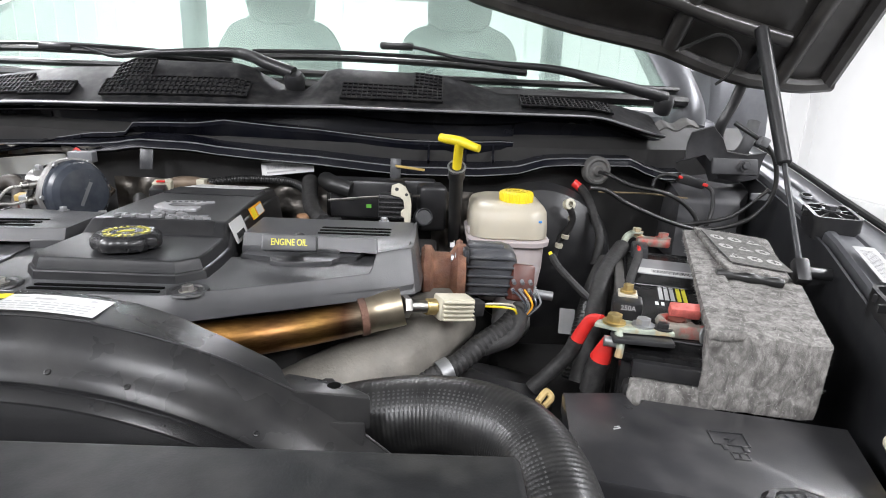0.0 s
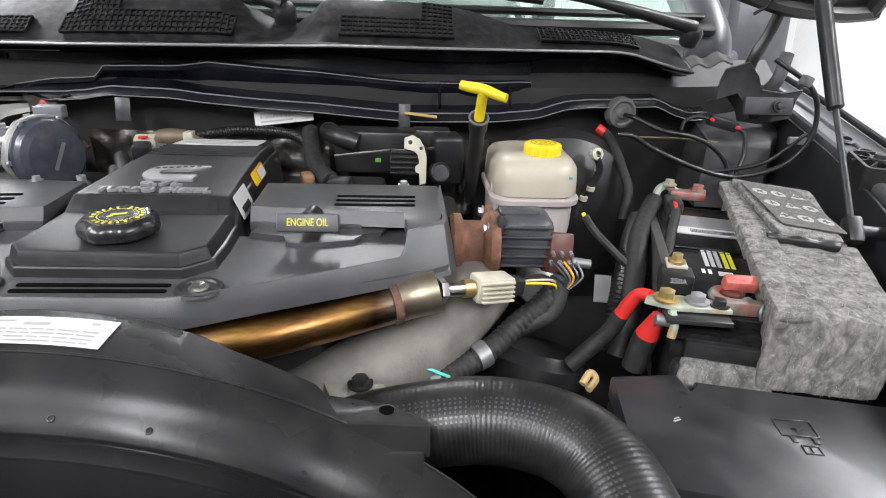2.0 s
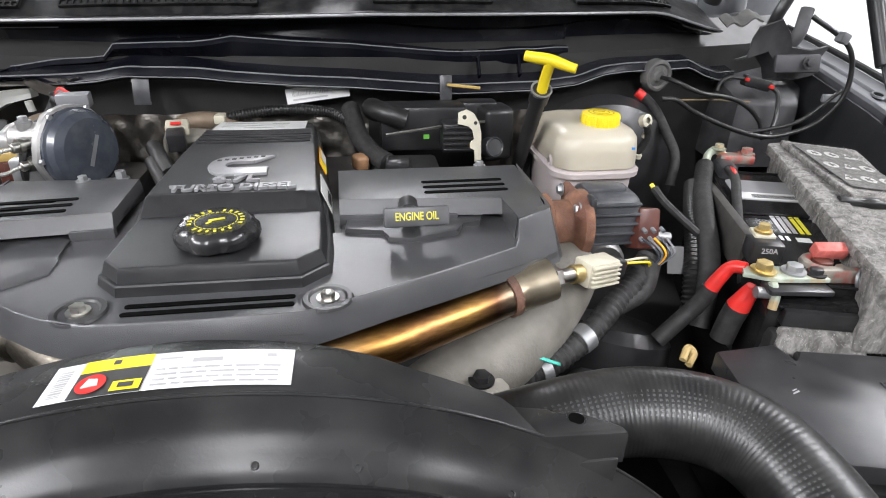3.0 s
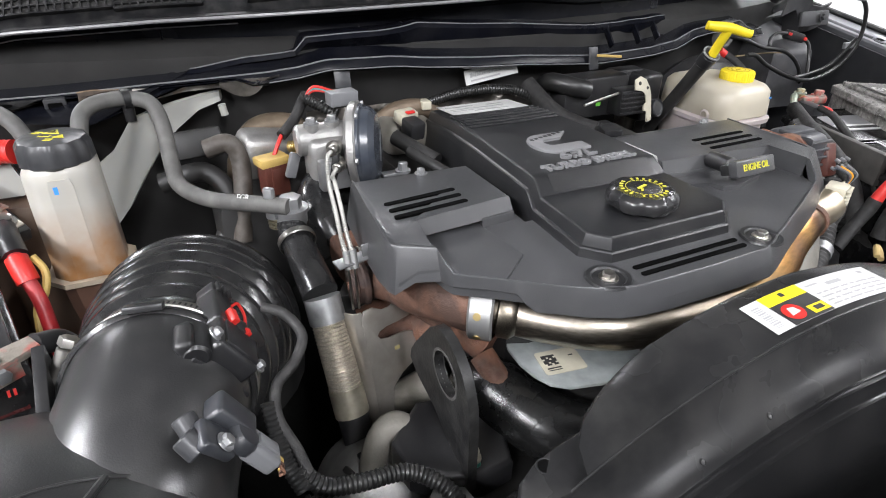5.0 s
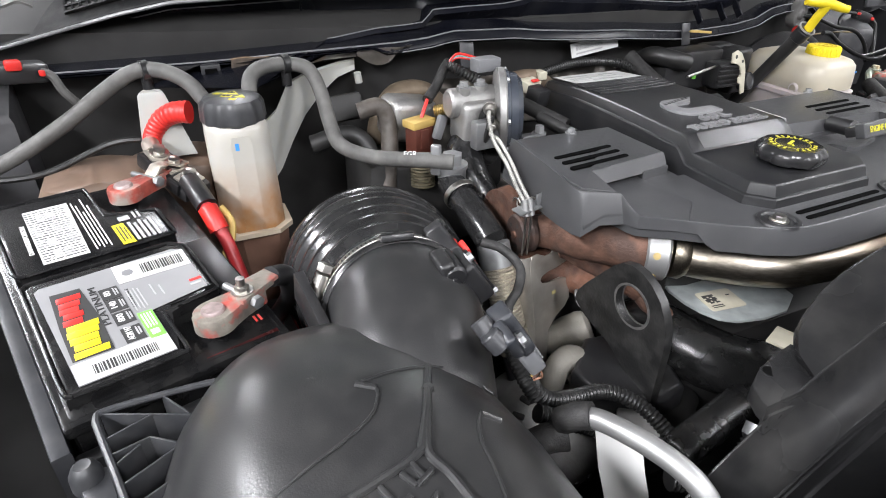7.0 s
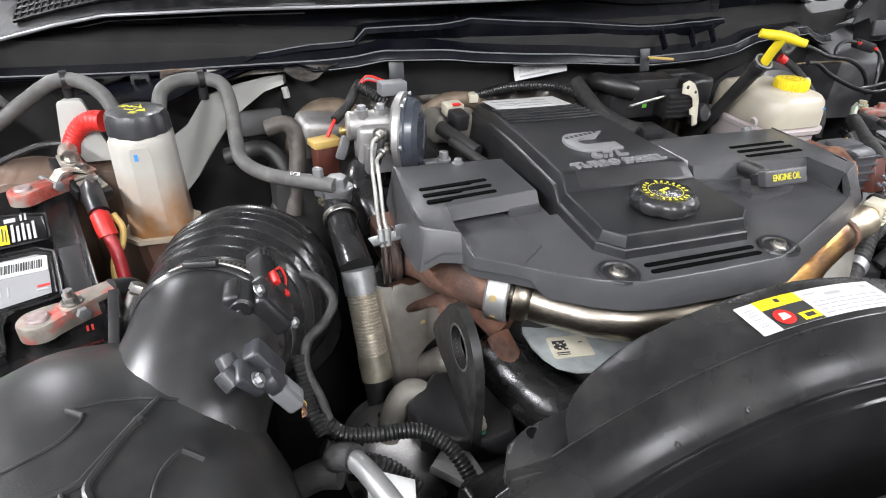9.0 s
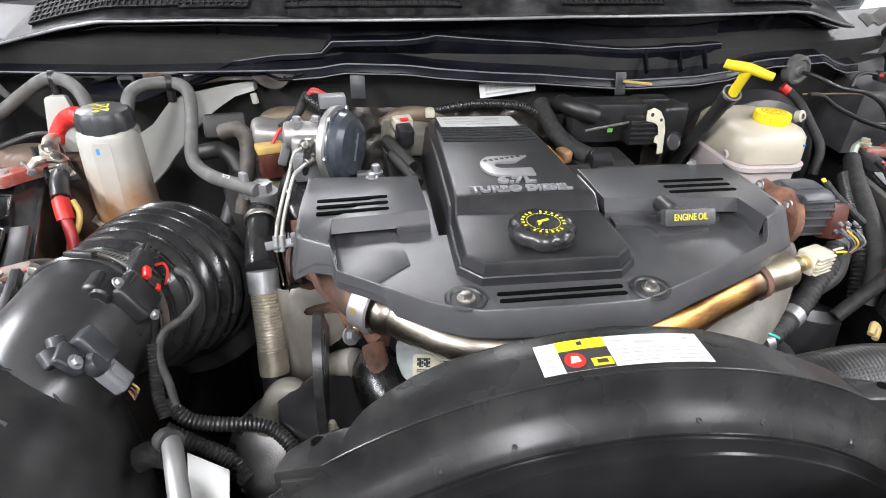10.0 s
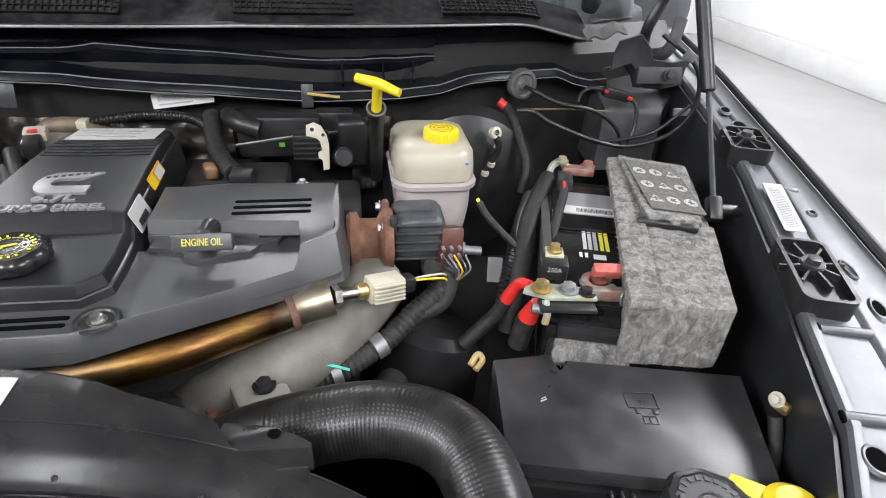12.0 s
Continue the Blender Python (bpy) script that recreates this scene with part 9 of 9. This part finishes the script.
# felt wrap
felt = thing("felt_battery_wrap", (0.33, 0.7, 1.15), "grey speckled felt blanket wrapped round the battery, top cut open", "felt blanket")


def rough(bm, amount, scale, cuts=5):
    """Subdivide and give a soft, hairy unevenness."""
    bmesh.ops.subdivide_edges(bm, edges=bm.edges[:], cuts=cuts, use_grid_fill=True)
    for v in bm.verts:
        k = Vector((noise.noise(v.co * scale), noise.noise(v.co * scale + Vector((9, 0, 0))), noise.noise(v.co * scale + Vector((0, 9, 0)))))
        v.co += k * amount
    return bm


def slab(quad_lo, quad_hi, cuts=12, amount=0.0022):
    bm = B()
    lo, hi = [bm.verts.new(p) for p in quad_lo], [bm.verts.new(p) for p in quad_hi]
    bm.faces.new(lo[::-1]), bm.faces.new(hi)
    for i in range(4):
        bm.faces.new((lo[i], lo[(i + 1) % 4], hi[(i + 1) % 4], hi[i]))
    es = bm.edges[:]
    bmesh.ops.bevel(bm, geom=es, offset=0.004, segments=2, profile=0.6, affect="EDGES")
    return rough(bm, amount, 55, cuts)


part("block", slab([(0.272, 0.576, 1.200), (0.386, 0.554, 1.200), (0.448, 0.70, 1.21), (0.338, 0.74, 1.21)], [(0.268, 0.572, 1.290), (0.390, 0.556, 1.284), (0.452, 0.715, 1.298), (0.336, 0.745, 1.303)], 9), FELT, felt)
part("block", slab([(0.326, 0.735, 1.21), (0.448, 0.70, 1.21), (0.512, 0.90, 1.21), (0.40, 0.925, 1.21)], [(0.330, 0.730, 1.296), (0.452, 0.705, 1.286), (0.512, 0.895, 1.300), (0.386, 0.905, 1.312)], 9), FELT, felt)
part("side_strip", slab([(0.268, 0.570, 1.282), (0.305, 0.565, 1.282), (0.412, 0.90, 1.306), (0.374, 0.905, 1.306)], [(0.268, 0.570, 1.294), (0.305, 0.565, 1.294), (0.412, 0.90, 1.322), (0.374, 0.905, 1.322)], 6), FELT, felt)
part("front_wall", slab([(0.200, 0.588, 1.190), (0.292, 0.572, 1.190), (0.293, 0.586, 1.190), (0.204, 0.602, 1.190)], [(0.204, 0.592, 1.221), (0.292, 0.574, 1.220), (0.293, 0.588, 1.220), (0.206, 0.606, 1.221)], 8), FELT, felt)
part("side_wall", slab([(0.196, 0.60, 1.14), (0.205, 0.595, 1.14), (0.230, 0.70, 1.14), (0.220, 0.703, 1.14)], [(0.200, 0.60, 1.214), (0.209, 0.595, 1.214), (0.234, 0.70, 1.214), (0.225, 0.703, 1.214)], 6), TAPE, felt, "dark inner felt")
fq = [Vector(p) for p in ((0.353, 0.720, 1.3075), (0.430, 0.710, 1.299), (0.489, 0.870, 1.311), (0.386, 0.895, 1.320))]
flap = part("flap", slab(fq, [p + Vector((0, 0, 0.009)) for p in fq], 7, 0.0012), FELT, felt, "loose felt flap with a dark printed panel")
fm = axes((0.4150, 0.7990, 1.3196), fq[1] - fq[0], fq[3] - fq[0])
part("printed_panel", rough(prism(B(), rounded(0.078, 0.140, 0.004, 2), 0, 0.0012, 0, fm), 0.0003, 60, 1), FELT_PRINT, flap, "dark printed panel")
for i in range(3):
    for j in range(3):
        c = (-0.025 + 0.025 * i, -0.043 + 0.040 * j)
        k = (i + 2 * j) % 3
        mk = fm @ Matrix.Translation((c[0], c[1], 0.0016))
        bm = prism(B(), ring_poly(0.0095, 18) if k else [(-0.011, -0.008), (0.011, -0.008), (0, 0.010)], 0, 0.0005, 0, mk)
        sy = part("symbol", bm, surface("felt_white_print", (0.36, 0.355, 0.335), 0.9, var=0.4, scale=300) if (i + j) == 0 else bpy.data.materials["felt_white_print"], flap, "white warning symbol")
        part("symbol_bar", rects(B(), mk @ Matrix.Translation((0, 0, 0.0005)) @ pose(0, 0, 0, 0, 0, 40 * k), [(-0.006, -0.001, 0.012, 0.0022), (-0.002, -0.005, 0.003, 0.009)]), FELT_PRINT, sy)
# loose fibres standing off the felt
frng = random.Random(21)
strands = bmesh.new()
for ob in [o for o in felt.children if o.data and o.data.materials and o.data.materials[0] == FELT]:
    polys = [p for p in ob.data.polygons if p.center.z > 1.19]
    weights = [p.area for p in polys]
    for p in frng.choices(polys, weights, k=int(min(2600, sum(weights) * 90000))):
        vs_ = [ob.data.vertices[i].co for i in p.vertices]
        k0, k1 = frng.random(), frng.random()
        base_ = vs_[0].lerp(vs_[1], k0).lerp(vs_[-1].lerp(vs_[-2], k0), k1)
        tan_ = Vector((frng.uniform(-1, 1), frng.uniform(-1, 1), frng.uniform(-1, 1)))
        tip = base_ + (p.normal * frng.uniform(0.15, 0.7) + tan_ * 0.8).normalized() * frng.uniform(0.0015, 0.0052)
        wd = p.normal.cross(tip - base_).normalized() * 0.00022
        strands.faces.new([strands.verts.new(q) for q in (base_ - wd, base_ + wd, tip)])
part("loose_fibre", strands, surface("felt_fibre", (0.36, 0.355, 0.34), 0.9, var=0.4, scale=200), felt, "loose pale felt fibres", kind="stuff")
solo("folded_bag", tube(B(), [(0.345, 0.725, 1.306), (0.38, 0.715, 1.305), (0.42, 0.705, 1.302)], lambda s: 0.006 + 0.001 * math.sin(s * 200), n=10, step=0.004), RUBBER, "black crumpled plastic under the felt flap", "plastic bag")

# terminals and links of this battery
tl = thing("terminal_link", (0.23, 0.63, 1.25), "greenish copper terminal bar with a fuse and bolts", "terminal link")
part("post_clamp", tube(B(), [Vector((0.262 + 0.017 * math.cos(q), 0.634 + 0.016 * math.sin(q), 1.2735)) for q in [radians(20 + 300 * i / 14) for i in range(15)]], 0.006, n=8, per=2), CORRODED, tl, "red-stained clamp")
part("post", lathe(B(), [(0, 0.016), (0.0095, 0.015), (0.0105, -0.010)], Matrix.Translation((0.262, 0.634, 1.264)), 20), MAROON, tl)
part("clamp_block", box(B(), pose(0.262, 0.616, 1.2715, 0, 0, -8), (0.052, 0.012, 0.016), 0.003), CORRODED, tl)
part("clamp_bolt", bolt(B(), (0.284, 0.608, 1.270), (0.5, -0.8, 0.2), 0.0072, 0.010), ZINC, tl)
part("red_tab", box(B(), pose(0.274, 0.643, 1.285, 20, 0, -8), (0.034, 0.014, 0.014), 0.002), surface("faded_red", (0.50, 0.12, 0.10), 0.6, var=0.3, scale=120), tl, "faded red tab")
part("bar", prism(B(), [(0.168, 0.628), (0.196, 0.612), (0.250, 0.606), (0.252, 0.626), (0.205, 0.640), (0.176, 0.642)], 1.2685, 1.273, 0.001), GREENISH, tl)
part("bar_plate", box(B(), pose(0.215, 0.606, 1.2640, 0, 0, -8), (0.065, 0.022, 0.006), 0.002), BLACK, tl)
part("brass_nut", bolt(B(), (0.190, 0.629, 1.273), r=0.0085, h=0.011), BRASS, tl)
part("zinc_nut", bolt(B(), (0.221, 0.624, 1.273), r=0.0082, h=0.009), ZINC, tl)
part("black_nut", bolt(B(), (0.241, 0.617, 1.273), r=0.0068, h=0.007), BLACK, tl)
part("fuse", box(B(), pose(0.216, 0.668, 1.277, 4, 0, -14), (0.034, 0.026, 0.024), 0.003), BLACK, tl, "black mega fuse")
lettering("lettering", "250A", pose(0.2128, 0.6535, 1.2815, 78, 0, -14), 0.008, GREY_INK, tl, 0.0003)
part("fuse_tab", box(B(), pose(0.219, 0.679, 1.291, 4, 0, -14), (0.022, 0.020, 0.004), 0.001), CREAM, tl)
part("fuse_nut", bolt(B(), (0.219, 0.679, 1.293), r=0.0062, h=0.010), BRASS, tl)
part("hook", tube(B(), [(0.190, 0.612, 1.270), (0.192, 0.605, 1.258), (0.190, 0.602, 1.244)], 0.0045, n=8), GREENISH, tl)
part("stub", rod(B(), (0.196, 0.610, 1.257), (0.176, 0.614, 1.258), 0.006, 12), ZINC, tl)
part("red_boot", tube(B(), [(0.190, 0.634, 1.250), (0.188, 0.636, 1.243), (0.185, 0.638, 1.232), (0.183, 0.640, 1.223)], lambda s: 0.0080 + 0.16 * s, n=16), RED, tl, "red rubber boot")
part("boot_foot", tube(B(), [(0.183, 0.640, 1.223), (0.180, 0.642, 1.205), (0.176, 0.642, 1.18)], 0.013, n=14), TAPE, tl)
part("red_sleeve", tube(B(), [(0.180, 0.640, 1.271), (0.171, 0.652, 1.266), (0.163, 0.656, 1.250), (0.158, 0.658, 1.236)], lambda s: 0.0065 + 0.04 * s, n=12), RED, tl, "red cable sleeve")
part("cable", tube(B(), [(0.158, 0.658, 1.238), (0.152, 0.660, 1.220), (0.138, 0.662, 1.20), (0.11, 0.66, 1.17)], 0.0095, n=12), TAPE, tl)
part("rear_clamp", box(B(), pose(0.330, 0.905, 1.299, 0, 0, -14), (0.05, 0.02, 0.014), 0.004), CORRODED, tl)
part("rear_nut", bolt(B(), (0.345, 0.905, 1.304), (0, 0, 1), 0.008, 0.010), CORRODED, tl)
part("green_clamp", tube(B(), [(0.282, 0.902, 1.292), (0.290, 0.912, 1.304), (0.304, 0.917, 1.308), (0.318, 0.910, 1.300)], 0.0058, n=8), GREENISH, tl, "green corroded cable clamp")
part("green_nut", bolt(B(), (0.305, 0.913, 1.311), r=0.0068, h=0.008), GREENISH, tl)
part("link_block", box(B(), pose(0.303, 0.886, 1.286, 0, 0, -16), (0.024, 0.045, 0.028), 0.005), SMOKE, tl)
part("insulated_strip", box(B(), pose(0.240, 0.775, 1.258, 0, 0, -16), (0.012, 0.17, 0.05), 0.002), surface("grey_strip", (0.05, 0.047, 0.043), 0.6, var=0.3, scale=50), tl)
dc = thing("battery_cable", (0.2, 0.75, 1.2), "thick black taped battery cables", "cable")
part("cable", tube(B(), [(0.280, 0.900, 1.290), (0.250, 0.850, 1.280), (0.220, 0.79, 1.268), (0.200, 0.735, 1.245), (0.185, 0.70, 1.215), (0.172, 0.68, 1.17)], 0.0125, n=14), TAPE, dc)
part("cable", loom(B(), [(0.245, 0.865, 1.276), (0.222, 0.82, 1.262), (0.200, 0.77, 1.245), (0.178, 0.72, 1.215), (0.165, 0.69, 1.17)], 0.0110, 0.006, 12), LOOM, dc)
part("cable", tube(B(), [(0.290, 0.86, 1.300), (0.282, 0.83, 1.296), (0.262, 0.79, 1.283), (0.243, 0.75, 1.268), (0.232, 0.715, 1.25), (0.222, 0.69, 1.22)], 0.0062, n=10), TAPE, dc)
part("red_wire", tube(B(), [(0.290, 0.862, 1.302), (0.286, 0.842, 1.303), (0.280, 0.828, 1.297)], 0.003, n=6), RED, dc)

# ---- fuse box ----
fb = thing("fuse_box", (0.25, 0.47, 1.15), "black plastic fuse box lid with an embossed symbol", "fuse box")
FUSELID = surface("fuse_lid_plastic", (0.026, 0.026, 0.028), 0.32, var=0.25, scale=14, bump=0.1, bscale=700, dust=0.08)
lidb = part("lid", prism(B(), [(0.112, 0.452), (0.362, 0.392), (0.408, 0.536), (0.212, 0.580), (0.206, 0.560), (0.196, 0.560), (0.198, 0.592), (0.130, 0.588), (0.122, 0.52)], 1.185, lambda x, y: 1.204 + 0.03 * (y - 0.45), 0.004), FUSELID, fb)
part("base", prism(B(), [(0.116, 0.446), (0.358, 0.387), (0.404, 0.536), (0.20, 0.585), (0.13, 0.585)], 1.06, 1.180, 0.003), BLACK, fb)
em2 = Matrix.Translation((0.2725, 0.5005, 1.2060)) @ pose(0, 0, 0, 1.7, 0, -8) @ Matrix.Diagonal((0.84, 0.95, 1, 1))
bm = B()
for x, y, w, h in ((-0.020, 0.000, 0.040, 0.0016), (-0.020, 0.022, 0.040, 0.0016), (-0.020, 0, 0.0016, 0.022), (0.0184, 0, 0.0016, 0.022), (-0.012, -0.008, 0.006, 0.008), (0.010, -0.008, 0.006, 0.008), (-0.006, -0.022, 0.018, 0.0014), (-0.006, -0.012, 0.018, 0.0014), (-0.006, -0.022, 0.0014, 0.011), (0.0106, -0.022, 0.0014, 0.011), (0.002, -0.02, 0.0012, 0.008)):
    box(bm, em2 @ Matrix.Translation((x + w / 2, y + h / 2, 0)), (w, h, 0.0014), 0.0004)
prism(bm, [(0.003, 0.016), (-0.006, 0.010), (0.000, 0.010), (-0.003, 0.004), (0.006, 0.011), (0.001, 0.011)], 0, 0.0008, 0, em2)
part("embossed_symbol", bm, FUSELID, lidb, "embossed fuse symbol")
for x, y in ((0.205, 0.420), (0.215, 0.4185), (0.225, 0.415)):
    part("latch", box(B(), pose(x, y - 0.004, 1.176, 0, 0, -14), (0.0035, 0.012, 0.026), 0.001), BLACK, fb)
part("latch_bar", box(B(), pose(0.214, 0.411, 1.172, 0, 0, -14), (0.034, 0.006, 0.008), 0.002), BLACK, fb)
part("scratch", rects(B(), Matrix.Translation((0.166, 0.520, 1.2066)) @ pose(0, 0, 0, 0, 0, 20), [(0, 0, 0.008, 0.0015), (0.003, 0.003, 0.006, 0.001)]), GREY_INK, lidb)
part("yellow_clip", tube(B(), [(0.108, 0.605, 1.185), (0.118, 0.615, 1.192), (0.124, 0.612, 1.186), (0.114, 0.602, 1.180)], 0.004, n=8), surface("tan_clip", (0.45, 0.33, 0.14), 0.6), fb, "tan plastic clip")

# ---- washer fluid filler and yellow cap, close in front ----
wf = thing("washer_filler", (0.262, 0.372, 1.15), "black ribbed washer filler cap on a pale neck", "filler cap")
wm_ = pose(0.262, 0.366, 1.215, -3, 4, 0)
part("cap", lathe(B(), [(0, 0), (0.036, 0), (0.0385, 0.004), (0.0385, 0.018), (0.035, 0.023), (0.030, 0.024), (0.029, 0.022), (0, 0.022)], wm_, 80, lambda a: 1 + 0.035 * (1 if math.cos(9 * a) > 0.2 else -0.3)), BLACK, wf)
part("neck", lathe(B(), [(0.030, 0), (0.034, -0.01), (0.036, -0.05), (0.045, -0.08)], wm_, 28), CREAM, wf, "pale plastic neck")
bm = B()
for k in range(20):
    q = 2 * math.pi * k / 20
    box(bm, wm_ @ pose(0.0255 * math.cos(q), 0.0255 * math.sin(q), 0.0225, 0, 0, math.degrees(q) + 90), (0.004, 0.005, 0.0012))
tube(bm, [wm_ @ Vector((0.013 * math.cos(q), 0.010 * math.sin(q), 0.0225)) for q in [radians(30 + 300 * i / 16) for i in range(17)]], 0.0012, n=5, per=2)
box(bm, wm_ @ Matrix.Translation((0, -0.002, 0.0225)), (0.010, 0.0025, 0.0015))
part("embossing", bm, SMOKE, wf)
yc = thing("yellow_cap", (0.345, 0.372, 1.17), "bright yellow plastic cap with a pull tab", "filler cap")
part("cap", lathe(B(), [(0, 0.022), (0.018, 0.021), (0.026, 0.014), (0.028, 0.0), (0.028, -0.03)], Matrix.Translation((0.346, 0.366, 1.205)), 32), YELLOW, yc)
part("tab", prism(B(), [(0.300, 0.398), (0.312, 0.408), (0.345, 0.385), (0.325, 0.372)], 1.212, 1.2165, 0.001), YELLOW, yc)

# ---- cables on the firewall's right ----
fc = thing("firewall_cables", (0.35, 1.03, 1.3), "black taped cables running along the firewall", "cable")
part("grommet", lathe(B(), [(0, 0.006), (0.008, 0.007), (0.011, 0.003), (0.017, 0.002), (0.020, 0.005), (0.024, 0.004), (0.026, 0.0), (0.026, -0.012)], pose(0.278, 1.078, 1.385, 90, 0, 10), 30), GREYHOSE, fc, "grey rubber grommet")
part("cable", tube(B(), [(0.280, 1.068, 1.384), (0.292, 1.045, 1.382), (0.33, 1.030, 1.367), (0.383, 1.028, 1.358), (0.420, 1.028, 1.342), (0.445, 1.025, 1.318), (0.455, 1.02, 1.29)], 0.0038, n=10), LOOM, fc)
part("cable", tube(B(), [(0.245, 0.995, 1.366), (0.275, 1.0, 1.362), (0.314, 1.0, 1.341), (0.39, 1.0, 1.312), (0.455, 1.0, 1.301), (0.524, 1.0, 1.320), (0.556, 0.995, 1.362), (0.556, 0.995, 1.41), (0.535, 1.0, 1.448), (0.49, 1.03, 1.482)], 0.0040, n=10), LOOM, fc)
part("cable", tube(B(), [(0.41, 1.01, 1.306), (0.45, 1.005, 1.312), (0.50, 1.0, 1.328), (0.55, 0.995, 1.375)], 0.0034, n=10), LOOM, fc)
part("cable", tube(B(), [(0.240, 1.038, 1.360), (0.248, 1.010, 1.345), (0.254, 0.975, 1.318), (0.258, 0.945, 1.29), (0.25, 0.93, 1.25)], 0.0075, n=12), TAPE, fc)
part("red_cap", rod(B(), (0.228, 1.042, 1.367), (0.241, 1.036, 1.358), 0.0075, 12), RED, fc)
part("cable", tube(B(), [(0.464, 1.048, 1.372), (0.476, 1.040, 1.360), (0.476, 1.030, 1.33), (0.462, 1.015, 1.300)], 0.0036, n=8), LOOM, fc)
part("plug", box(B(), pose(0.440, 1.052, 1.377, 0, 14, 0), (0.050, 0.018, 0.018), 0.004), BLACK, fc)
part("red_lock", box(B(), pose(0.463, 1.044, 1.372, 0, 14, 0), (0.009, 0.006, 0.006), 0.001), RED, fc)
part("red_lock", box(B(), pose(0.418, 1.045, 1.384, 0, 14, 0), (0.007, 0.005, 0.005), 0.001), RED, fc)
part("cable", tube(B(), [(0.416, 1.052, 1.384), (0.395, 1.056, 1.386), (0.378, 1.055, 1.378), (0.372, 1.05, 1.364)], 0.0034, n=8), LOOM, fc)
part("clip", box(B(), pose(0.540, 1.0, 1.362, 0, 0, 0), (0.030, 0.008, 0.012), 0.002), MIDGREY, fc)
part("clip", box(B(), pose(0.528, 1.0, 1.454, 0, 20, 0), (0.016, 0.016, 0.016), 0.003), MIDGREY, fc)
part("edge_trim", tube(B(), [(0.275, 1.045, 1.352), (0.36, 1.045, 1.352), (0.44, 1.055, 1.345)], 0.0016, n=6), surface("dull_tan_trim", (0.20, 0.15, 0.08), 0.7), fc, "tan edge trim")
part("yellow_lead", tube(B(), [(0.150, 0.80, 1.30), (0.158, 0.785, 1.288), (0.175, 0.77, 1.272), (0.195, 0.755, 1.255)], 0.005, n=8), TAPE, fc)
part("yellow_wire", tube(B(), [(0.148, 0.805, 1.303), (0.152, 0.795, 1.296), (0.158, 0.787, 1.289)], 0.0028, n=6), YELLOW, fc)
part("white_label", box(B(), pose(0.166, 0.745, 1.225, 60, 0, -10), (0.020, 0.034, 0.0015)), surface("dusty_label", (0.20, 0.20, 0.20), 0.6), fc)
sw = thing("ground_strap", (0.44, 0.45, 1.2), "black ground cable bolted to the inner wing", "cable")
part("lug", box(B(), pose(0.408, 0.475, 1.222, 0, 0, -70), (0.02, 0.008, 0.014), 0.003), BRASS, sw)
part("bolt", bolt(B(), (0.404, 0.478, 1.228), (-0.9, -0.3, 0.4), 0.0055, 0.008), CREAM, sw)
part("cable", tube(B(), [(0.402, 0.470, 1.212), (0.400, 0.455, 1.19), (0.396, 0.44, 1.16), (0.39, 0.43, 1.11)], 0.0075, n=10), TAPE, sw)

rp = thing("relay_plug", (-1.10, 0.99, 1.34), "black relay plug with a red lock behind the battery", "electrical plug")
part("shell", box(B(), pose(-1.050, 1.050, 1.398, 0, 6, 20), (0.055, 0.03, 0.022), 0.005), BLACK, rp)
part("red_lock", box(B(), pose(-1.050, 1.034, 1.409, 0, 6, 20), (0.016, 0.010, 0.012), 0.003), RED, rp)
part("red_lock", box(B(), pose(-1.026, 1.036, 1.398, 0, 6, 20), (0.006, 0.006, 0.006), 0.001), RED, rp)
part("lead", tube(B(), [(-1.028, 1.045, 1.398), (-1.018, 1.042, 1.392), (-1.012, 1.042, 1.375), (-1.000, 1.045, 1.355)], 0.0052, n=8), GREYHOSE, rp)
for z in (1.30, 1.25):
    part("lead", tube(B(), [(-1.16, 1.0, z), (-1.06, 1.01, z - 0.01), (-0.97, 1.02, z + 0.015), (-0.90, 1.03, z)], 0.0040, n=8), LOOM, rp)
